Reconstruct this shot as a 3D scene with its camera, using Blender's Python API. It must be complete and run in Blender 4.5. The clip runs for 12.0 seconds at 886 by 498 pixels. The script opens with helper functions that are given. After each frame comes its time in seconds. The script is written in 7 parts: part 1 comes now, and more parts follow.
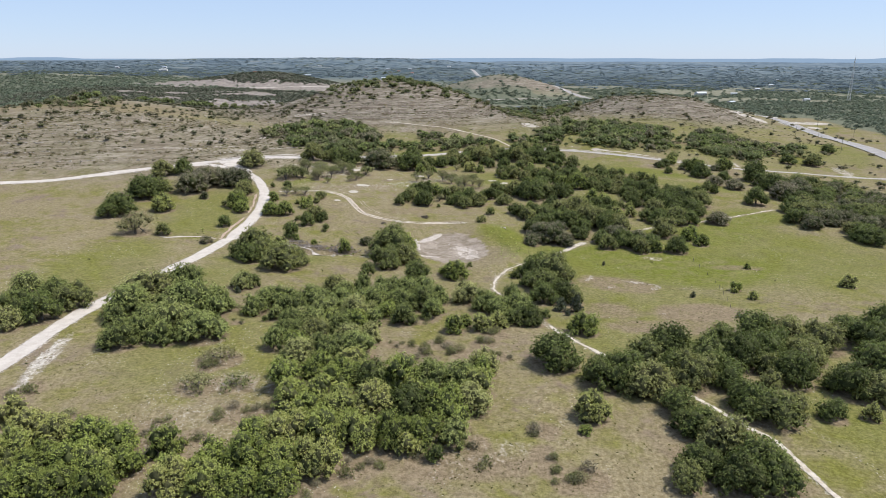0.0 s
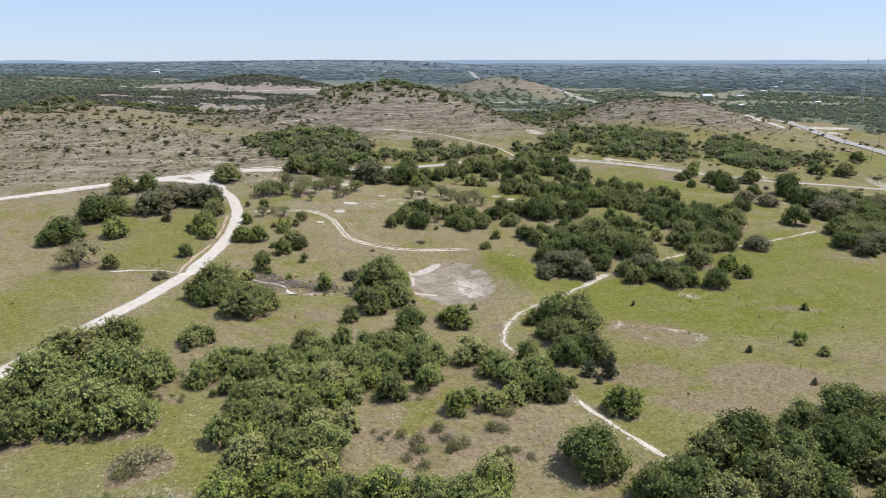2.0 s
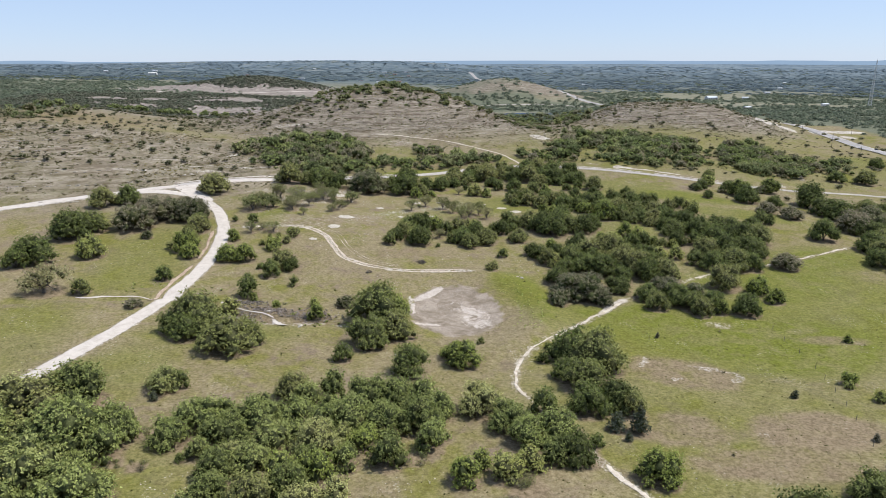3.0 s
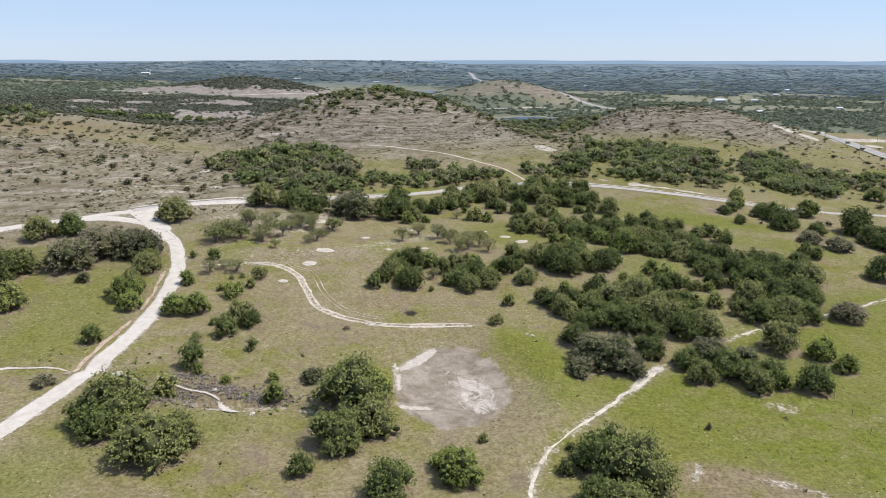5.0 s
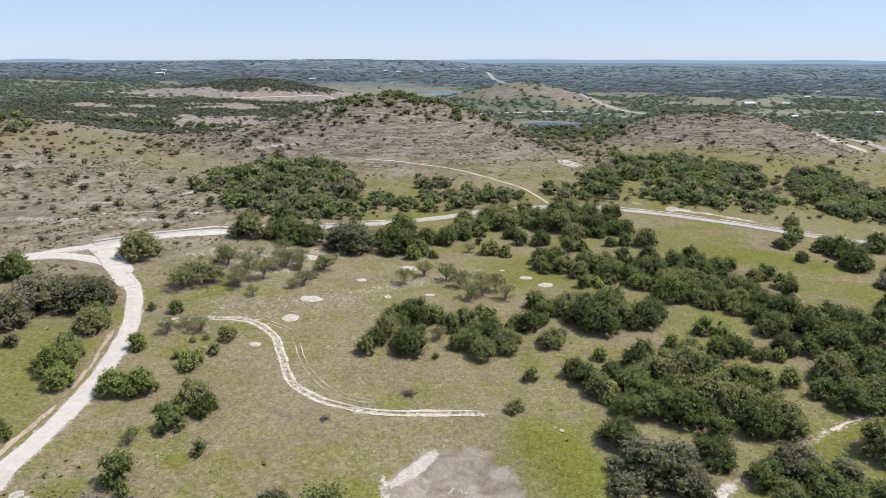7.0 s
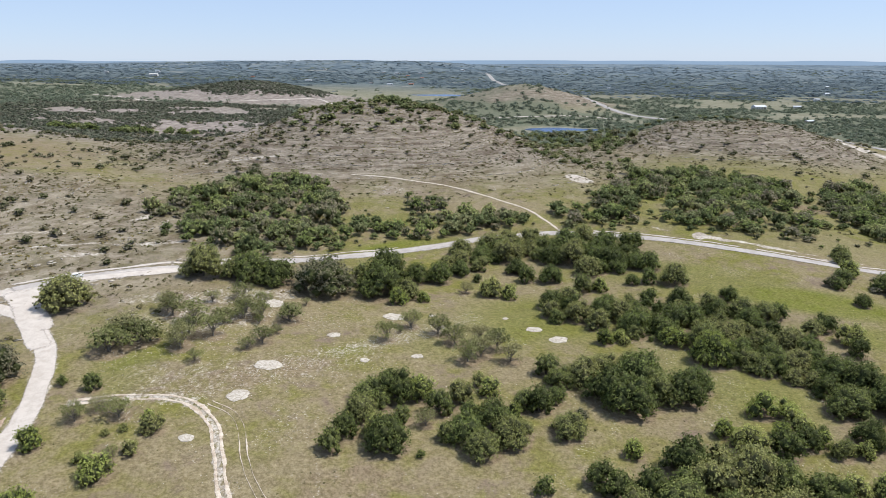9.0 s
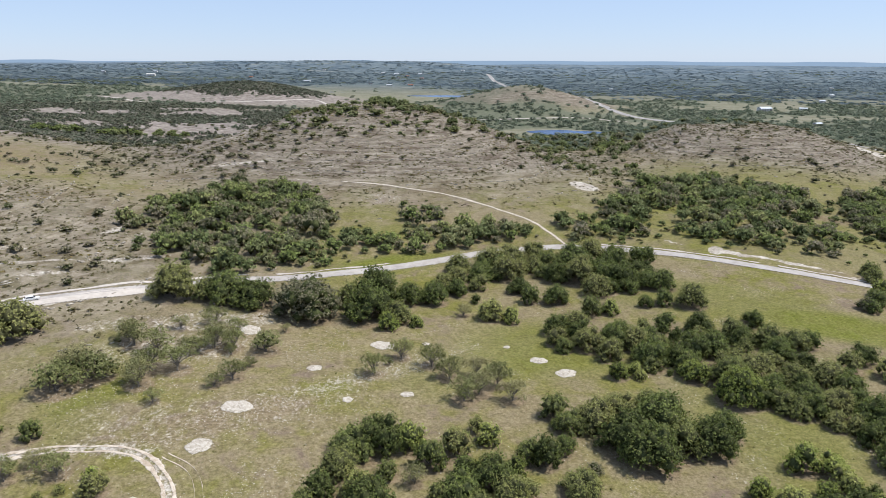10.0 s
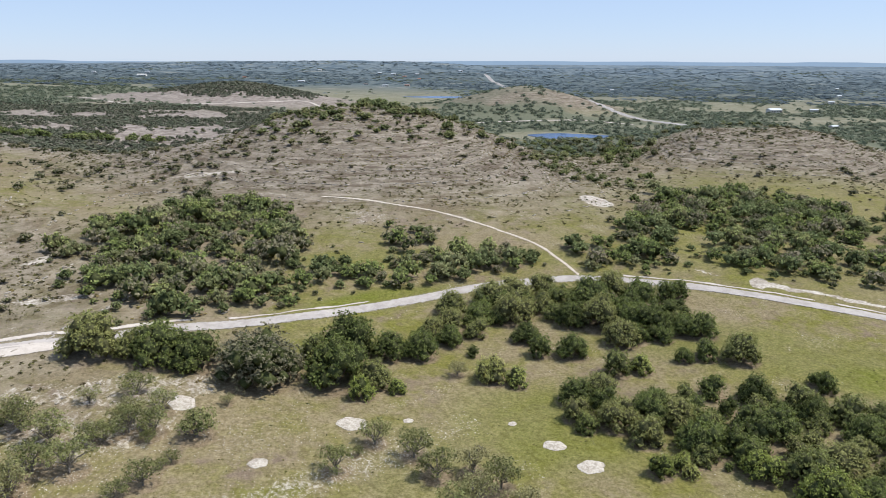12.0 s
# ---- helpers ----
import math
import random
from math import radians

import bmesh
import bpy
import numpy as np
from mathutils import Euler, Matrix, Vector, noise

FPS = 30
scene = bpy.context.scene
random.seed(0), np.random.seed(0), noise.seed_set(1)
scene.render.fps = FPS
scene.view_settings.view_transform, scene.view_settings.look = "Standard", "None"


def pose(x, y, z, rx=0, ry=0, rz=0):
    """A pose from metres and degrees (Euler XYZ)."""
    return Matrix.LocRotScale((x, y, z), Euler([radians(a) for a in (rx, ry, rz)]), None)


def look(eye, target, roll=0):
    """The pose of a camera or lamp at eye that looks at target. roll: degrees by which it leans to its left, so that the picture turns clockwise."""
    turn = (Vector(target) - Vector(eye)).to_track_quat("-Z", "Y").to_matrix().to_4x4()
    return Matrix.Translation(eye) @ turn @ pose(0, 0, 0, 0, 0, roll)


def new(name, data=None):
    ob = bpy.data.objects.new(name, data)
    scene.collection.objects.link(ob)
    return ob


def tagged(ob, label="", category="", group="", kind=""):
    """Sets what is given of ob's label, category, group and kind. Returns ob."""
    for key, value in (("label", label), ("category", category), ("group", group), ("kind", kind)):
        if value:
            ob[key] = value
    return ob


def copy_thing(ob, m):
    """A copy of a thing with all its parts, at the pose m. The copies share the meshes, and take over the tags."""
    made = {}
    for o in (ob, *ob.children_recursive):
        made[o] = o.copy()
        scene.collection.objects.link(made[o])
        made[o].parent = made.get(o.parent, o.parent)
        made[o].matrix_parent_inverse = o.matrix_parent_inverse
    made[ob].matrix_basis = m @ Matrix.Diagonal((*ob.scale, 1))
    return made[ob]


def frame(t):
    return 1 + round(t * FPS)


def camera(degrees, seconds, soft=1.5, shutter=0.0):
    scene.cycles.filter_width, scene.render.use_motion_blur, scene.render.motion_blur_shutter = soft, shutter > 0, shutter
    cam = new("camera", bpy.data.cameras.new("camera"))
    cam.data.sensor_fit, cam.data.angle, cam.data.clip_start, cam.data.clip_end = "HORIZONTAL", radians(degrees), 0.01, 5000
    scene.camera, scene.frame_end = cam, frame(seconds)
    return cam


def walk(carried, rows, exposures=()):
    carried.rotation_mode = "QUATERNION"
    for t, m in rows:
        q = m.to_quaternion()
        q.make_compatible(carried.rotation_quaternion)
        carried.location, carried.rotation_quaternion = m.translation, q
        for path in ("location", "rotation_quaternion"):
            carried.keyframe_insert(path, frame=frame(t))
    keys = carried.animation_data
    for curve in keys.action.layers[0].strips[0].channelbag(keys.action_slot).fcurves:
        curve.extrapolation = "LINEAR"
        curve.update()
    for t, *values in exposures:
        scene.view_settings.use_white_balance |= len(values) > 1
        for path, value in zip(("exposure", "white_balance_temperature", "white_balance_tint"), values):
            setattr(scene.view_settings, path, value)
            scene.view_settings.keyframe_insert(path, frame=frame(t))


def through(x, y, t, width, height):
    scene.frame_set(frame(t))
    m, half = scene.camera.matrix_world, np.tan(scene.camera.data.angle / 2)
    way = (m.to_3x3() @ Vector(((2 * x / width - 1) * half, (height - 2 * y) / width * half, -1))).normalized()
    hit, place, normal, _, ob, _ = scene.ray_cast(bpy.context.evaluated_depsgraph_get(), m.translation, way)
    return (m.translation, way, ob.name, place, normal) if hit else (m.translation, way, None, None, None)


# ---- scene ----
cam = camera(65.9, 12.0, soft=0.5)
# seconds, eye, a point ahead, roll
PATH = [
    (0, (1.99, -1.73, 85.43), (1.50, 31.00, 76.18), -0.0),
    (0.5, (2.43, 9.67, 84.67), (1.95, 42.39, 75.46), -0.1),
    (1, (2.26, 21.68, 84.38), (1.84, 54.42, 75.20), -0.1),
    (1.5, (1.92, 33.54, 84.58), (1.51, 66.28, 75.42), -0.1),
    (2, (1.13, 45.86, 84.90), (0.74, 78.60, 75.75), -0.1),
    (2.5, (0.16, 58.25, 85.50), (-0.22, 91.00, 76.36), -0.1),
    (3, (-0.37, 70.55, 86.30), (-0.74, 103.29, 77.17), -0.1),
    (5, (0.81, 120.12, 89.65), (0.49, 152.87, 80.47), -0.0),
    (5.5, (1.12, 132.62, 90.73), (0.66, 165.35, 81.53), 0.0),
    (6, (1.92, 145.01, 91.85), (1.20, 177.73, 82.63), 0.0),
    (6.5, (2.49, 157.51, 92.86), (1.53, 190.22, 83.63), 0.0),
    (7, (3.05, 169.68, 94.18), (1.89, 202.39, 84.93), 0.0),
    (9, (4.21, 219.09, 95.73), (3.06, 251.80, 86.51), 0.0),
    (9.5, (4.74, 231.49, 95.64), (3.57, 264.20, 86.44), 0.0),
    (10, (5.11, 243.24, 95.49), (3.95, 275.95, 86.29), 0.1),
    (10.5, (5.45, 255.63, 95.18), (4.30, 288.34, 85.99), 0.0),
    (11, (5.46, 267.72, 94.58), (4.36, 300.43, 85.40), 0.0),
    (11.5, (5.77, 279.80, 94.21), (4.68, 312.51, 85.03), 0.1),
    (12, (5.99, 292.02, 93.93), (4.92, 324.74, 84.75), 0.1),
]
walk(cam, [(t, look(eye, target, roll)) for t, eye, target, roll in PATH])

# ---- daylight: a clear sky and a high sun from the east side of the valley ----
SUN = Vector((0.50, 0.06, 0.865)).normalized()
world = bpy.data.worlds.new("sky")
scene.world = world
world.use_nodes = True
wn, wl = world.node_tree.nodes, world.node_tree.links
sky_tex = wn.new("ShaderNodeTexSky")
sky_tex.sky_type = "NISHITA"
sky_tex.sun_disc = False
sky_tex.sun_elevation = math.asin(SUN.z)
sky_tex.sun_rotation = math.atan2(SUN.x, SUN.y)
sky_tex.altitude, sky_tex.air_density, sky_tex.dust_density, sky_tex.ozone_density = 1500, 1.0, 0.3, 2.0
clear = wn.new("ShaderNodeMix")
clear.data_type, clear.blend_type = "RGBA", "MULTIPLY"
clear.inputs["Factor"].default_value = 1.0
clear.inputs["B"].default_value = (0.92, 0.98, 1.22, 1)
wl.new(sky_tex.outputs[0], clear.inputs["A"])
haze = wn.new("ShaderNodeMix")
haze.data_type = "RGBA"
haze.inputs["Factor"].default_value = 0.62
haze.inputs["B"].default_value = (5.2, 6.55, 8.7, 1)
wl.new(clear.outputs["Result"], haze.inputs["A"])
wl.new(haze.outputs["Result"], wn["Background"].inputs[0])
wn["Background"].inputs[1].default_value = 0.083
lamp = bpy.data.lights.new("sun", "SUN")
lamp.energy, lamp.angle, lamp.color = 3.95, radians(0.53), (1.0, 0.955, 0.89)
sun = new("sun", lamp)
sun.matrix_world = look(SUN * 900, (0, 0, 0))
scene.view_settings.exposure = 0.42

# ---- materials ----
def node_mat(name, rough=0.9):
    m = bpy.data.materials.new(name)
    m.use_nodes = True
    n, l = m.node_tree.nodes, m.node_tree.links
    b = n["Principled BSDF"]
    b.inputs["Roughness"].default_value = rough
    b.inputs["Specular IOR Level"].default_value = 0.06
    return m, n, l, b


def tint(n, l, a, b, fac):
    """A colour mix; a and b are colours or sockets, fac a number or a socket."""
    m = n.new("ShaderNodeMix")
    m.data_type = "RGBA"
    for sock, v in ((m.inputs["A"], a), (m.inputs["B"], b), (m.inputs["Factor"], fac)):
        if hasattr(v, "is_linked"):
            l.new(v, sock)
        else:
            sock.default_value = (*v, 1) if isinstance(v, tuple) else v
    return m.outputs["Result"]


def grain(n, l, scale, detail=4.0, rough=0.6, distort=0.0, stretch=None):
    """Noise over real metres: scale is the size of a blotch."""
    g = n.new("ShaderNodeNewGeometry")
    v = g.outputs["Position"]
    if stretch:
        mp = n.new("ShaderNodeMapping")
        mp.inputs["Scale"].default_value = stretch
        l.new(v, mp.inputs["Vector"])
        v = mp.outputs["Vector"]
    t = n.new("ShaderNodeTexNoise")
    t.inputs["Scale"].default_value = 1.0 / scale
    t.inputs["Detail"].default_value = detail
    t.inputs["Roughness"].default_value = rough
    t.inputs["Distortion"].default_value = distort
    l.new(v, t.inputs["Vector"])
    return t.outputs["Fac"]


def band(n, l, v, lo, hi, to_lo=0.0, to_hi=1.0):
    r = n.new("ShaderNodeMapRange")
    r.interpolation_type = "SMOOTHSTEP"
    for i, x in enumerate((lo, hi, to_lo, to_hi)):
        r.inputs[i + 1].default_value = x
    l.new(v, r.inputs[0])
    return r.outputs[0]


def calc(n, l, op, a, b):
    m = n.new("ShaderNodeMath")
    m.operation = op
    for sock, v in ((m.inputs[0], a), (m.inputs[1], b)):
        if hasattr(v, "is_linked"):
            l.new(v, sock)
        else:
            sock.default_value = v
    return m.outputs[0]


def bumpy(n, l, b, h, strength, dist):
    k = n.new("ShaderNodeBump")
    k.inputs["Strength"].default_value = strength
    k.inputs["Distance"].default_value = dist
    l.new(h, k.inputs["Height"])
    l.new(k.outputs[0], b.inputs["Normal"])


def cover_socket(n, l, name, channel):
    a = n.new("ShaderNodeAttribute")
    a.attribute_name = name
    s = n.new("ShaderNodeSeparateColor")
    l.new(a.outputs["Color"], s.inputs[0])
    return s.outputs[channel]


def ground_material():
    m, n, l, b = node_mat("pasture", 0.95)
    big, mid, fine = grain(n, l, 34, 5, 0.6, 0.6), grain(n, l, 6.5, 6, 0.62, 0.4), grain(n, l, 0.9, 5, 0.7)
    streak = grain(n, l, 3.2, 6, 0.72, 1.2, (1.0, 0.55, 1.0))
    bare, lush, stony = (cover_socket(n, l, "cover", i) for i in range(3))
    litter, wood = (cover_socket(n, l, "cover_b", i) for i in range(2))
    dry = tint(n, l, (0.156, 0.126, 0.070), (0.258, 0.217, 0.135), band(n, l, fine, 0.35, 0.68))
    green = tint(n, l, (0.104, 0.102, 0.022), (0.176, 0.170, 0.046), band(n, l, fine, 0.3, 0.7))
    col = tint(n, l, green, dry, band(n, l, calc(n, l, "ADD", calc(n, l, "MULTIPLY", big, 0.6), calc(n, l, "MULTIPLY", mid, 0.4)), 0.34, 0.58))
    # purplish-brown low scrub and seed heads
    col = tint(n, l, col, (0.165, 0.124, 0.098), calc(n, l, "MULTIPLY", band(n, l, grain(n, l, 17, 5, 0.6, 1.0), 0.50, 0.68), band(n, l, mid, 0.4, 0.6, 0.1, 0.75)))
    # rich grass
    rich = tint(n, l, (0.086, 0.102, 0.014), (0.158, 0.165, 0.036), band(n, l, fine, 0.3, 0.7))
    col = tint(n, l, col, rich, calc(n, l, "MULTIPLY", lush, band(n, l, mid, 0.25, 0.62, 0.35, 1.0)))
    # leaf litter under the trees
    col = tint(n, l, col, tint(n, l, (0.140, 0.108, 0.066), (0.232, 0.182, 0.122), band(n, l, fine, 0.35, 0.65)), band(n, l, calc(n, l, "ADD", litter, calc(n, l, "MULTIPLY", mid, 0.6)), 0.62, 1.05))
    # stony hillside: thin brown turf between broken limestone
    turf = tint(n, l, (0.130, 0.109, 0.085), (0.236, 0.205, 0.166), band(n, l, mid, 0.36, 0.64))
    turf = tint(n, l, turf, (0.122, 0.112, 0.050), band(n, l, streak, 0.52, 0.68, 0.0, 0.75))
    # the beds of the rock show as level bands round the hills
    beds = grain(n, l, 0.9, 3, 0.6, 0.0, (0.035, 0.035, 1.0))
    turf = tint(n, l, turf, (0.088, 0.066, 0.047), band(n, l, beds, 0.53, 0.62, 0.0, 0.68))
    turf = tint(n, l, turf, (0.34, 0.302, 0.248), band(n, l, beds, 0.42, 0.35, 0.0, 0.5))
    chips = band(n, l, grain(n, l, 0.7, 4, 0.75), 0.58, 0.68)
    turf = tint(n, l, turf, (0.44, 0.41, 0.36), calc(n, l, "MULTIPLY", chips, band(n, l, streak, 0.40, 0.60, 0.0, 0.75)))
    col = tint(n, l, col, turf, stony)
    # scattered pale stones in the thin turf
    specks = calc(n, l, "MULTIPLY", band(n, l, grain(n, l, 0.55, 3, 0.75), 0.58, 0.68), band(n, l, grain(n, l, 15, 5, 0.62, 1.4, (1.0, 0.6, 1.0)), 0.54, 0.68))
    col = tint(n, l, col, (0.52, 0.49, 0.43), calc(n, l, "MULTIPLY", specks, 0.85))
    # bare caliche
    pale = tint(n, l, (0.25, 0.215, 0.175), (0.52, 0.485, 0.435), band(n, l, calc(n, l, "ADD", calc(n, l, "MULTIPLY", mid, 0.5), calc(n, l, "MULTIPLY", fine, 0.5)), 0.38, 0.62))
    edge = calc(n, l, "ADD", bare, calc(n, l, "MULTIPLY", calc(n, l, "SUBTRACT", calc(n, l, "ADD", calc(n, l, "MULTIPLY", streak, 0.6), calc(n, l, "MULTIPLY", fine, 0.4)), 0.5), 1.35))
    col = tint(n, l, col, pale, band(n, l, edge, 0.42, 0.72))
    # the dried mud of the pond bed
    mud = cover_socket(n, l, "cover_b", 2)
    silt = tint(n, l, (0.172, 0.140, 0.106), (0.288, 0.245, 0.202), band(n, l, mid, 0.36, 0.64))
    silt = tint(n, l, silt, (0.41, 0.362, 0.320), band(n, l, calc(n, l, "ADD", bare, calc(n, l, "MULTIPLY", calc(n, l, "SUBTRACT", streak, 0.5), 1.3)), 0.40, 0.62))
    col = tint(n, l, col, silt, band(n, l, calc(n, l, "ADD", mud, calc(n, l, "MULTIPLY", calc(n, l, "SUBTRACT", mid, 0.5), 0.8)), 0.38, 0.60))
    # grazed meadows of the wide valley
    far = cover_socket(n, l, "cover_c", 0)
    col = tint(n, l, col, tint(n, l, (0.140, 0.140, 0.098), (0.215, 0.208, 0.156), band(n, l, calc(n, l, "ADD", calc(n, l, "MULTIPLY", big, 0.5), calc(n, l, "MULTIPLY", mid, 0.5)), 0.38, 0.62)), far)
    # the grey, thin soil of the cedar valley
    thin = cover_socket(n, l, "cover_c", 1)
    col = tint(n, l, col, tint(n, l, (0.150, 0.128, 0.114), (0.290, 0.256, 0.230), band(n, l, mid, 0.36, 0.64)), thin)
    # woodland floor far off
    col = tint(n, l, col, tint(n, l, (0.092, 0.102, 0.070), (0.152, 0.158, 0.112), mid), band(n, l, wood, 0.05, 0.5))
    # distance haze painted into the ground: cedar country turns blue-grey towards the skyline
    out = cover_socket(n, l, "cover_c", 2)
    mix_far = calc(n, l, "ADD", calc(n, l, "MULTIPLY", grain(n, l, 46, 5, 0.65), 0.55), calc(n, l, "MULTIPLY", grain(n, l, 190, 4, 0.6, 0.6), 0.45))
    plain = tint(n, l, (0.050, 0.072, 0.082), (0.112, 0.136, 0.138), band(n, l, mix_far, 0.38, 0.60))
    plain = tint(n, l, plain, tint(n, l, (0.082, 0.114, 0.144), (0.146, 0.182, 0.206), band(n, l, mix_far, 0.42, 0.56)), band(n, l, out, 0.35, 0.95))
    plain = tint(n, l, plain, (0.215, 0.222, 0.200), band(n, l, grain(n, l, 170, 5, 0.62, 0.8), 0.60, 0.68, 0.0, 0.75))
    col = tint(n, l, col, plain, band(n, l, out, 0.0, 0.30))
    # single dark weeds
    vor = n.new("ShaderNodeTexVoronoi")
    vor.inputs["Scale"].default_value = 0.62
    geo = n.new("ShaderNodeNewGeometry")
    l.new(geo.outputs["Position"], vor.inputs["Vector"])
    weeds = calc(n, l, "MULTIPLY", band(n, l, vor.outputs["Distance"], 0.20, 0.10), band(n, l, mid, 0.48, 0.62))
    col = tint(n, l, col, (0.07, 0.08, 0.035), calc(n, l, "MULTIPLY", weeds, 0.40))
    # tussocks: lighter and darker tufts a hand to a stride wide
    tuft = calc(n, l, "ADD", calc(n, l, "MULTIPLY", grain(n, l, 0.42, 3, 0.75), 0.55), calc(n, l, "MULTIPLY", grain(n, l, 2.1, 4, 0.7), 0.45))
    hsv = n.new("ShaderNodeHueSaturation")
    l.new(col, hsv.inputs["Color"])
    l.new(band(n, l, tuft, 0.36, 0.66, 0.80, 1.20), hsv.inputs["Value"])
    l.new(hsv.outputs[0], b.inputs["Base Color"])
    bumpy(n, l, b, calc(n, l, "ADD", tuft, calc(n, l, "MULTIPLY", mid, 1.5)), 0.5, 0.4)
    return m


def gravel_material(name, dark, light, blotch=2.5, wear=None, fringe=1.1):
    m, n, l, b = node_mat(name, 0.93)
    f, g = grain(n, l, 0.35, 4, 0.7), grain(n, l, blotch, 5, 0.6, 0.5)
    col = tint(n, l, dark, light, band(n, l, calc(n, l, "ADD", calc(n, l, "MULTIPLY", f, 0.4), calc(n, l, "MULTIPLY", g, 0.6)), 0.36, 0.62))
    if wear:
        col = tint(n, l, col, wear, band(n, l, grain(n, l, 5.0, 6, 0.7, 1.0), 0.60, 0.74, 0.0, 0.8))
    l.new(col, b.inputs["Base Color"])
    bumpy(n, l, b, f, 0.5, 0.08)
    # the edge frays out between tufts of grass
    a = n.new("ShaderNodeAttribute")
    a.attribute_name = "edge"
    fray = calc(n, l, "ADD", a.outputs["Fac"], calc(n, l, "MULTIPLY", calc(n, l, "SUBTRACT", grain(n, l, fringe, 5, 0.7), 0.5), 1.5))
    l.new(band(n, l, fray, 0.22, 0.46), b.inputs["Alpha"])
    return m


def leaf_material(name, deep, bright, odd, through=0.2, gloss=0.18):
    m, n, l, b = node_mat(name, 0.6)
    b.inputs["Specular IOR Level"].default_value = gloss
    geo, ob, at = n.new("ShaderNodeNewGeometry"), n.new("ShaderNodeObjectInfo"), n.new("ShaderNodeAttribute")
    at.attribute_name = "tone"
    # every tree has its own tone: single trees by their number, those of a thicket by theirs
    single = calc(n, l, "LESS_THAN", at.outputs["Fac"], 0.0005)
    tone = calc(n, l, "ADD", at.outputs["Fac"], calc(n, l, "MULTIPLY", single, ob.outputs["Random"]))
    clump = calc(n, l, "ADD", calc(n, l, "MULTIPLY", geo.outputs["Random Per Island"], 0.40), calc(n, l, "MULTIPLY", band(n, l, grain(n, l, 1.1, 3, 0.6), 0.36, 0.64), 0.60))
    col = tint(n, l, deep, bright, clump)
    col = tint(n, l, col, odd, band(n, l, tone, 0.45, 1.0, 0.0, 0.8))
    col = tint(n, l, col, odd, band(n, l, grain(n, l, 1.9, 3, 0.6), 0.54, 0.72, 0.0, 0.45))
    # single leaves within a spray: noise paints lit tips and shaded gaps into the colour
    hsv = n.new("ShaderNodeHueSaturation")
    l.new(col, hsv.inputs["Color"])
    light = band(n, l, grain(n, l, 0.34, 3, 0.75), 0.34, 0.66, 0.72, 1.28)
    l.new(calc(n, l, "MULTIPLY", light, band(n, l, tone, 0.0, 0.5, 0.72, 1.05)), hsv.inputs["Value"])
    col = hsv.outputs[0]
    l.new(col, b.inputs["Base Color"])
    t = n.new("ShaderNodeBsdfTranslucent")
    l.new(col, t.inputs["Color"])
    mix = n.new("ShaderNodeMixShader")
    mix.inputs[0].default_value = through
    l.new(b.outputs[0], mix.inputs[1])
    l.new(t.outputs[0], mix.inputs[2])
    l.new(mix.outputs[0], n["Material Output"].inputs["Surface"])
    return m


def plain_material(name, a, c, scale=0.6, rough=0.7, metal=0.0):
    m, n, l, b = node_mat(name, rough)
    l.new(tint(n, l, a, c, band(n, l, grain(n, l, scale, 5, 0.65), 0.35, 0.65)), b.inputs["Base Color"])
    b.inputs["Metallic"].default_value = metal
    return m


PASTURE = ground_material()
CALICHE = gravel_material("caliche road", (0.405, 0.362, 0.322), (0.500, 0.458, 0.416), 2.5, None, 0.5)
CHIPSEAL = gravel_material("chip seal", (0.300, 0.276, 0.256), (0.400, 0.372, 0.350), 3.5, (0.48, 0.44, 0.39))
TRAIL = gravel_material("trail", (0.34, 0.29, 0.23), (0.54, 0.49, 0.42), 1.6, (0.27, 0.23, 0.14))
TRACK = gravel_material("reddish wheel rut", (0.33, 0.265, 0.20), (0.54, 0.475, 0.40), 2.2, (0.20, 0.165, 0.09))
SPOIL = gravel_material("pale spoil", (0.27, 0.238, 0.195), (0.50, 0.46, 0.40), 0.8, None, 0.55)
RUST_BANK = gravel_material("ochre bank", (0.25, 0.180, 0.13), (0.43, 0.345, 0.275), 2.0, (0.17, 0.15, 0.07), 3.0)
ASPHALT = gravel_material("worn asphalt", (0.245, 0.232, 0.224), (0.325, 0.310, 0.300), 6.0)
LINE = plain_material("road line", (0.60, 0.59, 0.55), (0.72, 0.71, 0.68), 1.0)
OAK_LEAF = leaf_material("live oak leaf", (0.058, 0.078, 0.022), (0.206, 0.244, 0.066), (0.266, 0.262, 0.096), 0.26)
BRIGHT_LEAF = leaf_material("fresh leaf", (0.165, 0.202, 0.044), (0.355, 0.405, 0.104), (0.372, 0.368, 0.130), 0.32)
# Both thicket leaves are greyer and bluer: distance haze put into the colour.
THICKET_LEAF = leaf_material("haze-dulled thicket leaf", (0.096, 0.124, 0.050), (0.240, 0.278, 0.116), (0.275, 0.276, 0.140), 0.30, 0.08)
FRESH_THICKET = leaf_material("hazed fresh leaf of thickets", (0.125, 0.165, 0.050), (0.300, 0.350, 0.116), (0.300, 0.312, 0.130), 0.32, 0.08)
SAGE_LEAF = leaf_material("spring oak leaf", (0.145, 0.172, 0.052), (0.342, 0.386, 0.124), (0.382, 0.376, 0.155), 0.32)
GREY_LEAF = leaf_material("greyish leaf", (0.134, 0.126, 0.076), (0.245, 0.230, 0.138), (0.255, 0.220, 0.152), 0.30)
PALE_LEAF = leaf_material("thin leaf", (0.138, 0.150, 0.056), (0.282, 0.298, 0.118), (0.272, 0.248, 0.128), 0.36)
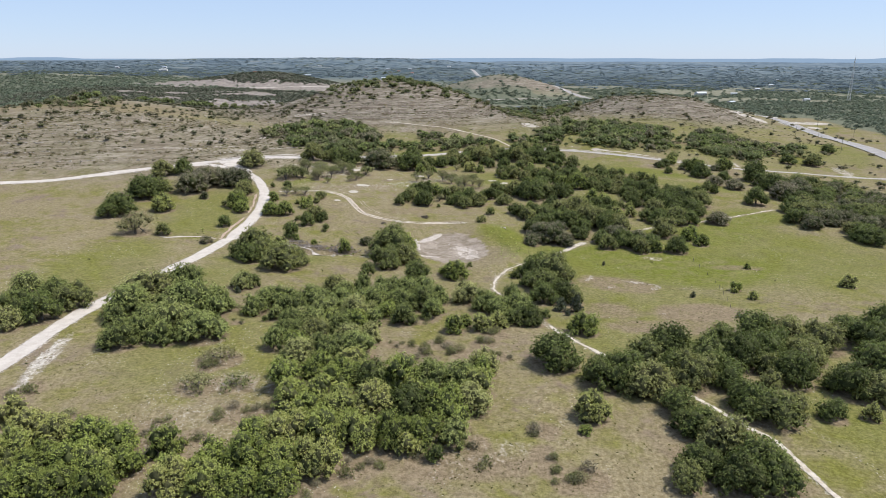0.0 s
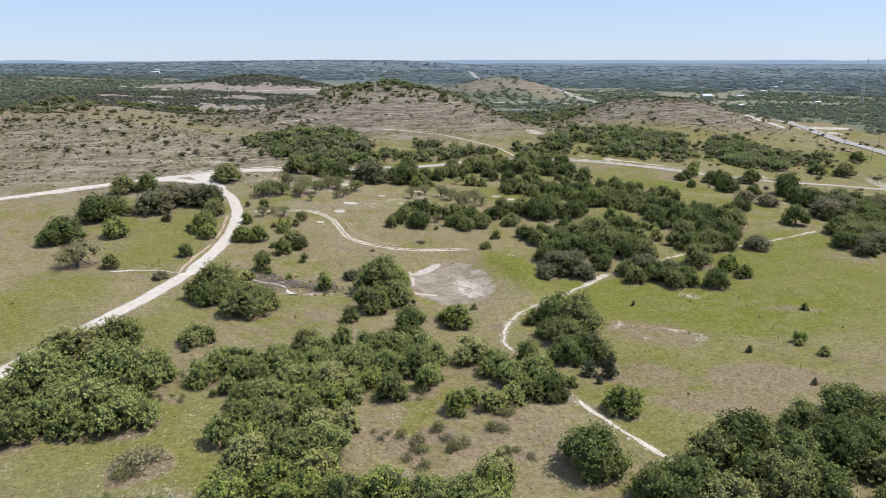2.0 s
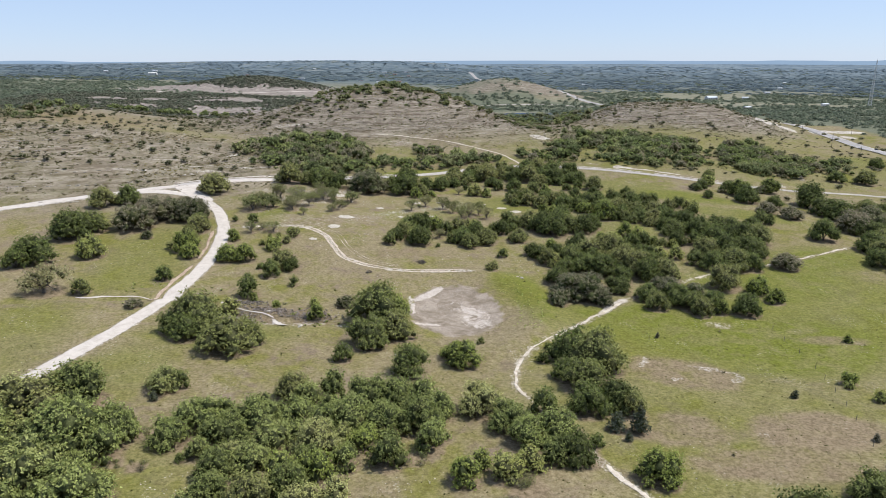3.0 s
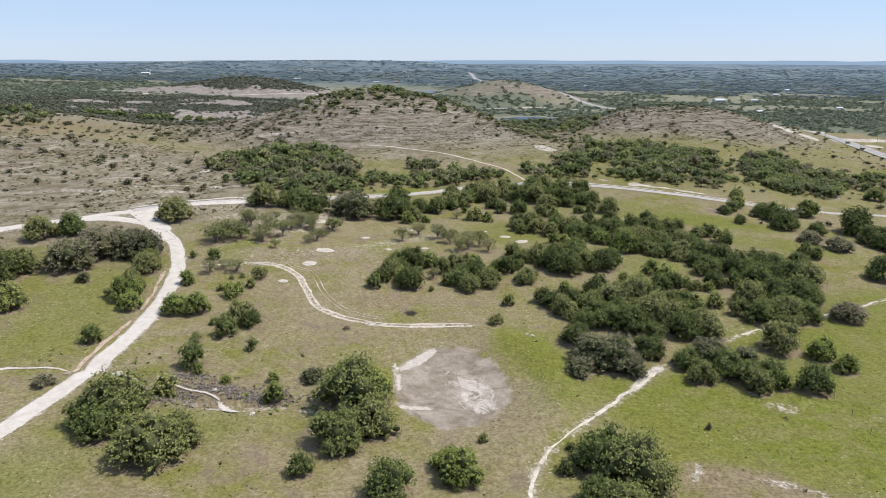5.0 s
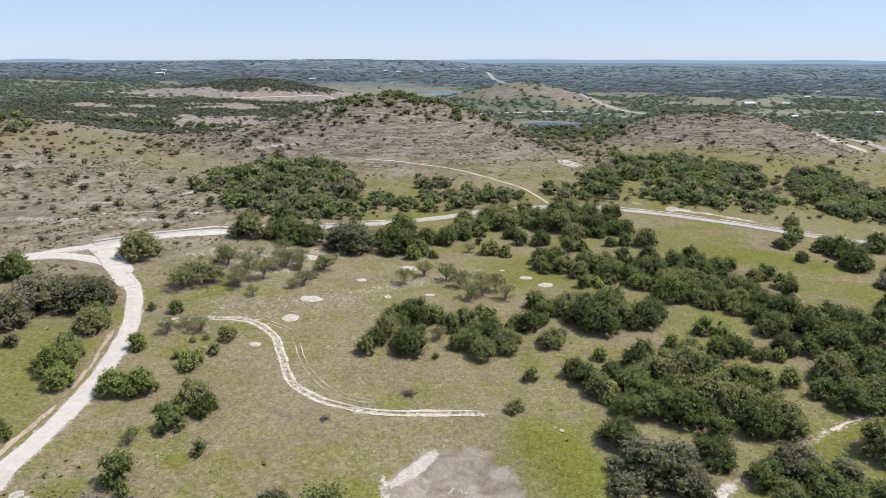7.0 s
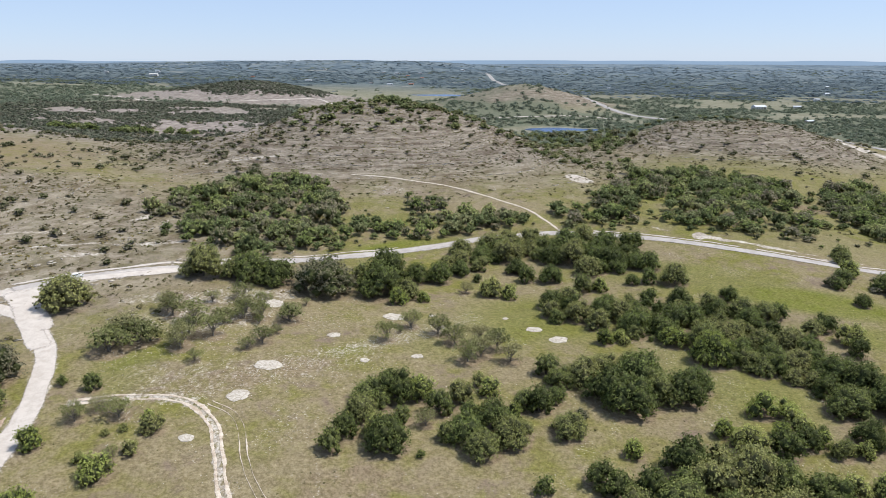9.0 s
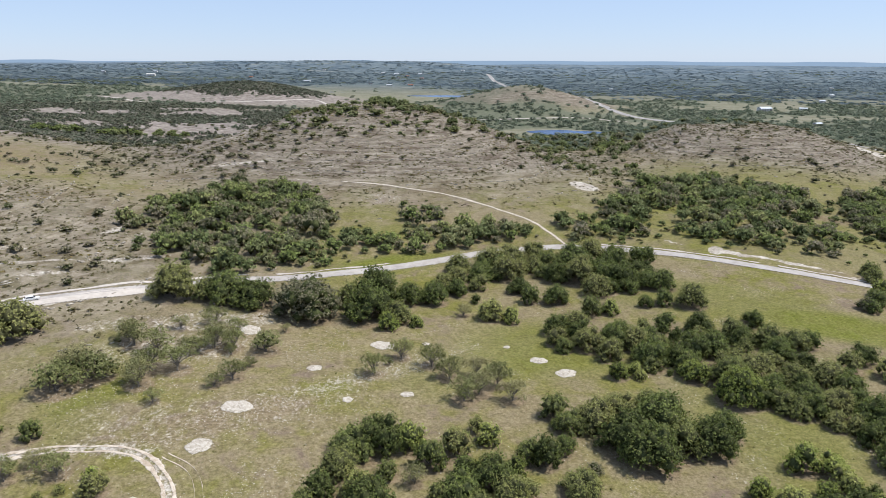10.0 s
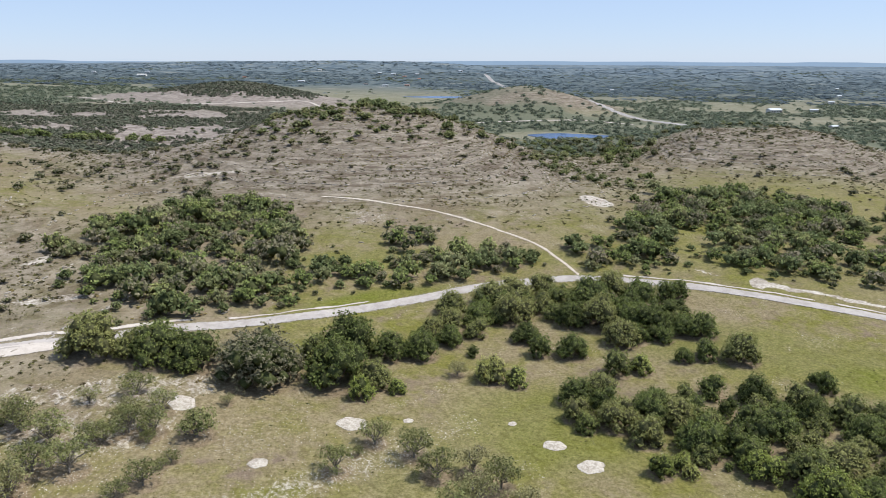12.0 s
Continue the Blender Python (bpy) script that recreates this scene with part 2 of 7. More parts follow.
# Inside of the crowns: twigs and old leaves, darkened for the shade between sprays.
INNER = leaf_material("twigs and old leaves with shade painted in", (0.046, 0.056, 0.023), (0.098, 0.112, 0.046), (0.094, 0.090, 0.045), 0.15, 0.02)
CEDAR_LEAF = leaf_material("cedar needle", (0.056, 0.068, 0.046), (0.122, 0.134, 0.090), (0.125, 0.116, 0.090), 0.15, 0.04)
# Next three: distance haze put into the leaf colour, bluest farthest off.
DISTANT_LEAF = leaf_material("distant woodland, blue for haze", (0.120, 0.158, 0.180), (0.180, 0.228, 0.258), (0.150, 0.190, 0.215), 0.5, 0.02)
DARK_WOOD = leaf_material("dark cedar woods, blue for haze", (0.086, 0.120, 0.138), (0.140, 0.178, 0.198), (0.112, 0.146, 0.164), 0.5, 0.02)
FAR_LEAF = leaf_material("far trees, greyed for haze", (0.084, 0.110, 0.078), (0.176, 0.205, 0.140), (0.140, 0.152, 0.112), 0.4, 0.03)
SCRUB_LEAF = leaf_material("low scrub", (0.046, 0.046, 0.018), (0.130, 0.124, 0.052), (0.105, 0.080, 0.045), 0.2, 0.04)
RUST_LEAF = leaf_material("rusty brush", (0.110, 0.088, 0.030), (0.210, 0.180, 0.062), (0.185, 0.135, 0.070), 0.2, 0.04)
BRUSH = leaf_material("grey-lilac dead brush", (0.215, 0.185, 0.168), (0.420, 0.375, 0.350), (0.330, 0.285, 0.262), 0.3, 0.05)
TUSSOCK = leaf_material("tussock grass", (0.120, 0.118, 0.042), (0.250, 0.230, 0.118), (0.170, 0.168, 0.062), 0.5, 0.05)
PALE_BARK = plain_material("grey mesquite bark", (0.115, 0.10, 0.085), (0.25, 0.228, 0.20), 0.25, 0.95)
BARK = plain_material("bark", (0.070, 0.058, 0.047), (0.175, 0.155, 0.135), 0.25, 0.95)
LIMESTONE = plain_material("limestone", (0.27, 0.245, 0.205), (0.55, 0.52, 0.46), 0.8, 0.95)
LEDGE = plain_material("weathered ledge stone", (0.21, 0.185, 0.150), (0.43, 0.395, 0.340), 0.8, 0.95)
POST = plain_material("weathered wood", (0.13, 0.115, 0.10), (0.26, 0.24, 0.21), 0.2, 0.9)
STEEL = plain_material("galvanised steel", (0.36, 0.37, 0.38), (0.50, 0.50, 0.50), 0.5, 0.5, 0.4)
WHITE_WALL = plain_material("white wall", (0.50, 0.49, 0.47), (0.62, 0.61, 0.58), 2.0, 0.8)
TAN_WALL = plain_material("tan wall", (0.36, 0.31, 0.25), (0.48, 0.43, 0.36), 2.0, 0.85)
PALE_ROOF = plain_material("pale metal roof", (0.42, 0.45, 0.49), (0.56, 0.58, 0.61), 1.5, 0.5, 0.2)
DARK_ROOF = plain_material("shingle roof", (0.09, 0.085, 0.085), (0.17, 0.16, 0.155), 0.8, 0.9)
RED_ROOF = plain_material("rust-red roof", (0.26, 0.11, 0.075), (0.36, 0.18, 0.13), 0.8, 0.8)
GLASS_DARK = plain_material("window glass", (0.02, 0.025, 0.03), (0.04, 0.05, 0.06), 0.5, 0.08)
CAR_WHITE = plain_material("white car paint", (0.70, 0.70, 0.70), (0.76, 0.76, 0.76), 1.0, 0.25)
CAR_DARK = plain_material("dark car paint", (0.015, 0.017, 0.022), (0.03, 0.03, 0.036), 1.0, 0.25)
RUBBER = plain_material("tyre", (0.012, 0.012, 0.012), (0.03, 0.03, 0.03), 0.1, 0.9)


def water_material():
    m, n, l, b = node_mat("pond water", 0.22)
    l.new(tint(n, l, (0.020, 0.058, 0.150), (0.030, 0.075, 0.180), grain(n, l, 9, 3)), b.inputs["Base Color"])
    b.inputs["Specular IOR Level"].default_value = 0.22
    bumpy(n, l, b, grain(n, l, 0.8, 3), 0.12, 0.05)
    return m


WATER = water_material()

# ---- the lie of the land: a gentle slope, hollows and rises, limestone hills, a far plain ----
# The plan of the land is laid out in paces of 1.7 m.
PACE = 1.7
MESA_TOP = 21.5

RISES = [
    (-30, 114, 1.6), (90, 114, 2.2), (-60, 168, -2.8), (0, 168, -3.2), (60, 168, -1.8), (120, 168, -2.5), (-150, 222, -2.5),
    (-30, 222, 2.0), (-180, 276, 2.6), (-120, 276, 4.2), (0, 276, -3.5), (180, 276, -3.0), (-210, 330, 6.5), (-150, 330, 3.9),
    (90, 330, 3.3), (150, 330, -3.7), (-120, 384, -2.1), (0, 384, 4.3),
]
HILLS = [
    (-210, 438, 6.0), (-90, 438, 3.2), (-30, 438, 6.8), (150, 438, 3.5), (210, 438, -5.8), (-180, 492, -5.5), (-120, 492, -3.7),
    (-60, 492, 8.5), (0, 492, 5.9), (60, 492, -8.2), (120, 492, 12.6), (180, 492, 4.3), (-150, 546, -6.5), (-90, 546, -4.8),
    (-30, 546, 6.1), (30, 546, -6.0), (90, 546, -5.6), (150, 546, 9.0), (210, 546, -5.5),
]
# far hills: x, y, half-widths, height
FAR_HILLS = [
    (-224, 878, 58, 50, 17), (62, 860, 50, 60, 24), (-620, 1000, 260, 220, 24), (-900, 1700, 500, 400, 16), (-700, 2450, 300, 200, 14),
    (-330, 2250, 210, 160, 19), (-90, 2350, 150, 120, 12), (-250, 700, 160, 130, 9), (150, 540, 52, 42, 13), (-40, 500, 60, 50, 6),
    (-330, 520, 120, 160, 7), (330, 640, 140, 160, 3), (-20, 1850, 90, 70, 10), (600, 2500, 400, 150, 8), (-1500, 2100, 500, 500, 9),
]


def smooth(e0, e1, v):
    s = np.clip((v - e0) / (e1 - e0), 0.0, 1.0)
    return s * s * (3 - 2 * s)


def wave(x, y, scale, seed):
    """Smooth rolling values between about -1 and 1: crossed sines with bent phases."""
    a, b = x / scale, y / scale
    r = 0.0
    for i, (cx, cy, w) in enumerate(((1.0, 0.35, 1.0), (-0.45, 1.1, 0.9), (0.8, -0.9, 0.7), (1.9, 1.3, 0.45), (-2.3, 1.1, 0.35))):
        r = r + w * np.sin(cx * a + cy * b + seed * (1.7 + i) + 0.9 * np.sin(0.61 * cy * a - 0.73 * cx * b + 2.1 * seed + i))
    return r / 2.6


def slope_near(x, y):
    xc, yc = np.clip(x, -260, 280), np.clip(y, -60, 640)
    z = 1.311 - 0.02984 * xc + 0.02712 * yc
    for hx, hy, a in RISES + HILLS:
        z = z + a * np.exp(-((x - hx) ** 2 + (y - hy) ** 2) / 3872.0)
    return z


def land_far(x, y):
    d = np.hypot(x, y)
    z = 2.0 + 1.6 * wave(x, y, 170.0, 3) * smooth(300, 900, d) + 4.0 * wave(x, y, 520.0, 5) * smooth(1200, 2600, d)
    for hx, hy, sx, sy, a in FAR_HILLS:
        z = z + a * np.exp(-0.5 * (((x - hx) / sx) ** 2 + ((y - hy) / sy) ** 2))
    return z + 24.0 * smooth(1500, 3000, d) * (1 + 0.05 * wave(x, y, 500.0, 8))


def rock(x, y):
    """How far the ground is a stony, ledged hillside: 0 to 1."""
    a = smooth(1.5, 0.75, np.hypot((x + 38) / 105.0, (y - 452) / 92.0))
    b = smooth(1.5, 0.75, np.hypot((x - 140) / 62.0, (y - 476) / 52.0))
    c = smooth(1.6, 0.7, np.hypot((x + 135) / 72.0, (y - 286) / 52.0))
    d = smooth(1.2, 0.7, np.hypot((x - 62) / 110.0, (y - 860) / 100.0))
    return np.clip(np.maximum(np.maximum(a, b), np.maximum(c, d)), 0, 1)


def ledges(z, x, y):
    """Limestone beds: the slope goes down in small steps that follow the contours."""
    step = 2.1
    u = (z + 0.5 * wave(x, y, 23.0, 2)) / step
    f = u - np.floor(u)
    return step * (np.floor(u) + smooth(0.52, 0.98, f) * 0.75 + 0.25 * f - u)


def height(x, y):
    """The ground's height at a place, all in metres."""
    x, y = np.asarray(x, float) / PACE, np.asarray(y, float) / PACE
    out = np.maximum(np.maximum(np.abs(x - 0) - 235, y - 530), -60 - y)
    k = smooth(100, 0, out)
    z = k * slope_near(x, y) + (1 - k) * land_far(x, y)
    # the eastern hill is a flat-topped mesa
    cap = MESA_TOP + 0.35 * wave(x, y, 15.0, 6)
    over = np.maximum(z - cap, 0.0) * smooth(1.5, 1.2, np.hypot((x - 140) / 75.0, (y - 476) / 62.0))
    z = z - 0.86 * over
    z = z + ledges(z, x, y) * rock(x, y) * 0.8
    z = z + 0.16 * wave(x, y, 7.0, 1) + 0.35 * wave(x, y, 24.0, 4)
    z = z + 1.8 * np.exp(-0.5 * (((x + 46) / 34.0) ** 2 + ((y - 492) / 24.0) ** 2))
    # broad shoulders of the limestone hill
    z = z + 3.0 * np.exp(-0.5 * (((x - 14) / 20.0) ** 2 + ((y - 476) / 18.0) ** 2)) + 2.8 * np.exp(-0.5 * (((x + 74) / 24.0) ** 2 + ((y - 480) / 20.0) ** 2))
    # the dry pond: a shallow bowl, and the grassy dam beside it
    px, py = x - 0.0, y - 171.0
    r = np.hypot(px / 10.0, py / 15.0)
    z = z - 0.7 * smooth(1.2, 0.5, r)
    dam = np.exp(-0.5 * ((np.hypot(px / 18.0, py / 22.0) - 1.0) / 0.16) ** 2) * smooth(-0.2, 0.6, (px * 0.95 + py * 0.1) / 18.0)
    z = z + 1.0 * dam
    # the creek bed, a narrow gully
    cy = 160.5 + 9.0 * smooth(-28, -56, x) + 1.2 * np.sin(x / 5.0)
    gully = np.exp(-0.5 * ((y - cy) / 1.1) ** 2) * smooth(-85, -70, x) * smooth(-10, -18, x)
    z = z - 0.75 * gully
    # the stock pond behind the hill, and the far one
    z = z + (4.3 - z) * smooth(1.5, 0.95, np.hypot((x - 66) / 31.0, (y - 634) / 20.0))
    z = z + (4.0 - z) * smooth(1.5, 0.95, np.hypot((x + 30) / 60.0, (y - 1100) / 26.0))
    return PACE * z

# ---- helpers for building ----
def mesh_ob(name, verts, faces, mat, parent=None, label="", smooth_faces=False):
    me = bpy.data.meshes.new(name)
    me.from_pydata([tuple(v) for v in verts], [], [tuple(f) for f in faces])
    me.materials.append(mat)
    if smooth_faces:
        me.shade_smooth()
    ob = new(name, me)
    ob.parent = parent
    if label:
        tagged(ob, label)
    return ob


def part(name, bm, material, parent, label=""):
    """Links a bmesh as one mesh object under a thing or a part."""
    me = bpy.data.meshes.new(name)
    bm.to_mesh(me)
    bm.free()
    me.materials.append(material)
    ob = new(name, me)
    ob.parent = parent
    if label:
        tagged(ob, label)
    return ob


def thing(name, x, y, turn=0.0, z=None):
    """An Empty on the ground at x, y that parents the parts of a thing."""
    ob = new(name)
    ob.empty_display_size = 0.5
    ob.matrix_basis = pose(x, y, float(height(x, y)) if z is None else z, 0, 0, turn)
    return ob


def box(bm, cx, cy, cz, sx, sy, sz, bevel=0.0, turn=0.0):
    made = bmesh.ops.create_cube(bm, size=1.0, matrix=pose(cx, cy, cz, 0, 0, turn) @ Matrix.Diagonal((sx, sy, sz, 1)))
    if bevel:
        edges = list({e for v in made["verts"] for e in v.link_edges})
        bmesh.ops.bevel(bm, geom=edges, offset=bevel, segments=2, affect="EDGES")
    return made["verts"]


def spline(points, step=1.5):
    """A smooth line through the points (Catmull-Rom), about one point a step."""
    p = np.array([points[0]] + list(points) + [points[-1]], float)
    out = []
    for i in range(1, len(p) - 2):
        a, b, c, d = p[i - 1], p[i], p[i + 1], p[i + 2]
        k = max(2, int(np.linalg.norm(c - b) / step))
        for u in np.linspace(0, 1, k, endpoint=False):
            out.append(0.5 * (2 * b + (c - a) * u + (2 * a - 5 * b + 4 * c - d) * u * u + (3 * b - a - 3 * c + d) * u ** 3))
    out.append(p[-2])
    return np.array(out)


def near_line(x, y, line):
    """Distance from places to a line of points."""
    x, y = np.asarray(x, float).ravel(), np.asarray(y, float).ravel()
    d = np.full(x.shape, 1e9)
    lo, hi = line.min(0) - 30, line.max(0) + 30
    k = np.where((x > lo[0]) & (x < hi[0]) & (y > lo[1]) & (y < hi[1]))[0]
    best = np.full(k.shape, 1e9)
    for q in line[::2]:
        best = np.minimum(best, (x[k] - q[0]) ** 2 + (y[k] - q[1]) ** 2)
    d[k] = np.sqrt(best)
    return d


# ---- the lines of roads and trails ----
MAIN_ROAD = spline([(-128, 60), (-116, 110), (-113, 154), (-112, 190), (-108, 222), (-103, 250), (-97, 282), (-95, 312), (-96, 340), (-101, 364), (-109, 384), (-118, 398), (-130, 409), (-146, 414), (-166, 409)])
ROAD_FORK = spline([(-114, 391), (-121, 399), (-128, 407), (-134, 416), (-137, 424), (-135, 432), (-128, 440), (-116, 450), (-102, 460)])
WEST_ROAD = spline([(-420, 330), (-300, 354), (-232, 368), (-205, 384), (-172, 405), (-154, 418), (-140, 428), (-118, 450)])
EAST_ROAD = spline([(-146, 426), (-128, 442), (-104, 460), (-82, 474), (-50, 490), (-28, 502), (3, 521), (24, 529), (50, 533), (83, 527), (118, 513), (150, 499), (172, 493), (212, 494), (250, 503), (300, 500), (360, 480), (460, 440)])
HILL_TRAIL = spline([(49, 535), (38, 562), (21, 581), (0, 596), (-27, 610), (-52, 617), (-80, 622), (-112, 628)])
FIELD_TRACK = spline([(-93, 367), (-82, 371), (-71, 372), (-63, 370), (-55, 362), (-49, 347), (-42, 335), (-31, 328), (-19, 326), (-3, 327), (8, 326)])
OAK_TRAIL = spline([(80, 96), (76, 112), (74, 121), (72, 131), (67, 139), (60, 150), (45, 170), (31, 196), (28, 208), (22, 222), (17, 232), (19, 247), (24, 258), (33, 269.5), (41, 279.5), (51, 290), (66, 306), (99, 329), (127, 342), (157, 357), (182, 372)], 1.2)
HIGHWAY = spline([(350, 420), (362, 520), (375, 620), (386, 700), (391, 780), (388, 860), (376, 960), (345, 1090), (290, 1215), (238, 1330), (192, 1600), (142, 2200), (108, 2740), (90, 3080), (60, 3500)], 8)
KNOLL_ROAD = spline([(-640, 1400), (-566, 1346), (-495, 1268), (-462, 1248), (-414, 1266), (-363, 1300), (-302, 1350), (-252, 1396), (-228, 1374), (-194, 1315), (-160, 1250)], 8)
VALLEY_ROAD = spline([(20, 1200), (60, 1216), (110, 1228), (172, 1240), (230, 1215)], 8)
LEFT_TRAIL = spline([(-330, 480), (-290, 492), (-262, 500), (-240, 520), (-214, 545), (-196, 580), (-178, 640), (-150, 668), (-128, 664)], 4)


def ribbon(name, line, width, mat, lift, rag=0.25, across=4, label="", parent=None, z_off=None):
    """A strip of road that lies on the land, with ragged edges."""
    d = np.gradient(line, axis=0)
    d /= np.linalg.norm(d, axis=1)[:, None] + 1e-9
    nrm = np.c_[d[:, 1], -d[:, 0]]
    s = np.arange(len(line))
    lw = width / 2 + rag * (np.sin(s * 0.37 + width) * 0.5 + np.sin(s * 0.91 + 2) * 0.35 + np.random.uniform(-0.15, 0.15, len(s)))
    rw = width / 2 + rag * (np.sin(s * 0.29 + 1) * 0.5 + np.sin(s * 0.63 + width) * 0.35 + np.random.uniform(-0.15, 0.15, len(s)))
    across = max(across, 4)
    width *= 1.12
    verts, faces = [], []
    k = across + 1
    for i, q in enumerate(line):
        for j in range(k):
            u = j / across
            o = -lw[i] * (1 - u) + rw[i] * u
            x, y = q + nrm[i] * o
            verts.append((x, y, lift + 0.06 * math.sin(math.pi * u)))
    v = np.array(verts)
    v[:, 2] += height(v[:, 0], v[:, 1])
    for i in range(len(line) - 1):
        for j in range(across):
            a = i * k + j
            faces.append((a, a + 1, a + k + 1, a + k))
    ob = mesh_ob(name, v, faces, mat, parent, "", True)
    u = np.tile(np.arange(k) / across, len(line))
    along = np.r_[0, np.cumsum(np.linalg.norm(np.diff(line, axis=0), axis=1))]
    ends = np.repeat(np.clip(np.minimum(along, along[-1] - along) / (min(1.2 * width, 4.0) if rag else 0.01), 0, 1), k)
    e = ob.data.attributes.new("edge", "FLOAT", "POINT")
    e.data.foreach_set("value", (np.clip((0.5 - np.abs(u - 0.5)) * width / min(1.6, width * 0.5) + (0.0 if rag else 1.0), 0, 1) * ends).astype(np.float32))
    if label:
        tagged(ob, label, kind="structure")
    return ob


# ---- the ground: one sheet from underfoot to the horizon ----
# round bare spots on the pasture: x, y, radius
SPOTS = [(-51, 393, 3.3), (-54, 376, 2.7), (-37, 417, 1.9), (-20, 435, 3.2), (34, 423, 2.7), (27, 431, 2.3), (-10, 406, 1.6), (-25, 401, 1.4), (18, 440, 1.0), (-61, 437, 3.2), (-7, 438, 1.1), (-60, 357, 1.6)]
# larger worn places: x, y, half-widths, turn, how bare
WORN_A = [
    (8, 287, 6, 13, 12, 0.56), (-8, 306, 2.0, 10, -35, 0.8), (-14, 295, 1.6, 9, 10, 0.7), (-8, 278, 6, 1.6, 12, 0.8), (2, 296, 8, 6, 0, 0.42), (57, 298, 11, 1.9, 50, 0.8),
    (50, 245, 14, 16, 0, 0.3), (62, 226, 16, 10, 20, 0.3), (55, 251, 6, 1.4, 65, 0.55), (73, 247, 8, 2.2, -20, 0.54), (62, 240, 5, 1.4, 15, 0.52),
    (78, 241, 5, 2.0, 50, 0.54), (-48, 150, 13, 7, 10, 0.46), (-58, 128, 9, 12, 0, 0.4), (-30, 148, 14, 7, 0, 0.44), (58, 118, 12, 15, 0, 0.42),
]
WORN_B = [
    (2, 124, 22, 8, 0, 0.42), (-104, 160, 3, 22, 8, 0.62), (-28, 410, 16, 3, 38, 0.48), (-16, 424, 14, 4, 38, 0.4), (-70, 385, 24, 12, 20, 0.43),
    (-74, 440, 26, 9, 22, 0.52), (-96, 432, 20, 7, 25, 0.48), (-25, 345, 22, 10, 30, 0.32), (-40, 310, 24, 10, 0, 0.28), (112, 529, 3.6, 6, -25, 0.95),
    (119, 525.5, 7, 2.6, -40, 0.92), (130, 521, 9, 1.8, -27, 0.85), (141, 514.5, 10, 2.0, -22, 0.88), (151, 510, 8, 1.2, -18, 0.6), (134, 525, 7, 1.0, -12, 0.52),
    (150, 518, 8, 1.0, -25, 0.5),
]
WORN_C = [
    (123, 530, 5, 1.2, 10, 0.5), (102, 496, 5, 1.0, -8, 0.42), (101, 485, 0.8, 12, 4, 0.42), (112, 484, 9, 9, 0, 0.36), (-52, 390, 48, 13, 33, 0.43),
    (-22, 414, 40, 6, 38, 0.42), (-78, 420, 30, 12, 25, 0.47), (165, 503, 2, 12, 85, 0.6), (96, 540, 1.6, 7, 40, 0.65), (72, 632, 8, 11, 20, 1.0), (30, 600, 24, 8, 0, 0.4),
    (-40, 592, 16, 10, 0, 0.45), (-150, 470, 26, 2, 25, 0.6), (-176, 452, 22, 2, 20, 0.58), (-168, 478, 20, 1.6, 32, 0.6), (-140, 462, 14, 1.6, 38, 0.6),
]
WORN_D = [
    (-190, 500, 30, 3, 22, 0.44), (-140, 520, 4, 14, -20, 0.62), (-120, 486, 18, 4, 30, 0.55), (-210, 440, 24, 3, 10, 0.45), (-228, 470, 24, 3, 15, 0.42),
    (341, 826, 16, 26, 0, 0.85), (353, 804, 12, 20, 0, 0.75), (389, 803, 14, 16, 0, 0.7), (410, 785, 10, 12, 0, 0.7), (380, 880, 40, 24, 0, 0.75),
    (420, 820, 30, 12, 0, 0.8), (430, 980, 60, 30, 0, 0.55), (215, 515, 16, 3, 80, 0.6), (250, 560, 26, 4, 70, 0.55), (300, 520, 26, 8, 80, 0.55),
    (-140, 668, 30, 5, 0, 0.7),
]
WORN_E = [
    (-250, 480, 30, 4, 20, 0.5), (88, 282, 6, 4, 0, 0.5), (114, 278, 7, 3, 10, 0.4),
]
WORN = WORN_A + WORN_B + WORN_C + WORN_D + WORN_E
# purplish-brown stretches of dead grass and seed heads: x, y, half-widths, turn, how much
BROWN = [(64, 244, 19, 13, -20, 0.78), (52, 211, 16, 10, 0, 0.72), (84, 211, 20, 12, 10, 0.85), (68, 196, 22, 8, 0, 0.80), (-340, 640, 110, 110, 0, 0.7), (-70, 279, 26, 9, 0, 0.8), (-48, 279, 12, 7, 0, 0.8), (-52, 388, 30, 7, 33, 0.75), (-20, 345, 16, 8, 20, 0.7), (60, 120, 16, 14, 0, 0.8), (0, 118, 22, 7, 0, 0.85), (-50, 146, 18, 9, 0, 0.7), (180, 610, 60, 10, -20, 0.8), (110, 640, 30, 10, 0, 0.8), (120, 270, 14, 5, 0, 0.7)]
# rich green: x, y, half-widths, turn, how green
GREEN_A = [
    (30, 300, 7, 26, 8, 1.0), (24, 318, 9, 10, 0, 0.8), (100, 268, 46, 28, 0, 1.0), (60, 225, 50, 30, 0, 0.5), (120, 320, 46, 24, 20, 0.9), (140, 285, 60, 50, 0, 0.7),
    (70, 285, 40, 22, 0, 1.0), (150, 350, 40, 16, 20, 0.9), (60, 180, 26, 16, 0, 0.55), (28, 440, 26, 20, 0, 0.66), (0, 420, 18, 16, 0, 0.5), (-20, 512, 30, 8, 28, 1.0),
    (90, 480, 40, 16, -14, 0.66), (130, 455, 34, 12, -22, 0.95), (150, 420, 40, 10, -20, 0.7), (-90, 395, 10, 24, 20, 0.8),
]
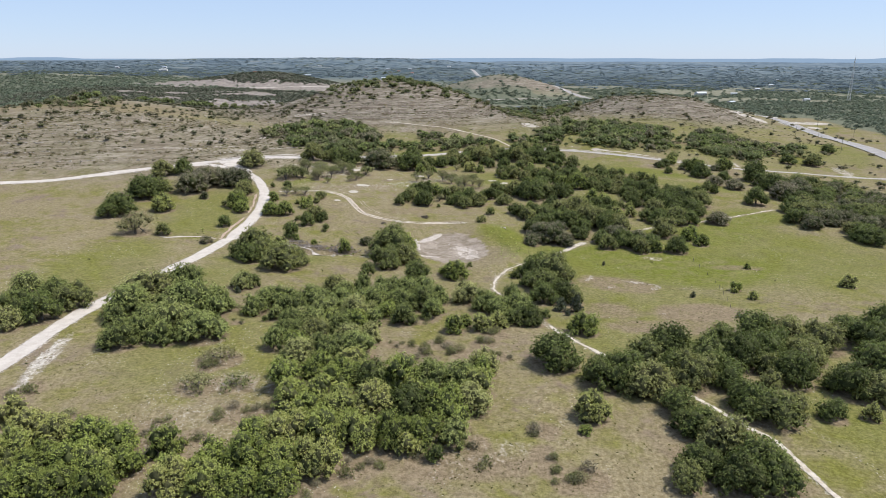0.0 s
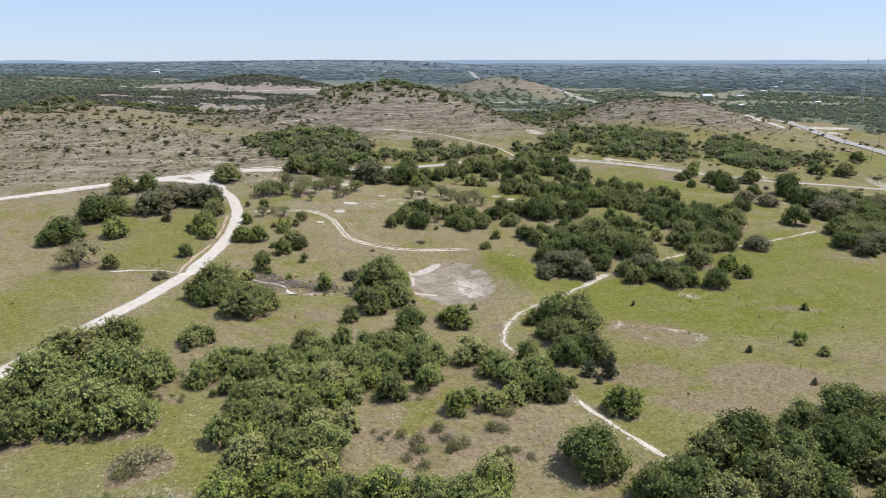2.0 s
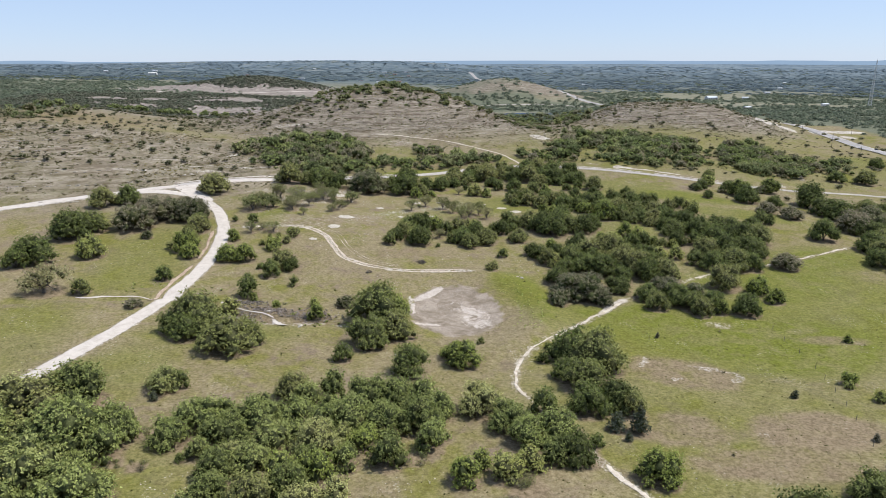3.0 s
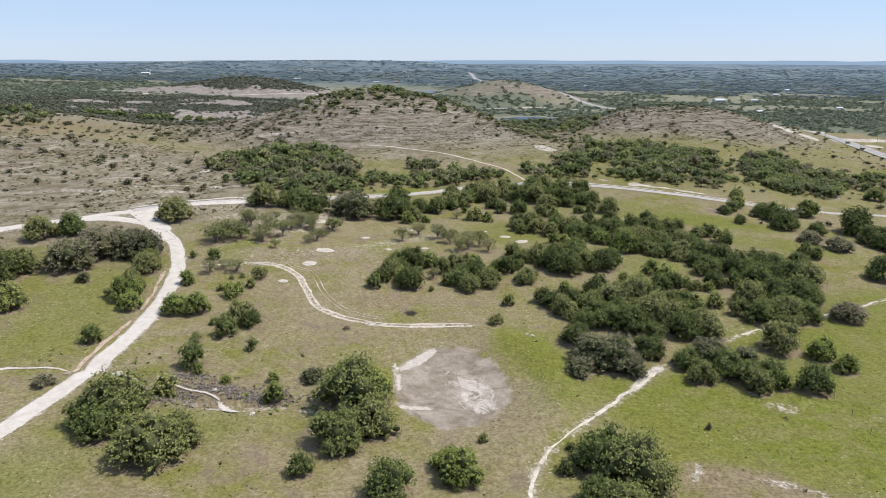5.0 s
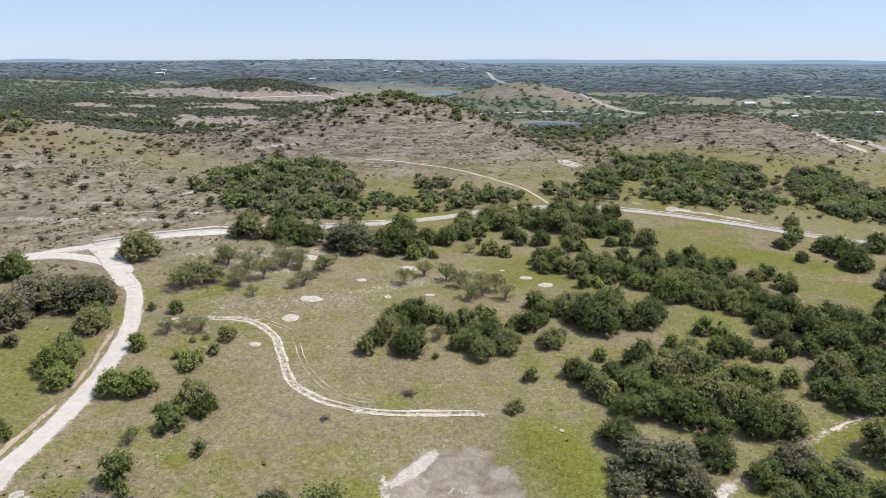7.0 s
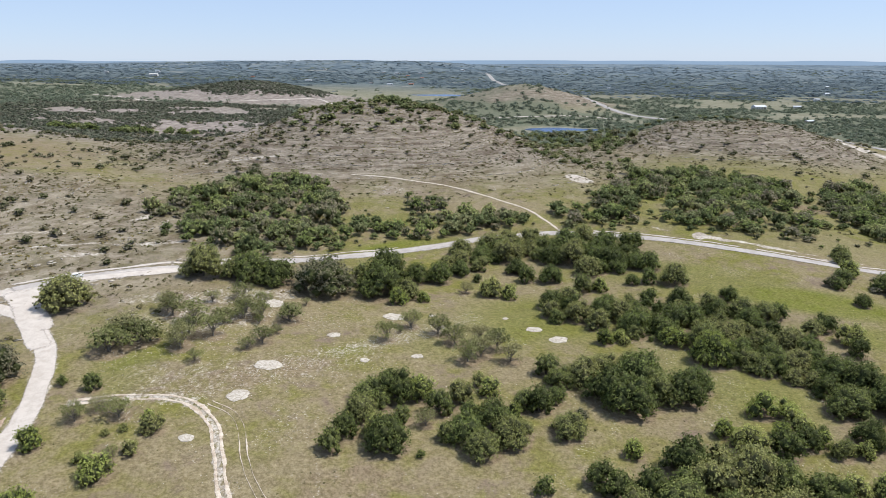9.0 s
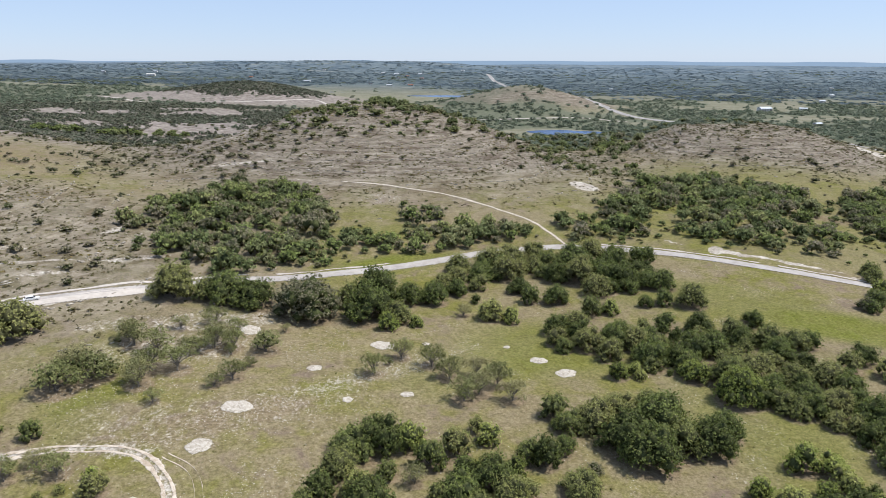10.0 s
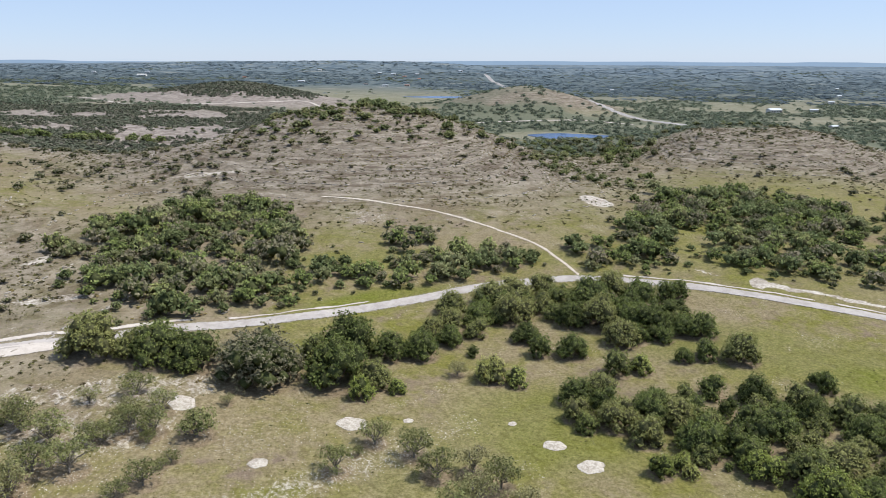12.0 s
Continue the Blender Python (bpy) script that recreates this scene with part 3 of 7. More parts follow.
GREEN_B = [
    (-90, 225, 14, 30, -8, 0.62), (-70, 262, 24, 12, 10, 0.66), (-130, 240, 20, 40, 0, 0.55), (-120, 330, 18, 40, 0, 0.6), (-40, 470, 30, 10, 20, 0.45),
    (45, 552, 30, 8, -10, 0.6), (-30, 545, 40, 10, 12, 0.55), (120, 560, 34, 14, -20, 0.55), (80, 400, 20, 30, 10, 0.6), (-70, 180, 20, 24, 0, 0.45),
    (-64, 160, 24, 18, 0, 0.45), (100, 150, 20, 30, 0, 0.6), (330, 600, 30, 60, -5, 0.6), (190, 650, 120, 90, 0, 0.35), (180, 560, 130, 50, 0, 0.35),
    (60, 640, 50, 50, 0, 0.25),
]
GREEN_C = [
    (180, 560, 34, 16, -10, 0.45), (-60, 1750, 260, 150, 0, 0.3), (-640, 900, 120, 60, 0, 0.2),
]
GREEN = GREEN_A + GREEN_B + GREEN_C
# outline of the grove at the eastern edge of the pasture
EAST_GROVE = [(176, 340), (183, 326), (196, 310), (216, 310), (262, 392), (246, 432), (218, 430), (198, 398)]
# outlines of the thickets past the road
THICKETS_A = [
    [(-128, 512), (-100, 512), (-78, 524), (-54, 522), (-51, 514), (-104, 488)],
    [(-141, 523), (-142, 578), (-126, 612), (-94, 613), (-71, 585), (-55, 546), (-54, 526), (-79, 529), (-100, 516), (-126, 518)],
    [(-104, 491), (-51, 519), (-47, 495), (-60, 490), (-75, 488), (-91, 477), (-100, 480)],
    [(-48, 520), (-44, 539), (-23, 539), (-2, 553), (33, 555), (31, 537), (16, 533), (-2, 525), (-21, 519), (-38, 515)], [(-30, 566), (-9, 582), (-5, 562), (-24, 551)],
    [(39, 544), (53, 564), (87, 580), (96, 566), (89, 545), (70, 534), (47, 534)], [(77, 600), (99, 617), (98, 587), (77, 579)],
]
THICKETS_B = [
    [(86, 607), (121, 666), (179, 679), (200, 645), (201, 610), (174, 587), (148, 612), (112, 596), (91, 597)],
    [(100, 558), (127, 587), (152, 583), (168, 573), (189, 563), (182, 545), (159, 530), (138, 534), (118, 542), (101, 545)],
    [(104, 592), (130, 606), (168, 604), (176, 588), (150, 582), (124, 584)], [(210, 619), (237, 643), (257, 644), (239, 614), (213, 610)],
    [(200, 578), (233, 601), (215, 570), (196, 566)], [(219, 644), (252, 664), (269, 649), (247, 621), (218, 624)],
    [(212, 579), (244, 587), (261, 574), (243, 543), (222, 544), (198, 543)],
]
THICKETS_C = [
    [(215, 624), (258, 641), (276, 609), (315, 615), (297, 583), (250, 572), (206, 579)], [(-440, 780), (-372, 780), (-318, 673), (-316, 560), (-330, 520)],
    [(55, 1087), (89, 1011), (135, 919), (142, 788), (117, 699), (99, 724), (87, 891)], [(97, 690), (127, 742), (119, 675), (92, 630)],
    [(174, 969), (150, 814), (123, 756), (115, 787), (134, 928)],
]
THICKETS = THICKETS_A + THICKETS_B + THICKETS_C


def blot(x, y, spec):
    cx, cy, sx, sy, turn = spec[:5]
    c, s = math.cos(radians(turn)), math.sin(radians(turn))
    u, v = (x - cx) * c + (y - cy) * s, -(x - cx) * s + (y - cy) * c
    return smooth(1.35, 0.6, np.hypot(u / sx, v / sy))


def cedar_valley(x, y):
    """The grey, thin-soiled valley and knoll where the cedars grow."""
    return np.maximum(blot(x, y, (-340, 985, 300, 240, 0)), blot(x, y, (-400, 1440, 250, 200, 0)))


def far_wood(x, y):
    """How densely the land past the pasture is wooded."""
    d = np.hypot(x, y)
    w = smooth(-0.5, 0.15, wave(x, y, 60.0, 11) + 0.7 * wave(x, y, 210.0, 6) + 0.35 * wave(x, y, 23.0, 8) + 0.25 * smooth(1300, 1700, d) + 0.5 * smooth(1800, 2500, d) + 1.2 * blot(x, y, (-720, 1420, 210, 260, 0)))
    left_fields = np.clip(blot(x, y, (-235, 1960, 230, 560, 4)) + blot(x, y, (-870, 1630, 90, 30, 0)) + 0.7 * blot(x, y, (330, 1900, 210, 45, 10)) + 0.6 * blot(x, y, (250, 1500, 60, 110, 0)) + 0.6 * blot(x, y, (470, 1250, 60, 60, 0)), 0, 1)
    hwy = smooth(26, 14, near_line(x, y, HIGHWAY).reshape(np.shape(x)))
    cone = smooth(1.2, 0.8, np.hypot((x - 112) / 150.0, (y - 1462) / 150.0))
    w = w * (1 - 0.97 * left_fields) * (1 - hwy) * (1 - 0.75 * cone)
    pond = smooth(1.5, 1.25, np.hypot((x - 108) / 53.0, (y - 1062) / 48.0)) + smooth(1.5, 1.2, np.hypot((x + 51) / 102.0, (y - 1870) / 44.0))
    gate = smooth(0, 60, np.maximum(np.abs(x - 30) - 400, y - 860))
    return np.clip((0.07 + 0.93 * w) * (1 - 0.9 * left_fields) * gate * (1 - np.clip(pond, 0, 1)) * (1 - 0.96 * cedar_valley(x, y)), 0, 1)


def build_ground():
    cx, cy = 0.0, -100.0
    rad = np.concatenate([np.array([6, 25, 50, 80, 110, 135, 155]), np.arange(170, 760, 2.0), 760 * np.exp(np.arange(0.0035, 1.895, 0.0105))])
    ang = np.radians(np.concatenate([np.arange(-180, -37, 5.5), np.arange(-36.5, 36.6, 0.20), np.arange(38, 178, 5.5)]))
    A, R = np.meshgrid(ang, rad)
    X, Y = cx + R * np.sin(A), cy + R * np.cos(A)
    Z = height(X, Y)
    nr, na = X.shape
    verts = np.c_[X.ravel(), Y.ravel(), Z.ravel()]
    i, j = np.meshgrid(np.arange(nr - 1), np.arange(na), indexing="ij")
    jn = (j + 1) % na
    quads = np.stack([i * na + j, (i + 1) * na + j, (i + 1) * na + jn, i * na + jn], -1).reshape(-1, 4)
    verts = np.vstack([verts, [[cx, cy, float(height(cx, cy))]]])
    hub = len(verts) - 1
    fan = np.c_[np.arange(na), (np.arange(na) + 1) % na, np.full(na, hub)]
    me = bpy.data.meshes.new("ground")
    me.vertices.add(len(verts))
    me.vertices.foreach_set("co", verts.ravel())
    loops = np.concatenate([quads.ravel(), fan.ravel()])
    me.loops.add(len(loops))
    me.loops.foreach_set("vertex_index", loops.astype(np.int32))
    starts = np.concatenate([np.arange(len(quads)) * 4, len(quads) * 4 + np.arange(na) * 3])
    me.polygons.add(len(starts))
    me.polygons.foreach_set("loop_start", starts.astype(np.int32))
    me.update(calc_edges=True)
    me.shade_smooth()
    x, y, z = verts.T
    bare = np.zeros(len(x))
    for w in WORN:
        bare = np.maximum(bare, blot(x, y, w) * w[5])
    for line, half, much in ((MAIN_ROAD, 6.0, 0.55), (WEST_ROAD, 6.0, 0.7), (EAST_ROAD, 5.0, 0.6), (HILL_TRAIL, 3.0, 0.5), (FIELD_TRACK, 2.6, 0.70), (OAK_TRAIL, 3.0, 0.5), (KNOLL_ROAD, 12, 0.4), (HIGHWAY, 15, 0.3), (LEFT_TRAIL, 3.5, 0.55)):
        bare = np.maximum(bare, much * smooth(half, half * 0.4, near_line(x, y, line)))
    stony = np.maximum(rock(x / PACE, y / PACE), 0.9 * cedar_valley(x, y)) * (1 - 0.22 * blot(x, y, (-240, 500, 150, 125, 0)))
    # ledge faces show pale stone along the contours
    u = (slope_near(x / PACE, y / PACE) + 0.5 * wave(x / PACE, y / PACE, 23.0, 2)) / 2.1
    f = u - np.floor(u)
    bare = np.maximum(bare, rock(x / PACE, y / PACE) * np.exp(-0.5 * ((f - 0.74) / 0.07) ** 2) * (0.27 + 0.20 * wave(x, y, 26.0, 9)))
    creek = np.exp(-0.5 * ((y / PACE - (160.5 + 9.0 * smooth(-28, -56, x / PACE) + 1.2 * np.sin(x / PACE / 5.0))) / 0.8) ** 2) * smooth(-70, -50, x / PACE) * smooth(-12, -20, x / PACE)
    bare = np.maximum(bare, 0.62 * creek)
    lush = np.zeros(len(x))
    for g in GREEN:
        lush = np.maximum(lush, blot(x, y, g) * g[5])
    lush *= 1 - smooth(0.2, 0.7, bare)
    litter = np.zeros(len(x))
    k = np.where((y > 60) & (y < 700) & (np.abs(x) < 420))[0]
    for tx, ty, w in ALL_TREES:
        q = k[(np.abs(x[k] - tx) < w) & (np.abs(y[k] - ty) < w)]
        litter[q] = np.maximum(litter[q], smooth(0.75, 0.3, np.hypot(x[q] - tx, y[q] - ty) / w))
    for g in BROWN:
        litter = np.maximum(litter, blot(x, y, g) * g[5])
    for t in THICKETS:
        q = np.array(t, float)
        (mx, my), (hx, hy) = (q.min(0) + q.max(0)) / 2, (q.max(0) - q.min(0)) / 2
        litter = np.maximum(litter, 0.55 * blot(x, y, (mx, my, hx, hy, 0)))
    wood = far_wood(x, y) * 0.9
    mud = blot(x, y, (1.2, 291, 16.2, 23.5, 0))
    far = 0.9 * smooth(0, 160, np.maximum(np.abs(x - 30) - 420, y - 900)) * (1 - 0.9 * cedar_valley(x, y)) * (1 - rock(x / PACE, y / PACE))
    # third channel of cover_c grows with distance and carries the painted haze
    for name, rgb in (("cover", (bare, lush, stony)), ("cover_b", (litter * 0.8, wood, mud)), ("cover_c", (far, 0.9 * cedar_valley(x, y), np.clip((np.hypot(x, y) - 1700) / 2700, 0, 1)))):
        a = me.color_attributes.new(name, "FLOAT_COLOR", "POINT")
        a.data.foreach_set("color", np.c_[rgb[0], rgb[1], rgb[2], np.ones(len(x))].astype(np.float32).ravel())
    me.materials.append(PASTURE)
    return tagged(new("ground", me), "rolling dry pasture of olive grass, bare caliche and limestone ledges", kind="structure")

# ---- trees ----
def tuft_cloud(rng, centres, radii, tufts, per, tuft, size, up=0.30):
    """Tufts of leaf sprays over the outer skin of the given lobes; those that would lie inside another lobe are left out."""
    c, r = np.array(centres, float), np.array(radii, float)
    share = r ** 2 / (r ** 2).sum()
    for grow in (1.6, 2.2, 3.0, 4.2, 6.0):
        pick = np.repeat(np.arange(len(r)), np.maximum(4, np.round(share * tufts * grow)).astype(int))
        many = len(pick)
        # a spiral round each lobe spreads the tufts evenly
        k = np.concatenate([(np.arange(q) + 0.5) / q for q in np.bincount(pick)])
        h = 1 - 2 * k
        a = np.concatenate([np.arange(q) * 2.39996 for q in np.bincount(pick)]) + pick
        d = np.c_[np.sqrt(1 - h * h) * np.cos(a), np.sqrt(1 - h * h) * np.sin(a), h + up * 0.4] + rng.normal(size=(many, 3)) * 0.12
        d /= np.linalg.norm(d, axis=1)[:, None]
        p = c[pick] + d * (r[pick] * rng.uniform(0.90, 1.12, many))[:, None]
        depth = np.min(np.linalg.norm(p[:, None] - c[None], axis=2) / r[None], axis=1)
        good = np.where((depth > 0.86) & (p[:, 2] > 0.03) & (d[:, 2] > -0.55))[0]
        if len(good) >= tufts:
            break
    good = rng.permutation(good)[:tufts]
    p, d = np.repeat(p[good], per, 0), np.repeat(d[good], per, 0)
    n = len(p)
    swell = np.repeat(rng.uniform(0.6, 1.35, len(good)), per)[:, None]
    p = p + rng.normal(size=(n, 3)) * tuft * swell * np.array([1, 1, 0.7]) + d * tuft * 0.4
    nrm = d * 0.55 + np.array([0, 0, 0.45]) + rng.normal(size=(n, 3)) * 0.50
    nrm /= np.linalg.norm(nrm, axis=1)[:, None]
    t = np.cross(nrm, rng.normal(size=(n, 3)))
    t /= np.linalg.norm(t, axis=1)[:, None]
    b = np.cross(nrm, t)
    s = size * rng.uniform(0.55, 1.3, (n, 1))
    v = np.stack([p + t * s, p - t * s * 0.55 + b * s * 0.8, p - t * s * 0.5 - b * s * 0.8], 1).reshape(-1, 3)
    return v, np.arange(n * 3).reshape(-1, 3)


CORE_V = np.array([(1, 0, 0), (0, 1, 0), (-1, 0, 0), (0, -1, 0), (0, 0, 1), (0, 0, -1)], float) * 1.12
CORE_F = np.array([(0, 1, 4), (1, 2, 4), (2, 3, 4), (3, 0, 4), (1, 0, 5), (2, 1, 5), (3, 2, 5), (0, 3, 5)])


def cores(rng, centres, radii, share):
    """Solid cores of the lobes, coloured dark for the shade inside a crown."""
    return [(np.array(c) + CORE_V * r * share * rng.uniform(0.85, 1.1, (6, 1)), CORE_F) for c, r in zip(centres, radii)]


def join(chunks):
    vs, fs, k = [], [], 0
    for v, f in chunks:
        vs.append(np.asarray(v, float))
        fs.append(np.asarray(f) + k)
        k += len(v)
    return np.vstack(vs), np.vstack(fs)


def tri_mesh(name, v, f, mat, inner=0):
    """A mesh of triangles; the last ones, inner in number, are the inside of a crown."""
    me = bpy.data.meshes.new(name)
    me.vertices.add(len(v))
    me.vertices.foreach_set("co", np.asarray(v, np.float32).ravel())
    me.loops.add(len(f) * 3)
    me.loops.foreach_set("vertex_index", np.asarray(f, np.int32).ravel())
    me.polygons.add(len(f))
    me.polygons.foreach_set("loop_start", np.arange(len(f), dtype=np.int32) * 3)
    me.materials.append(mat)
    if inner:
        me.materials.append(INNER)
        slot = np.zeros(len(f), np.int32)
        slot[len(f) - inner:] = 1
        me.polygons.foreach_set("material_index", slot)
    me.update(calc_edges=True)
    return me


def limb(points, radii, sides=5):
    """A tapered, bent tube through the points."""
    pts = np.array(points, float)
    v, f = [], []
    for i, p in enumerate(pts):
        d = pts[min(i + 1, len(pts) - 1)] - pts[max(i - 1, 0)]
        d /= np.linalg.norm(d) + 1e-9
        s = np.cross(d, [0.3, 0.9, 0.2])
        s /= np.linalg.norm(s)
        t = np.cross(d, s)
        for k in range(sides):
            a = 2 * math.pi * k / sides
            v.append(p + radii[i] * (s * math.cos(a) + t * math.sin(a)))
    for i in range(len(pts) - 1):
        for k in range(sides):
            a, b = i * sides + k, i * sides + (k + 1) % sides
            f += [(a, b, b + sides), (a, b + sides, a + sides)]
    return np.array(v), np.array(f)


# form: lobes, their sizes, how far they spread, crown base and top (of a tree 1 wide), tufts, sprays a tuft, tuft, spray, core, limbs, limb size
FORMS = {
    "oak": (19, 0.11, 0.19, 0.35, 0.05, 0.58, 195, 14, 0.029, 0.0205, 0.88, 5, 0.030),
    "round": (10, 0.14, 0.22, 0.30, 0.03, 0.62, 90, 13, 0.038, 0.0295, 0.88, 4, 0.028),
    "bush": (6, 0.17, 0.26, 0.24, 0.02, 0.60, 40, 11, 0.055, 0.0500, 0.86, 3, 0.022),
    "spreading": (15, 0.09, 0.15, 0.40, 0.14, 0.52, 110, 14, 0.036, 0.0220, 0.45, 8, 0.034),
    "sparse": (18, 0.06, 0.11, 0.42, 0.20, 0.66, 115, 13, 0.034, 0.0225, 0.0, 14, 0.019),
    "thorn": (15, 0.06, 0.12, 0.42, 0.02, 0.30, 60, 11, 0.040, 0.0260, 0.25, 9, 0.014),
    "cedar": (7, 0.10, 0.26, 0.14, 0.02, 1.05, 60, 13, 0.045, 0.0420, 0.8, 2, 0.030),
}


def tree_parts(form, seed):
    """Vertices and faces of the trunk and of the crown of a tree 1 m wide, its foot at the origin, and how many faces are the crown's inside."""
    lobes, small, large, spread, base, top, tufts, per, tuft, size, core, limbs, thick = FORMS[form]
    rng = np.random.RandomState(seed)
    lean, squeeze = rng.uniform(0, 6.28), rng.uniform(0.82, 1.0)
    centres, radii = [], []
    for i in range(lobes):
        a = i * 2.4 + rng.uniform(-0.6, 0.6)
        q = math.sqrt((i + 0.2) / lobes) * spread * rng.uniform(0.75, 1.15)
        r = rng.uniform(small, large)
        dome = math.sqrt(max(0.05, 1 - (q / 0.52) ** 2))
        if form == "cedar":
            q, r = q * (1 - i / lobes) + 0.02, 0.26 * (1.05 - i / lobes)
            z = base + r * 0.6 + (top - base) * i / lobes
        else:
            z = base + (top - base) * dome * rng.uniform(0.58, 1.16) - r
            z = max(z, base + r * 0.45)
        x, y = q * math.cos(a), q * math.sin(a) * squeeze
        centres.append((x * math.cos(lean) - y * math.sin(lean), x * math.sin(lean) + y * math.cos(lean), z))
        radii.append(r)
    if form in ("oak", "round", "bush"):
        # the skirts of the crown hang near the ground
        for i in range(lobes // 2):
            a = rng.uniform(0, 6.28)
            r = rng.uniform(small, large) * 0.75
            q = (0.5 - r) * rng.uniform(0.85, 1.05)
            centres.append((q * math.cos(a), q * math.sin(a), base + r * rng.uniform(0.5, 1.1)))
            radii.append(r)
    leaves = tuft_cloud(rng, centres, radii, tufts, per, tuft, size)
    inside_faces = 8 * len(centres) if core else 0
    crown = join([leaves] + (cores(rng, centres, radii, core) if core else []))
    wood = [limb([(0, 0, -0.05), (0.01, 0.0, base * 0.5), (0.0, 0.01, max(base, 0.06))], [thick * 1.5, thick * 1.15, thick], 6)]
    for i in range(limbs):
        c = np.array(centres[(i * 2 + 1) % len(centres)])
        start = np.array([0, 0, max(base, 0.06) * rng.uniform(0.3, 0.95)])
        bend = start * 0.45 + c * 0.55 + rng.normal(size=3) * 0.045
        wood.append(limb([start, bend, c], [thick * 0.75, thick * 0.5, thick * 0.16], 4))
        if form in ("sparse", "spreading", "thorn"):
            for _ in range(2):
                e = bend + (c - bend) * 0.6 + rng.normal(size=3) * 0.10
                wood.append(limb([bend, (bend + e) / 2 + rng.normal(size=3) * 0.02, e], [thick * 0.4, thick * 0.25, thick * 0.08], 3))
    return join(wood), crown, inside_faces


PROTO = {}


def plant(form, leaf, seed, name, label, category, group, x, y, w, tall, turn):
    """A tree at x, y, w metres wide; the first of its form is built, the others share its meshes."""
    m = pose(x, y, float(height(x, y)) - 0.05, 0, 0, turn) @ Matrix.Diagonal((w, w, w * tall, 1))
    key = (form, leaf.name, seed, name)
    if key not in PROTO:
        root = new(name)
        (tv, tf), (cv, cf), inner = tree_parts(form, seed)
        for piece, v, f, mat, deep in (("trunk", tv, tf, PALE_BARK if form in ("sparse", "thorn") else BARK, 0), ("crown", cv, cf, leaf, inner)):
            ob = new(piece, tri_mesh(piece, v, f, mat, deep))
            ob.parent = root
        root.empty_display_size = 0.3
        root.matrix_basis = m
        PROTO[key] = tagged(root, label, category, group)
        return root
    src = PROTO[key]
    back = src.matrix_basis.copy()
    src.matrix_basis = Matrix.Identity(4)
    made = copy_thing(src, m)
    src.matrix_basis = back
    return tagged(made, label, category, group)


# where the trees stand: x, y, width of the crown
UNDER_OAKS_A = [
    (70.8, 154.5, 8.9), (81.5, 154.8, 7.2), (72.6, 159.4, 9.7), (58.6, 162.2, 8.4), (84.9, 163.4, 7.8), (94.7, 164.4, 9.7), (71.1, 171.1, 6.8), (-78.4, 172.2, 8.7),
    (-84.5, 174.8, 9.3), (-74.6, 175.0, 6.8), (73.1, 175.0, 7.1), (65.9, 175.1, 8.2), (79.1, 176.8, 6.1), (101.5, 177.3, 8.6), (-90.5, 177.5, 6.6), (84.6, 178.5, 8.6),
    (94.5, 179.0, 9.0), (91.0, 182.1, 7.5), (-97.1, 185.0, 7.9), (-84.1, 185.6, 8.7), (-78.6, 185.9, 6.6), (106.7, 186.6, 7.8), (-73.9, 187.4, 6.6), (-90.2, 188.3, 8.3),
    (-28.9, 190.5, 6.8), (-44.5, 191.2, 6.2), (-70.8, 191.8, 8.9), (-13.2, 192.8, 8.5), (-52.2, 193.5, 6.0), (-85.9, 194.7, 9.7), (-91.4, 197.6, 6.8), (-84.0, 200.7, 9.7),
]
UNDER_OAKS_B = [
    (-97.4, 200.8, 8.9), (-23.5, 200.9, 6.4), (-52.2, 201.4, 6.1), (-34.4, 201.5, 7.7), (-78.4, 202.4, 7.7), (-3.7, 203.7, 7.8), (-27.9, 204.9, 8.1), (-51.7, 209.4, 7.3),
    (-40.0, 211.6, 6.5), (-24.3, 212.4, 6.9), (-44.6, 214.0, 7.3), (-28.6, 214.5, 7.6), (-7.0, 218.7, 9.9), (-95.8, 219.3, 7.5), (65.7, 322.5, 8.6), (66.6, 329.4, 8.4),
    (55.9, 338.7, 9.9), (76.6, 339.3, 7.8), (85.6, 340.9, 8.0), (110.5, 346.0, 7.9), (121.1, 346.6, 7.4), (51.8, 348.5, 8.5), (76.6, 353.3, 6.6), (70.1, 356.3, 9.2),
    (62.7, 359.4, 6.4), (112.4, 359.9, 6.3), (125.5, 362.2, 9.4), (135.8, 364.0, 7.8), (131.0, 364.2, 9.4), (109.6, 367.5, 8.0), (125.4, 373.4, 6.0), (120.6, 376.6, 7.7),
]
UNDER_OAKS_C = [
    (127.0, 376.8, 8.0), (110.1, 385.5, 7.6), (121.3, 386.4, 8.9), (49.9, 388.2, 6.8), (102.4, 390.4, 8.4), (119.8, 393.0, 6.7), (45.9, 394.6, 8.0), (101.3, 395.4, 6.1),
    (117.3, 396.7, 6.1), (96.7, 397.1, 6.2), (89.4, 401.9, 7.8), (112.0, 402.2, 8.0), (94.2, 402.3, 7.7), (106.6, 405.7, 8.3), (87.1, 405.9, 8.3), (82.8, 407.5, 7.7),
    (96.4, 413.3, 7.6), (58.7, 425.4, 6.7), (93.1, 427.4, 8.0), (79.8, 427.6, 6.9), (103.5, 427.7, 7.4), (67.4, 430.0, 8.8), (84.6, 431.0, 6.8), (73.0, 431.4, 9.8),
    (48.4, 433.4, 9.2), (35.3, 437.7, 6.2), (64.1, 438.2, 7.1), (89.7, 438.5, 6.5), (73.9, 438.6, 8.8), (66.6, 441.3, 6.3), (98.3, 441.8, 9.5), (61.5, 441.9, 6.5),
]
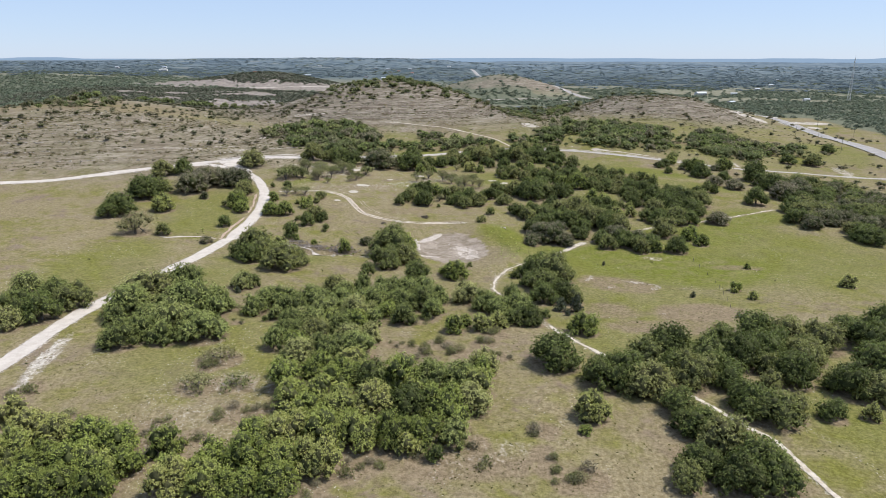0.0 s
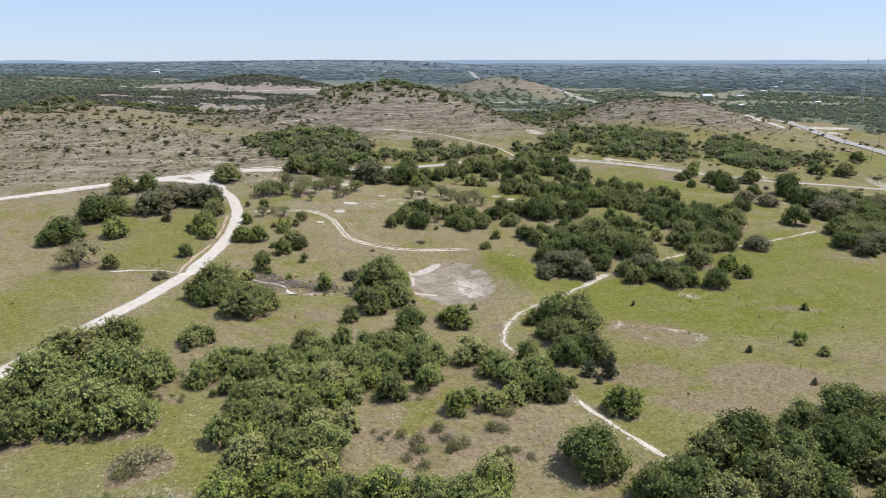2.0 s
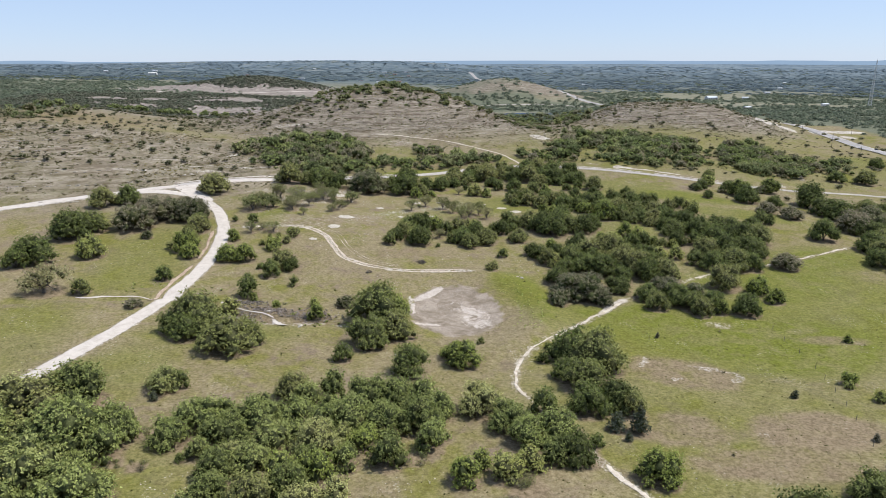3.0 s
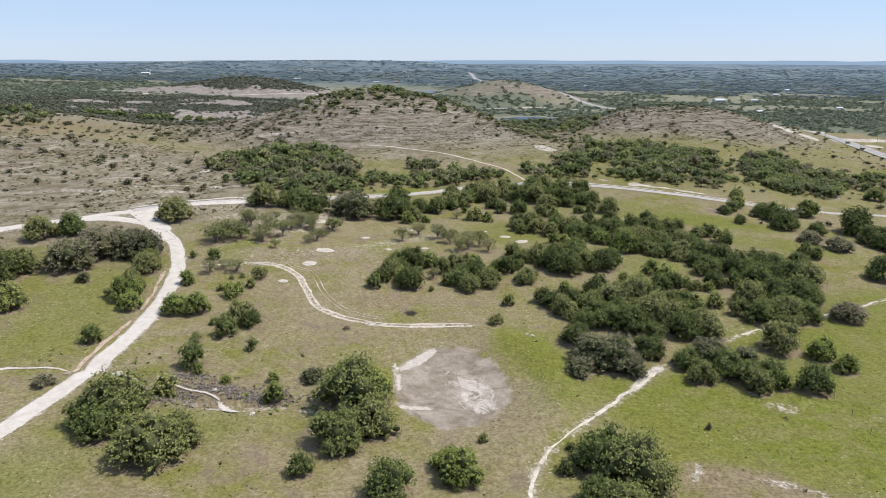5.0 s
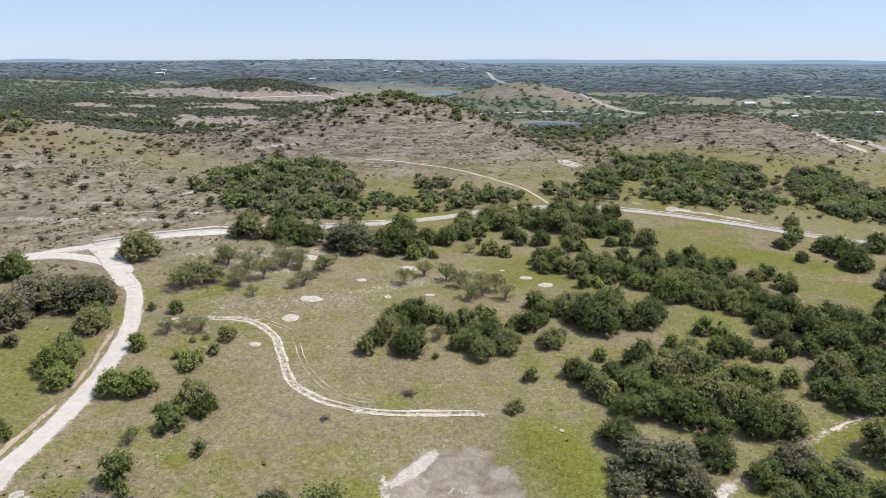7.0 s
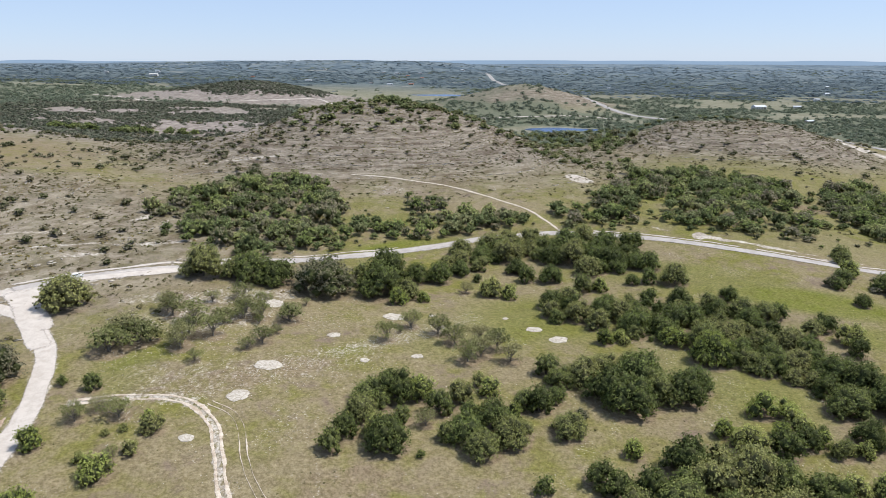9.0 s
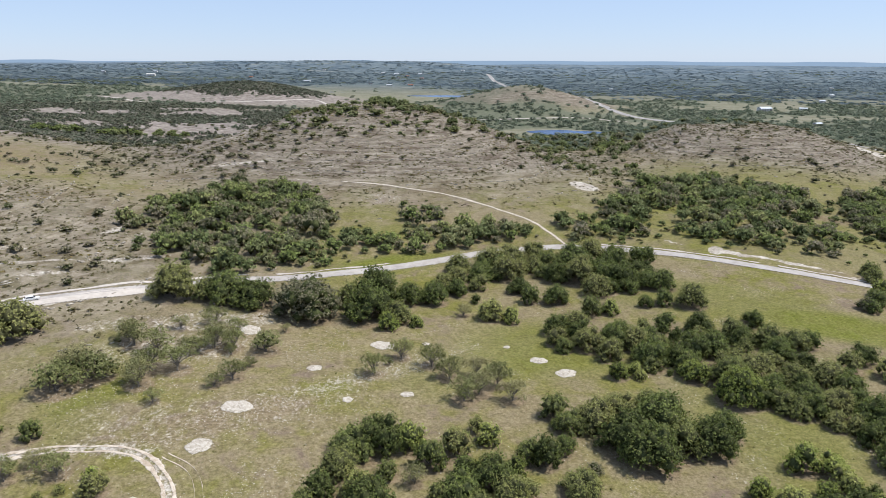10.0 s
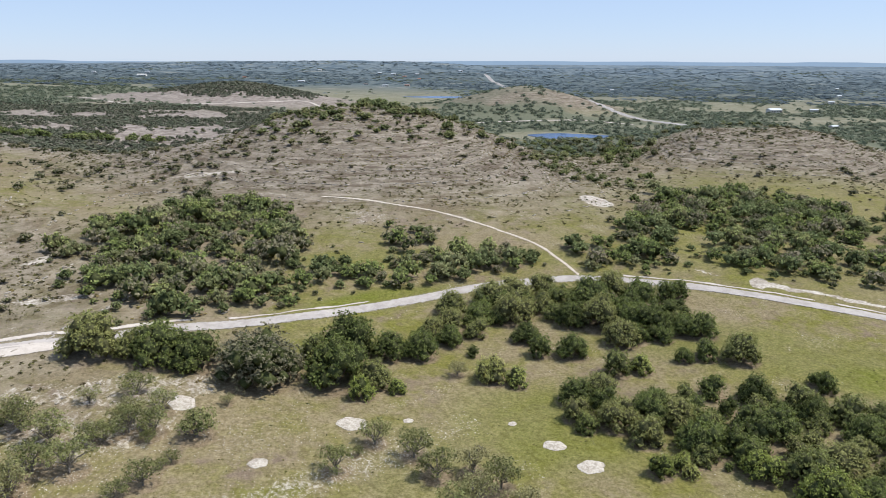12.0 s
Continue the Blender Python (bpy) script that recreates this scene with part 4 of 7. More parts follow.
UNDER_OAKS_D = [
    (34.1, 442.5, 8.1), (84.3, 445.8, 6.6), (63.4, 445.9, 6.5), (71.6, 445.9, 6.0), (78.9, 446.9, 6.8), (42.0, 447.0, 8.7), (90.0, 448.2, 9.3), (63.0, 452.1, 6.1),
    (70.3, 454.2, 7.9), (66.1, 485.0, 6.2), (59.0, 485.9, 8.0), (9.6, 489.5, 9.1), (69.6, 494.6, 7.2), (8.2, 495.2, 6.4), (72.9, 496.9, 6.7), (16.4, 498.8, 6.6),
    (64.8, 499.9, 7.0), (35.5, 501.7, 8.3), (50.5, 503.0, 8.7), (54.9, 505.8, 8.4), (61.1, 506.4, 9.5), (26.1, 506.7, 7.7), (11.8, 506.7, 9.7), (32.0, 507.0, 8.6),
    (18.3, 507.7, 9.4), (41.9, 508.4, 6.2), (27.2, 512.5, 6.5),
]
UNDER_ELMS = [
    (-52.1, 110.8, 7.1), (-46.4, 111.4, 6.4), (-62.7, 115.0, 6.3), (-55.8, 119.1, 8.2), (-6.7, 122.4, 6.9), (-33.3, 129.6, 8.8), (-20.9, 129.9, 7.6), (-26.2, 130.2, 7.4),
    (2.4, 131.8, 7.8), (-34.8, 137.8, 9.1), (-28.8, 142.0, 7.6), (-36.2, 142.9, 7.9), (-16.0, 143.4, 6.9), (-8.0, 145.8, 6.8), (-38.8, 146.9, 9.1), (8.2, 147.0, 9.3),
    (-39.7, 152.8, 8.8), (-20.2, 153.0, 6.1), (-32.5, 154.2, 9.3), (8.9, 154.6, 7.8), (-24.1, 158.7, 9.7), (-40.8, 168.9, 8.1),
]
OAKS_A = [
    (47.7, 114.4, 7.6), (57.6, 114.4, 10.8), (65.5, 115.0, 10.0), (51.3, 118.2, 10.2), (63.1, 119.2, 12.3), (-1.2, 119.9, 4.6), (58.8, 124.9, 12.8), (2.2, 125.8, 8.2),
    (56.9, 132.2, 11.2), (53.7, 133.9, 7.5), (-8.0, 136.5, 11.6), (76.2, 139.3, 11.7), (6.1, 140.1, 10.5), (80.5, 140.5, 7.7), (89.9, 141.1, 7.5), (54.9, 141.6, 7.8),
    (72.5, 141.9, 11.9), (54.6, 141.6, 9.4), (71.2, 146.4, 9.4), (-17.1, 149.4, 11.2), (-3.3, 150.2, 11.2), (104.6, 150.6, 10.9), (3.6, 150.9, 11.2), (108.6, 152.7, 8.3),
    (100.7, 153.4, 12.7), (40.1, 154.0, 12.8), (53.2, 154.2, 13.9), (60.4, 154.5, 12.6), (46.5, 156.7, 14.1), (89.0, 158.3, 11.7), (9.5, 159.7, 8.7), (-38.3, 162.9, 10.6),
]
OAKS_B = [
    (-30.8, 163.9, 12.1), (68.0, 164.2, 13.5), (29.0, 164.9, 14.5), (113.5, 165.9, 11.9), (-23.6, 166.3, 11.4), (51.8, 166.3, 12.2),
    (79.8, 167.7, 12.3), (-88.8, 169.9, 11.9), (61.0, 170.6, 14.4), (87.5, 171.5, 12.2), (98.6, 172.2, 12.3), (-68.6, 176.4, 14.5), (-125.9, 179.7, 9.7),
    (-79.3, 180.0, 14.8), (107.5, 180.4, 12.8), (-86.4, 180.5, 11.3), (121.0, 181.4, 14.4), (80.5, 184.1, 10.1), (99.6, 184.1, 13.0), (-120.0, 186.4, 12.0), (-46.1, 186.5, 8.7),
    (91.4, 188.0, 13.6), (118.6, 189.0, 11.7), (-40.2, 189.1, 9.1), (-130.0, 190.1, 12.2), (-21.4, 191.2, 6.5), (-55.0, 191.4, 2.3), (-96.8, 192.4, 15.7), (-78.2, 193.6, 17.1),
]
OAKS_C = [
    (133.7, 194.4, 13.7), (21.4, 195.2, 6.9), (-28.1, 196.3, 10.5), (27.6, 197.0, 9.6), (-37.9, 197.5, 10.8), (-59.9, 198.3, 9.5), (-117.4, 198.5, 13.4), (-4.5, 198.8, 7.1),
    (-72.6, 198.9, 12.3), (-48.0, 199.3, 10.9), (31.0, 202.0, 4.1), (16.4, 202.6, 9.9), (-71.4, 203.2, 5.9), (-126.7, 205.4, 10.9), (25.6, 205.9, 11.1), (-56.6, 206.3, 12.4),
    (-14.8, 206.4, 11.4), (-43.9, 206.5, 12.4), (-22.6, 207.7, 11.5), (-137.3, 207.9, 11.0), (-7.3, 208.4, 11.6), (-93.2, 208.8, 16.9), (-34.4, 209.1, 10.1), (13.3, 209.6, 11.1),
    (-101.5, 210.8, 14.8), (-3.6, 214.6, 9.2), (-87.5, 214.8, 15.1), (22.0, 216.9, 8.0), (43.4, 217.5, 7.7), (7.2, 217.8, 12.2), (33.0, 218.3, 11.0), (-20.1, 218.9, 12.3),
]
OAKS_D = [
    (-13.3, 219.2, 10.8), (-34.8, 219.7, 8.1), (40.7, 222.2, 12.3), (-38.9, 222.5, 9.6), (-29.3, 223.5, 8.3), (-71.5, 223.7, 10.0), (-67.6, 224.7, 5.6), (34.4, 232.8, 13.1),
    (-11.1, 239.1, 11.4), (31.0, 239.3, 9.1), (39.9, 245.3, 17.0), (-30.4, 245.4, 6.3), (-63.9, 249.4, 17.1), (26.0, 249.9, 4.5), (34.8, 252.2, 14.4), (-61.0, 256.0, 13.1),
    (-24.6, 257.5, 13.5), (-78.4, 258.2, 11.9), (28.8, 259.0, 3.0), (8.7, 260.8, 2.7), (-84.4, 261.8, 8.5), (-77.5, 263.9, 18.3), (-16.8, 265.0, 13.7), (-87.3, 270.8, 3.5),
    (-23.6, 276.7, 19.7), (-126.1, 289.6, 6.9), (85.5, 290.4, 7.6), (101.4, 292.0, 10.6), (-69.9, 293.3, 8.4), (84.3, 295.9, 10.2), (71.9, 296.0, 8.9), (91.4, 296.6, 10.2),
]
OAKS_E = [
    (80.6, 301.2, 11.8), (-56.7, 304.2, 4.4), (70.2, 304.9, 9.4), (-104.0, 305.0, 6.9), (-74.9, 309.8, 3.7), (-160.4, 310.0, 10.4), (61.9, 312.7, 11.0), (-67.7, 313.6, 8.3),
    (-157.2, 315.0, 17.2), (103.4, 317.3, 14.0), (40.6, 318.1, 11.3), (-61.2, 320.5, 7.2), (-73.4, 320.7, 3.6), (-65.8, 323.7, 10.9), (83.7, 325.3, 12.0), (76.7, 325.8, 12.0),
    (16.2, 327.6, 5.8), (59.8, 330.3, 13.9), (74.0, 331.3, 13.9), (45.7, 331.7, 9.4), (53.8, 332.6, 13.3), (84.0, 333.9, 9.7), (-114.0, 336.2, 3.9), (69.1, 336.4, 14.3),
    (106.8, 338.0, 12.8), (115.4, 339.1, 14.4), (122.3, 339.2, 11.2), (39.5, 339.6, 8.1), (49.5, 342.1, 13.1), (-109.0, 342.2, 11.3), (101.2, 343.4, 8.2), (80.7, 345.7, 11.9),
]
OAKS_F = [
    (-158.5, 345.9, 19.2), (36.9, 345.9, 8.4), (-78.8, 346.2, 3.7), (21.3, 346.2, 5.0), (44.1, 346.7, 8.4), (59.3, 348.3, 14.3), (-159.9, 348.7, 14.2), (71.7, 348.8, 12.6),
    (66.7, 349.1, 14.3), (34.1, 350.3, 8.2), (-69.7, 350.7, 4.8), (108.4, 351.6, 13.6), (117.2, 352.1, 15.3), (126.1, 352.8, 15.3), (-154.7, 355.2, 14.5), (-78.3, 355.8, 2.4),
    (132.5, 355.9, 10.4), (54.3, 356.0, 12.2), (-5.6, 356.6, 2.4), (-26.7, 356.7, 7.1), (-75.2, 358.0, 3.0), (8.2, 358.6, 9.5), (-110.2, 358.7, 11.3), (189.7, 358.7, 14.7),
    (-68.3, 358.7, 6.3), (-13.7, 359.1, 11.4), (92.5, 362.7, 6.1), (79.4, 362.7, 8.5), (-24.3, 363.1, 7.4), (-111.3, 363.5, 9.5), (0.1, 363.8, 5.6), (15.2, 363.9, 9.9),
]
OAKS_G = [
    (4.5, 364.5, 11.1), (18.4, 365.8, 6.9), (85.9, 366.0, 7.2), (187.2, 366.3, 15.0), (101.3, 367.8, 8.8), (29.6, 368.8, 10.1), (11.2, 369.2, 11.4), (118.4, 370.0, 14.7),
    (-21.7, 370.4, 9.0), (-11.3, 371.0, 5.2), (130.6, 371.4, 14.8), (138.1, 371.6, 14.8), (92.3, 371.8, 3.6), (5.8, 372.5, 6.5), (-90.4, 374.0, 5.3), (-99.0, 374.8, 3.4),
    (-2.3, 375.7, 8.0), (-20.3, 378.1, 12.1), (23.5, 378.9, 8.1), (19.5, 379.8, 6.8), (3.0, 380.4, 8.2), (173.4, 380.7, 13.6), (102.9, 381.2, 11.6), (-14.4, 381.4, 12.3),
    (47.3, 381.5, 14.9), (115.1, 382.4, 13.6), (131.0, 383.4, 13.6), (28.5, 383.6, 5.8), (42.7, 385.8, 14.6), (55.7, 386.3, 12.6), (62.8, 386.5, 12.6), (143.4, 388.4, 11.9),
]
OAKS_H = [
    (-165.7, 388.5, 14.4), (8.0, 390.5, 5.1), (67.6, 391.2, 10.0), (112.9, 392.0, 14.1), (30.4, 392.4, 8.7), (127.6, 392.5, 12.1), (-155.4, 394.1, 13.1), (53.2, 394.2, 14.6),
    (37.1, 395.1, 11.8), (107.5, 397.9, 12.4), (27.4, 398.7, 8.3), (44.3, 401.4, 10.6), (157.5, 402.4, 7.3), (52.2, 402.6, 9.2), (153.4, 403.8, 8.4), (100.8, 405.7, 10.8),
    (94.6, 408.4, 9.4), (86.6, 410.8, 9.2), (123.7, 414.0, 7.2), (-122.6, 418.5, 17.0), (108.4, 415.3, 9.7), (214.4, 417.7, 17.4), (78.4, 417.9, 11.5), (95.5, 418.1, 9.8),
    (105.2, 418.6, 11.1), (224.3, 419.6, 14.6), (204.4, 421.0, 17.6), (86.9, 421.4, 11.6), (63.3, 422.7, 2.4), (69.2, 424.5, 8.5), (115.3, 426.6, 8.2), (200.5, 430.7, 18.0),
]
OAKS_I = [
    (60.0, 430.8, 12.0), (121.8, 432.2, 9.6), (97.8, 432.8, 10.5), (79.9, 436.8, 11.1), (42.8, 440.0, 10.5), (105.2, 440.0, 10.5), (56.7, 441.2, 11.4), (110.7, 441.5, 7.3),
    (178.2, 442.3, 9.6), (52.4, 442.6, 11.1), (91.0, 443.1, 9.2), (165.3, 447.6, 14.6), (52.9, 447.8, 10.5), (200.3, 448.5, 18.8), (35.1, 451.1, 10.7), (80.9, 451.9, 11.1),
    (145.5, 452.9, 6.5), (41.6, 453.7, 10.2), (-26.9, 455.1, 17.5), (-17.9, 455.2, 11.8), (-92.1, 455.3, 16.2), (99.9, 456.0, 6.3), (-81.2, 456.3, 10.4), (-74.8, 456.7, 16.3),
    (-65.7, 456.9, 16.3), (100.0, 458.9, 7.1), (-34.3, 465.7, 12.4), (48.2, 466.2, 8.5), (144.7, 468.7, 6.3), (163.3, 469.3, 11.7), (-26.3, 470.0, 17.4), (-15.2, 472.1, 11.2),
]
OAKS_J = [
    (68.7, 472.8, 5.8), (84.8, 473.3, 11.4), (-6.3, 473.5, 11.3), (149.5, 474.7, 8.3), (75.7, 474.8, 8.0), (8.9, 475.5, 4.6), (37.7, 476.9, 10.1), (28.3, 477.3, 7.6),
    (1.6, 482.7, 9.3), (53.6, 484.3, 11.8), (24.9, 486.7, 10.3), (-3.7, 487.5, 8.6), (78.6, 488.7, 10.3), (74.0, 490.5, 10.4), (63.9, 491.5, 13.9), (1.4, 492.5, 10.6),
    (57.8, 495.8, 14.1), (49.0, 496.1, 14.2), (40.3, 497.6, 10.8), (11.3, 499.8, 10.9), (162.3, 500.4, 8.6), (21.5, 501.5, 14.6), (73.7, 502.2, 10.9), (2.0, 504.7, 11.1),
    (165.4, 507.9, 8.1), (65.0, 511.3, 13.2), (38.5, 512.4, 11.4), (48.2, 512.9, 15.2), (15.5, 513.2, 13.4), (75.0, 515.0, 8.1), (56.6, 516.7, 13.5), (79.8, 517.0, 7.7),
]
OAKS_K = [
    (-27.0, 174.5, 10.2), (-36.5, 176.0, 10.4), (-44.5, 178.5, 9.2), (-30.5, 181.0, 9.0), (-21.5, 178.0, 8.0), (-47.0, 170.5, 7.5),
    (23.5, 517.4, 13.6), (77.1, 519.1, 6.3), (33.7, 521.3, 11.9), (288.9, 545.8, 15.7), (271.3, 549.9, 13.5), (232.1, 579.6, 12.6), (269.5, 595.2, 11.2), (329.3, 601.5, 13.1),
]
LEAFY_A = [
    (-70.6, 105.6, 9.4), (-63.3, 105.8, 9.4), (-77.2, 106.1, 9.5), (-50.1, 106.7, 9.5), (-43.8, 106.7, 9.5), (-37.6, 106.9, 9.5), (-30.4, 107.5, 9.5), (-65.0, 111.3, 8.8),
    (-59.9, 112.3, 6.5), (-78.1, 113.1, 10.0), (-71.5, 113.2, 10.0), (-30.9, 114.0, 10.0), (-84.6, 114.3, 10.1), (-37.6, 114.5, 10.0), (-24.4, 114.6, 10.0), (-44.6, 115.5, 9.0),
    (-66.2, 120.7, 9.1), (-79.0, 122.4, 9.5), (-72.9, 122.5, 9.5), (-38.9, 123.2, 9.3), (-32.0, 123.5, 10.6), (-85.6, 123.7, 9.6), (-25.0, 124.3, 10.7), (-17.9, 124.3, 10.7),
    (-10.9, 125.4, 9.6), (-3.8, 126.0, 9.7), (-92.7, 129.4, 7.3), (31.0, 131.3, 3.7), (-30.6, 134.5, 8.7), (-23.3, 135.8, 11.5), (-15.7, 136.4, 11.6), (-0.4, 137.8, 11.7),
]
LEAFY_B = [
    (33.6, 138.1, 9.2), (98.9, 141.3, 5.2), (-25.4, 148.9, 11.7), (-10.3, 150.1, 11.2), (-32.6, 185.4, 8.6), (-26.1, 185.8, 7.6), (2.5, 187.3, 7.9), (10.4, 188.6, 7.7),
    (41.3, 189.7, 10.2), (15.3, 192.3, 7.9), (5.9, 192.9, 5.1), (45.2, 194.3, 2.5), (-18.9, 199.0, 8.3), (107.9, 227.5, 4.0), (104.8, 235.2, 2.9), (106.1, 238.2, 5.1),
    (151.3, 245.2, 7.2), (3.3, 245.8, 10.9), (0.2, 249.5, 8.0), (123.3, 268.9, 3.5), (-43.9, 277.9, 5.8), (-72.6, 279.6, 8.2), (-20.1, 279.7, 12.8), (-58.7, 284.9, 3.4),
    (-46.2, 286.5, 3.7), (-67.3, 289.2, 3.5), (92.6, 292.2, 6.2), (116.2, 303.5, 8.1), (113.5, 311.4, 9.4), (-140.3, 324.8, 11.8), (-88.3, 327.4, 9.6), (-81.2, 328.2, 9.6),
]
LEAFY_C = [
    (-103.3, 329.0, 9.4), (-107.0, 334.9, 10.9), (42.0, 337.4, 6.8), (-73.1, 342.0, 8.0), (88.1, 348.8, 7.8), (94.9, 348.9, 7.1), (-92.4, 349.8, 6.5), (43.7, 361.2, 6.1),
    (-71.4, 362.7, 4.0), (97.6, 363.2, 5.4), (-16.9, 364.3, 6.9), (71.7, 364.7, 9.8), (90.2, 367.6, 5.5), (81.3, 369.8, 5.3), (67.8, 370.2, 6.1), (86.4, 372.4, 7.9),
    (16.7, 374.3, 5.3), (86.7, 378.7, 7.7), (80.6, 379.9, 8.3), (-7.4, 381.3, 8.3), (10.8, 385.9, 6.8), (77.2, 408.6, 12.8), (54.2, 420.3, 4.5), (69.7, 420.5, 9.5),
    (48.3, 420.5, 6.6), (125.3, 422.7, 9.7), (53.2, 423.0, 5.5), (-19.7, 447.3, 7.1), (-10.8, 451.5, 5.5), (20.4, 459.4, 7.5), (13.7, 461.7, 9.9), (166.5, 462.5, 12.8),
]
LEAFY_D = [
    (55.3, 466.8, 7.0), (191.6, 477.9, 13.4), (156.9, 484.7, 9.3),
]
GREYISH_A = [
    (-24.1, 107.8, 7.3), (23.9, 112.9, 6.5), (-49.9, 114.8, 9.0), (28.8, 114.9, 10.0), (-18.9, 115.1, 9.0), (-13.5, 117.1, 6.7), (21.4, 117.4, 6.7), (9.3, 117.8, 2.9),
    (9.0, 118.0, 6.7), (-5.7, 118.9, 5.6), (20.9, 122.5, 6.9), (-61.8, 124.3, 7.3), (-52.4, 124.6, 8.2), (7.0, 126.2, 7.1), (-61.4, 128.9, 8.7), (22.1, 131.7, 8.6),
    (-44.4, 133.9, 9.9), (-48.3, 134.3, 8.7), (-39.1, 138.0, 5.1), (-99.8, 143.2, 10.6), (-62.7, 188.8, 4.9), (-66.9, 189.3, 4.0), (-7.8, 194.3, 6.0), (-67.2, 201.4, 6.3),
    (-103.8, 279.5, 5.9), (-36.2, 288.4, 6.5), (37.5, 297.7, 7.8), (53.6, 299.2, 7.8), (49.5, 304.3, 14.7), (87.3, 304.7, 9.4), (43.1, 306.2, 14.9), (77.8, 307.6, 12.5),
]
GREYISH_B = [
    (-9.0, 172.0, 8.5), (-2.0, 176.5, 9.5), (5.0, 170.5, 8.5), (11.0, 178.0, 9.0), (14.5, 169.0, 8.0), (-14.5, 176.0, 7.0), (15.0, 184.5, 8.5), (-4.5, 167.0, 8.0),
    (138.2, 342.1, 11.6), (-127.8, 347.6, 5.1), (-138.1, 359.1, 17.1), (-135.7, 372.7, 17.8), (-118.2, 374.3, 15.9), (-126.4, 375.3, 18.0), (34.0, 376.4, 3.7), (197.8, 398.8, 16.5),
    (210.2, 405.7, 16.9), (175.5, 416.5, 11.6), (166.7, 426.0, 10.2), (-47.5, 453.7, 21.7), (54.4, 469.5, 4.7), (143.5, 471.1, 6.5), (184.7, 475.0, 8.0),
]
SPARSE_A = [
    (-29.8, 287.9, 2.7), (-74.4, 306.8, 3.6), (-73.5, 349.0, 3.4), (-87.6, 360.1, 5.5), (-78.5, 363.1, 6.5), (-84.1, 365.2, 5.1), (-5.3, 369.3, 5.1), (-71.1, 391.4, 4.4),
    (-77.9, 398.5, 8.4), (-79.2, 400.9, 5.3), (-59.7, 401.7, 4.6), (5.0, 404.7, 7.5), (17.6, 405.7, 7.2), (-56.5, 406.5, 6.8), (-78.7, 407.2, 8.3), (-71.8, 407.9, 8.3),
    (9.0, 408.7, 7.9), (-55.5, 412.1, 2.8), (14.0, 414.4, 7.5), (-54.3, 414.7, 3.6), (-20.4, 416.0, 7.0), (0.8, 416.6, 7.9), (-80.6, 416.6, 8.2), (-72.6, 418.3, 6.0),
    (-70.5, 418.8, 5.4), (8.3, 419.0, 6.7), (-88.7, 419.6, 7.8), (-61.5, 420.3, 3.6), (-91.4, 422.0, 7.3), (-16.6, 422.5, 2.5), (-67.1, 423.1, 8.0), (-4.5, 423.3, 7.5),
]
SPARSE_B = [
    (-61.9, 424.1, 6.9), (-67.6, 426.7, 7.3), (-13.6, 427.3, 6.9), (-80.7, 432.6, 5.2), (-63.8, 432.8, 6.3), (-50.5, 438.6, 3.3), (-72.4, 438.7, 7.4), (4.4, 463.0, 5.2),
]
SPREADING = [
    (-138.0, 288.0, 14.4), (-96.0, 393.2, 12.5), (-91.2, 400.2, 12.2), (-87.9, 401.2, 6.9), (-96.8, 403.7, 10.9), (-52.8, 424.6, 9.4),
]
THORN = [
    (-86.1, 131.1, 5.2), (-82.8, 132.4, 5.2), (-59.4, 146.7, 12.3), (-33.6, 147.5, 5.4), (-50.2, 147.8, 10.8), (-60.4, 157.5, 7.2), (-59.0, 161.9, 13.1),
]
CEDARS = [
    (39.0, 204.8, 2.7), (94.7, 206.9, 2.5), (42.3, 208.7, 6.6), (37.5, 209.7, 5.9), (-71.2, 217.4, 3.0), (87.7, 229.6, 2.9), (64.5, 270.1, 2.1),
]


UNDER_OAKS = UNDER_OAKS_A + UNDER_OAKS_B + UNDER_OAKS_C + UNDER_OAKS_D
OAKS = OAKS_A + OAKS_B + OAKS_C + OAKS_D + OAKS_E + OAKS_F + OAKS_G + OAKS_H + OAKS_I + OAKS_J + OAKS_K
LEAFY = LEAFY_A + LEAFY_B + LEAFY_C + LEAFY_D
GREYISH = GREYISH_A + GREYISH_B
SPARSE = SPARSE_A + SPARSE_B
ALL_TREES = UNDER_OAKS + UNDER_ELMS + OAKS + LEAFY + GREYISH + SPARSE + SPREADING + THORN + CEDARS


build_ground()
ribbon("road", MAIN_ROAD, 6.4, CALICHE, 0.10, 0.35, 4, "pale crushed-limestone park road, worn smooth")
ribbon("road", ROAD_FORK, 7.0, CALICHE, 0.17, 0.35, 4, "pale limestone fork at the road junction")
ribbon("road", spline([(-120, 400), (-128, 410), (-135, 418), (-144, 425.5)]), 10.0, CALICHE, 0.15, 0.5, 4, "wide pale gravel apron of the junction")
ribbon("road", WEST_ROAD, 6.6, CALICHE, 0.13, 0.4, 4, "pale limestone road along the foot of the stony hill")
ribbon("road", EAST_ROAD, 6.2, CHIPSEAL, 0.16, 0.2, 4, "light grey chip-sealed road with pale shoulders")
far_side = np.gradient(EAST_ROAD, axis=0)
far_side /= np.linalg.norm(far_side, axis=1)[:, None]
far_side = np.c_[-far_side[:, 1], far_side[:, 0]]
for lo, hi, off, wide in ((-146, -72, 5.2, 2.6), (-66, -22, 4.4, 1.3), (62, 124, 4.6, 1.6), (128, 190, 4.6, 1.8)):
    cut = (EAST_ROAD[:, 0] > lo) & (EAST_ROAD[:, 0] < hi)
    ribbon("road_shoulder", (EAST_ROAD + far_side * off)[cut], wide, CALICHE, 0.12, 0.7, 4, "pale broken caliche shoulder beside the road")
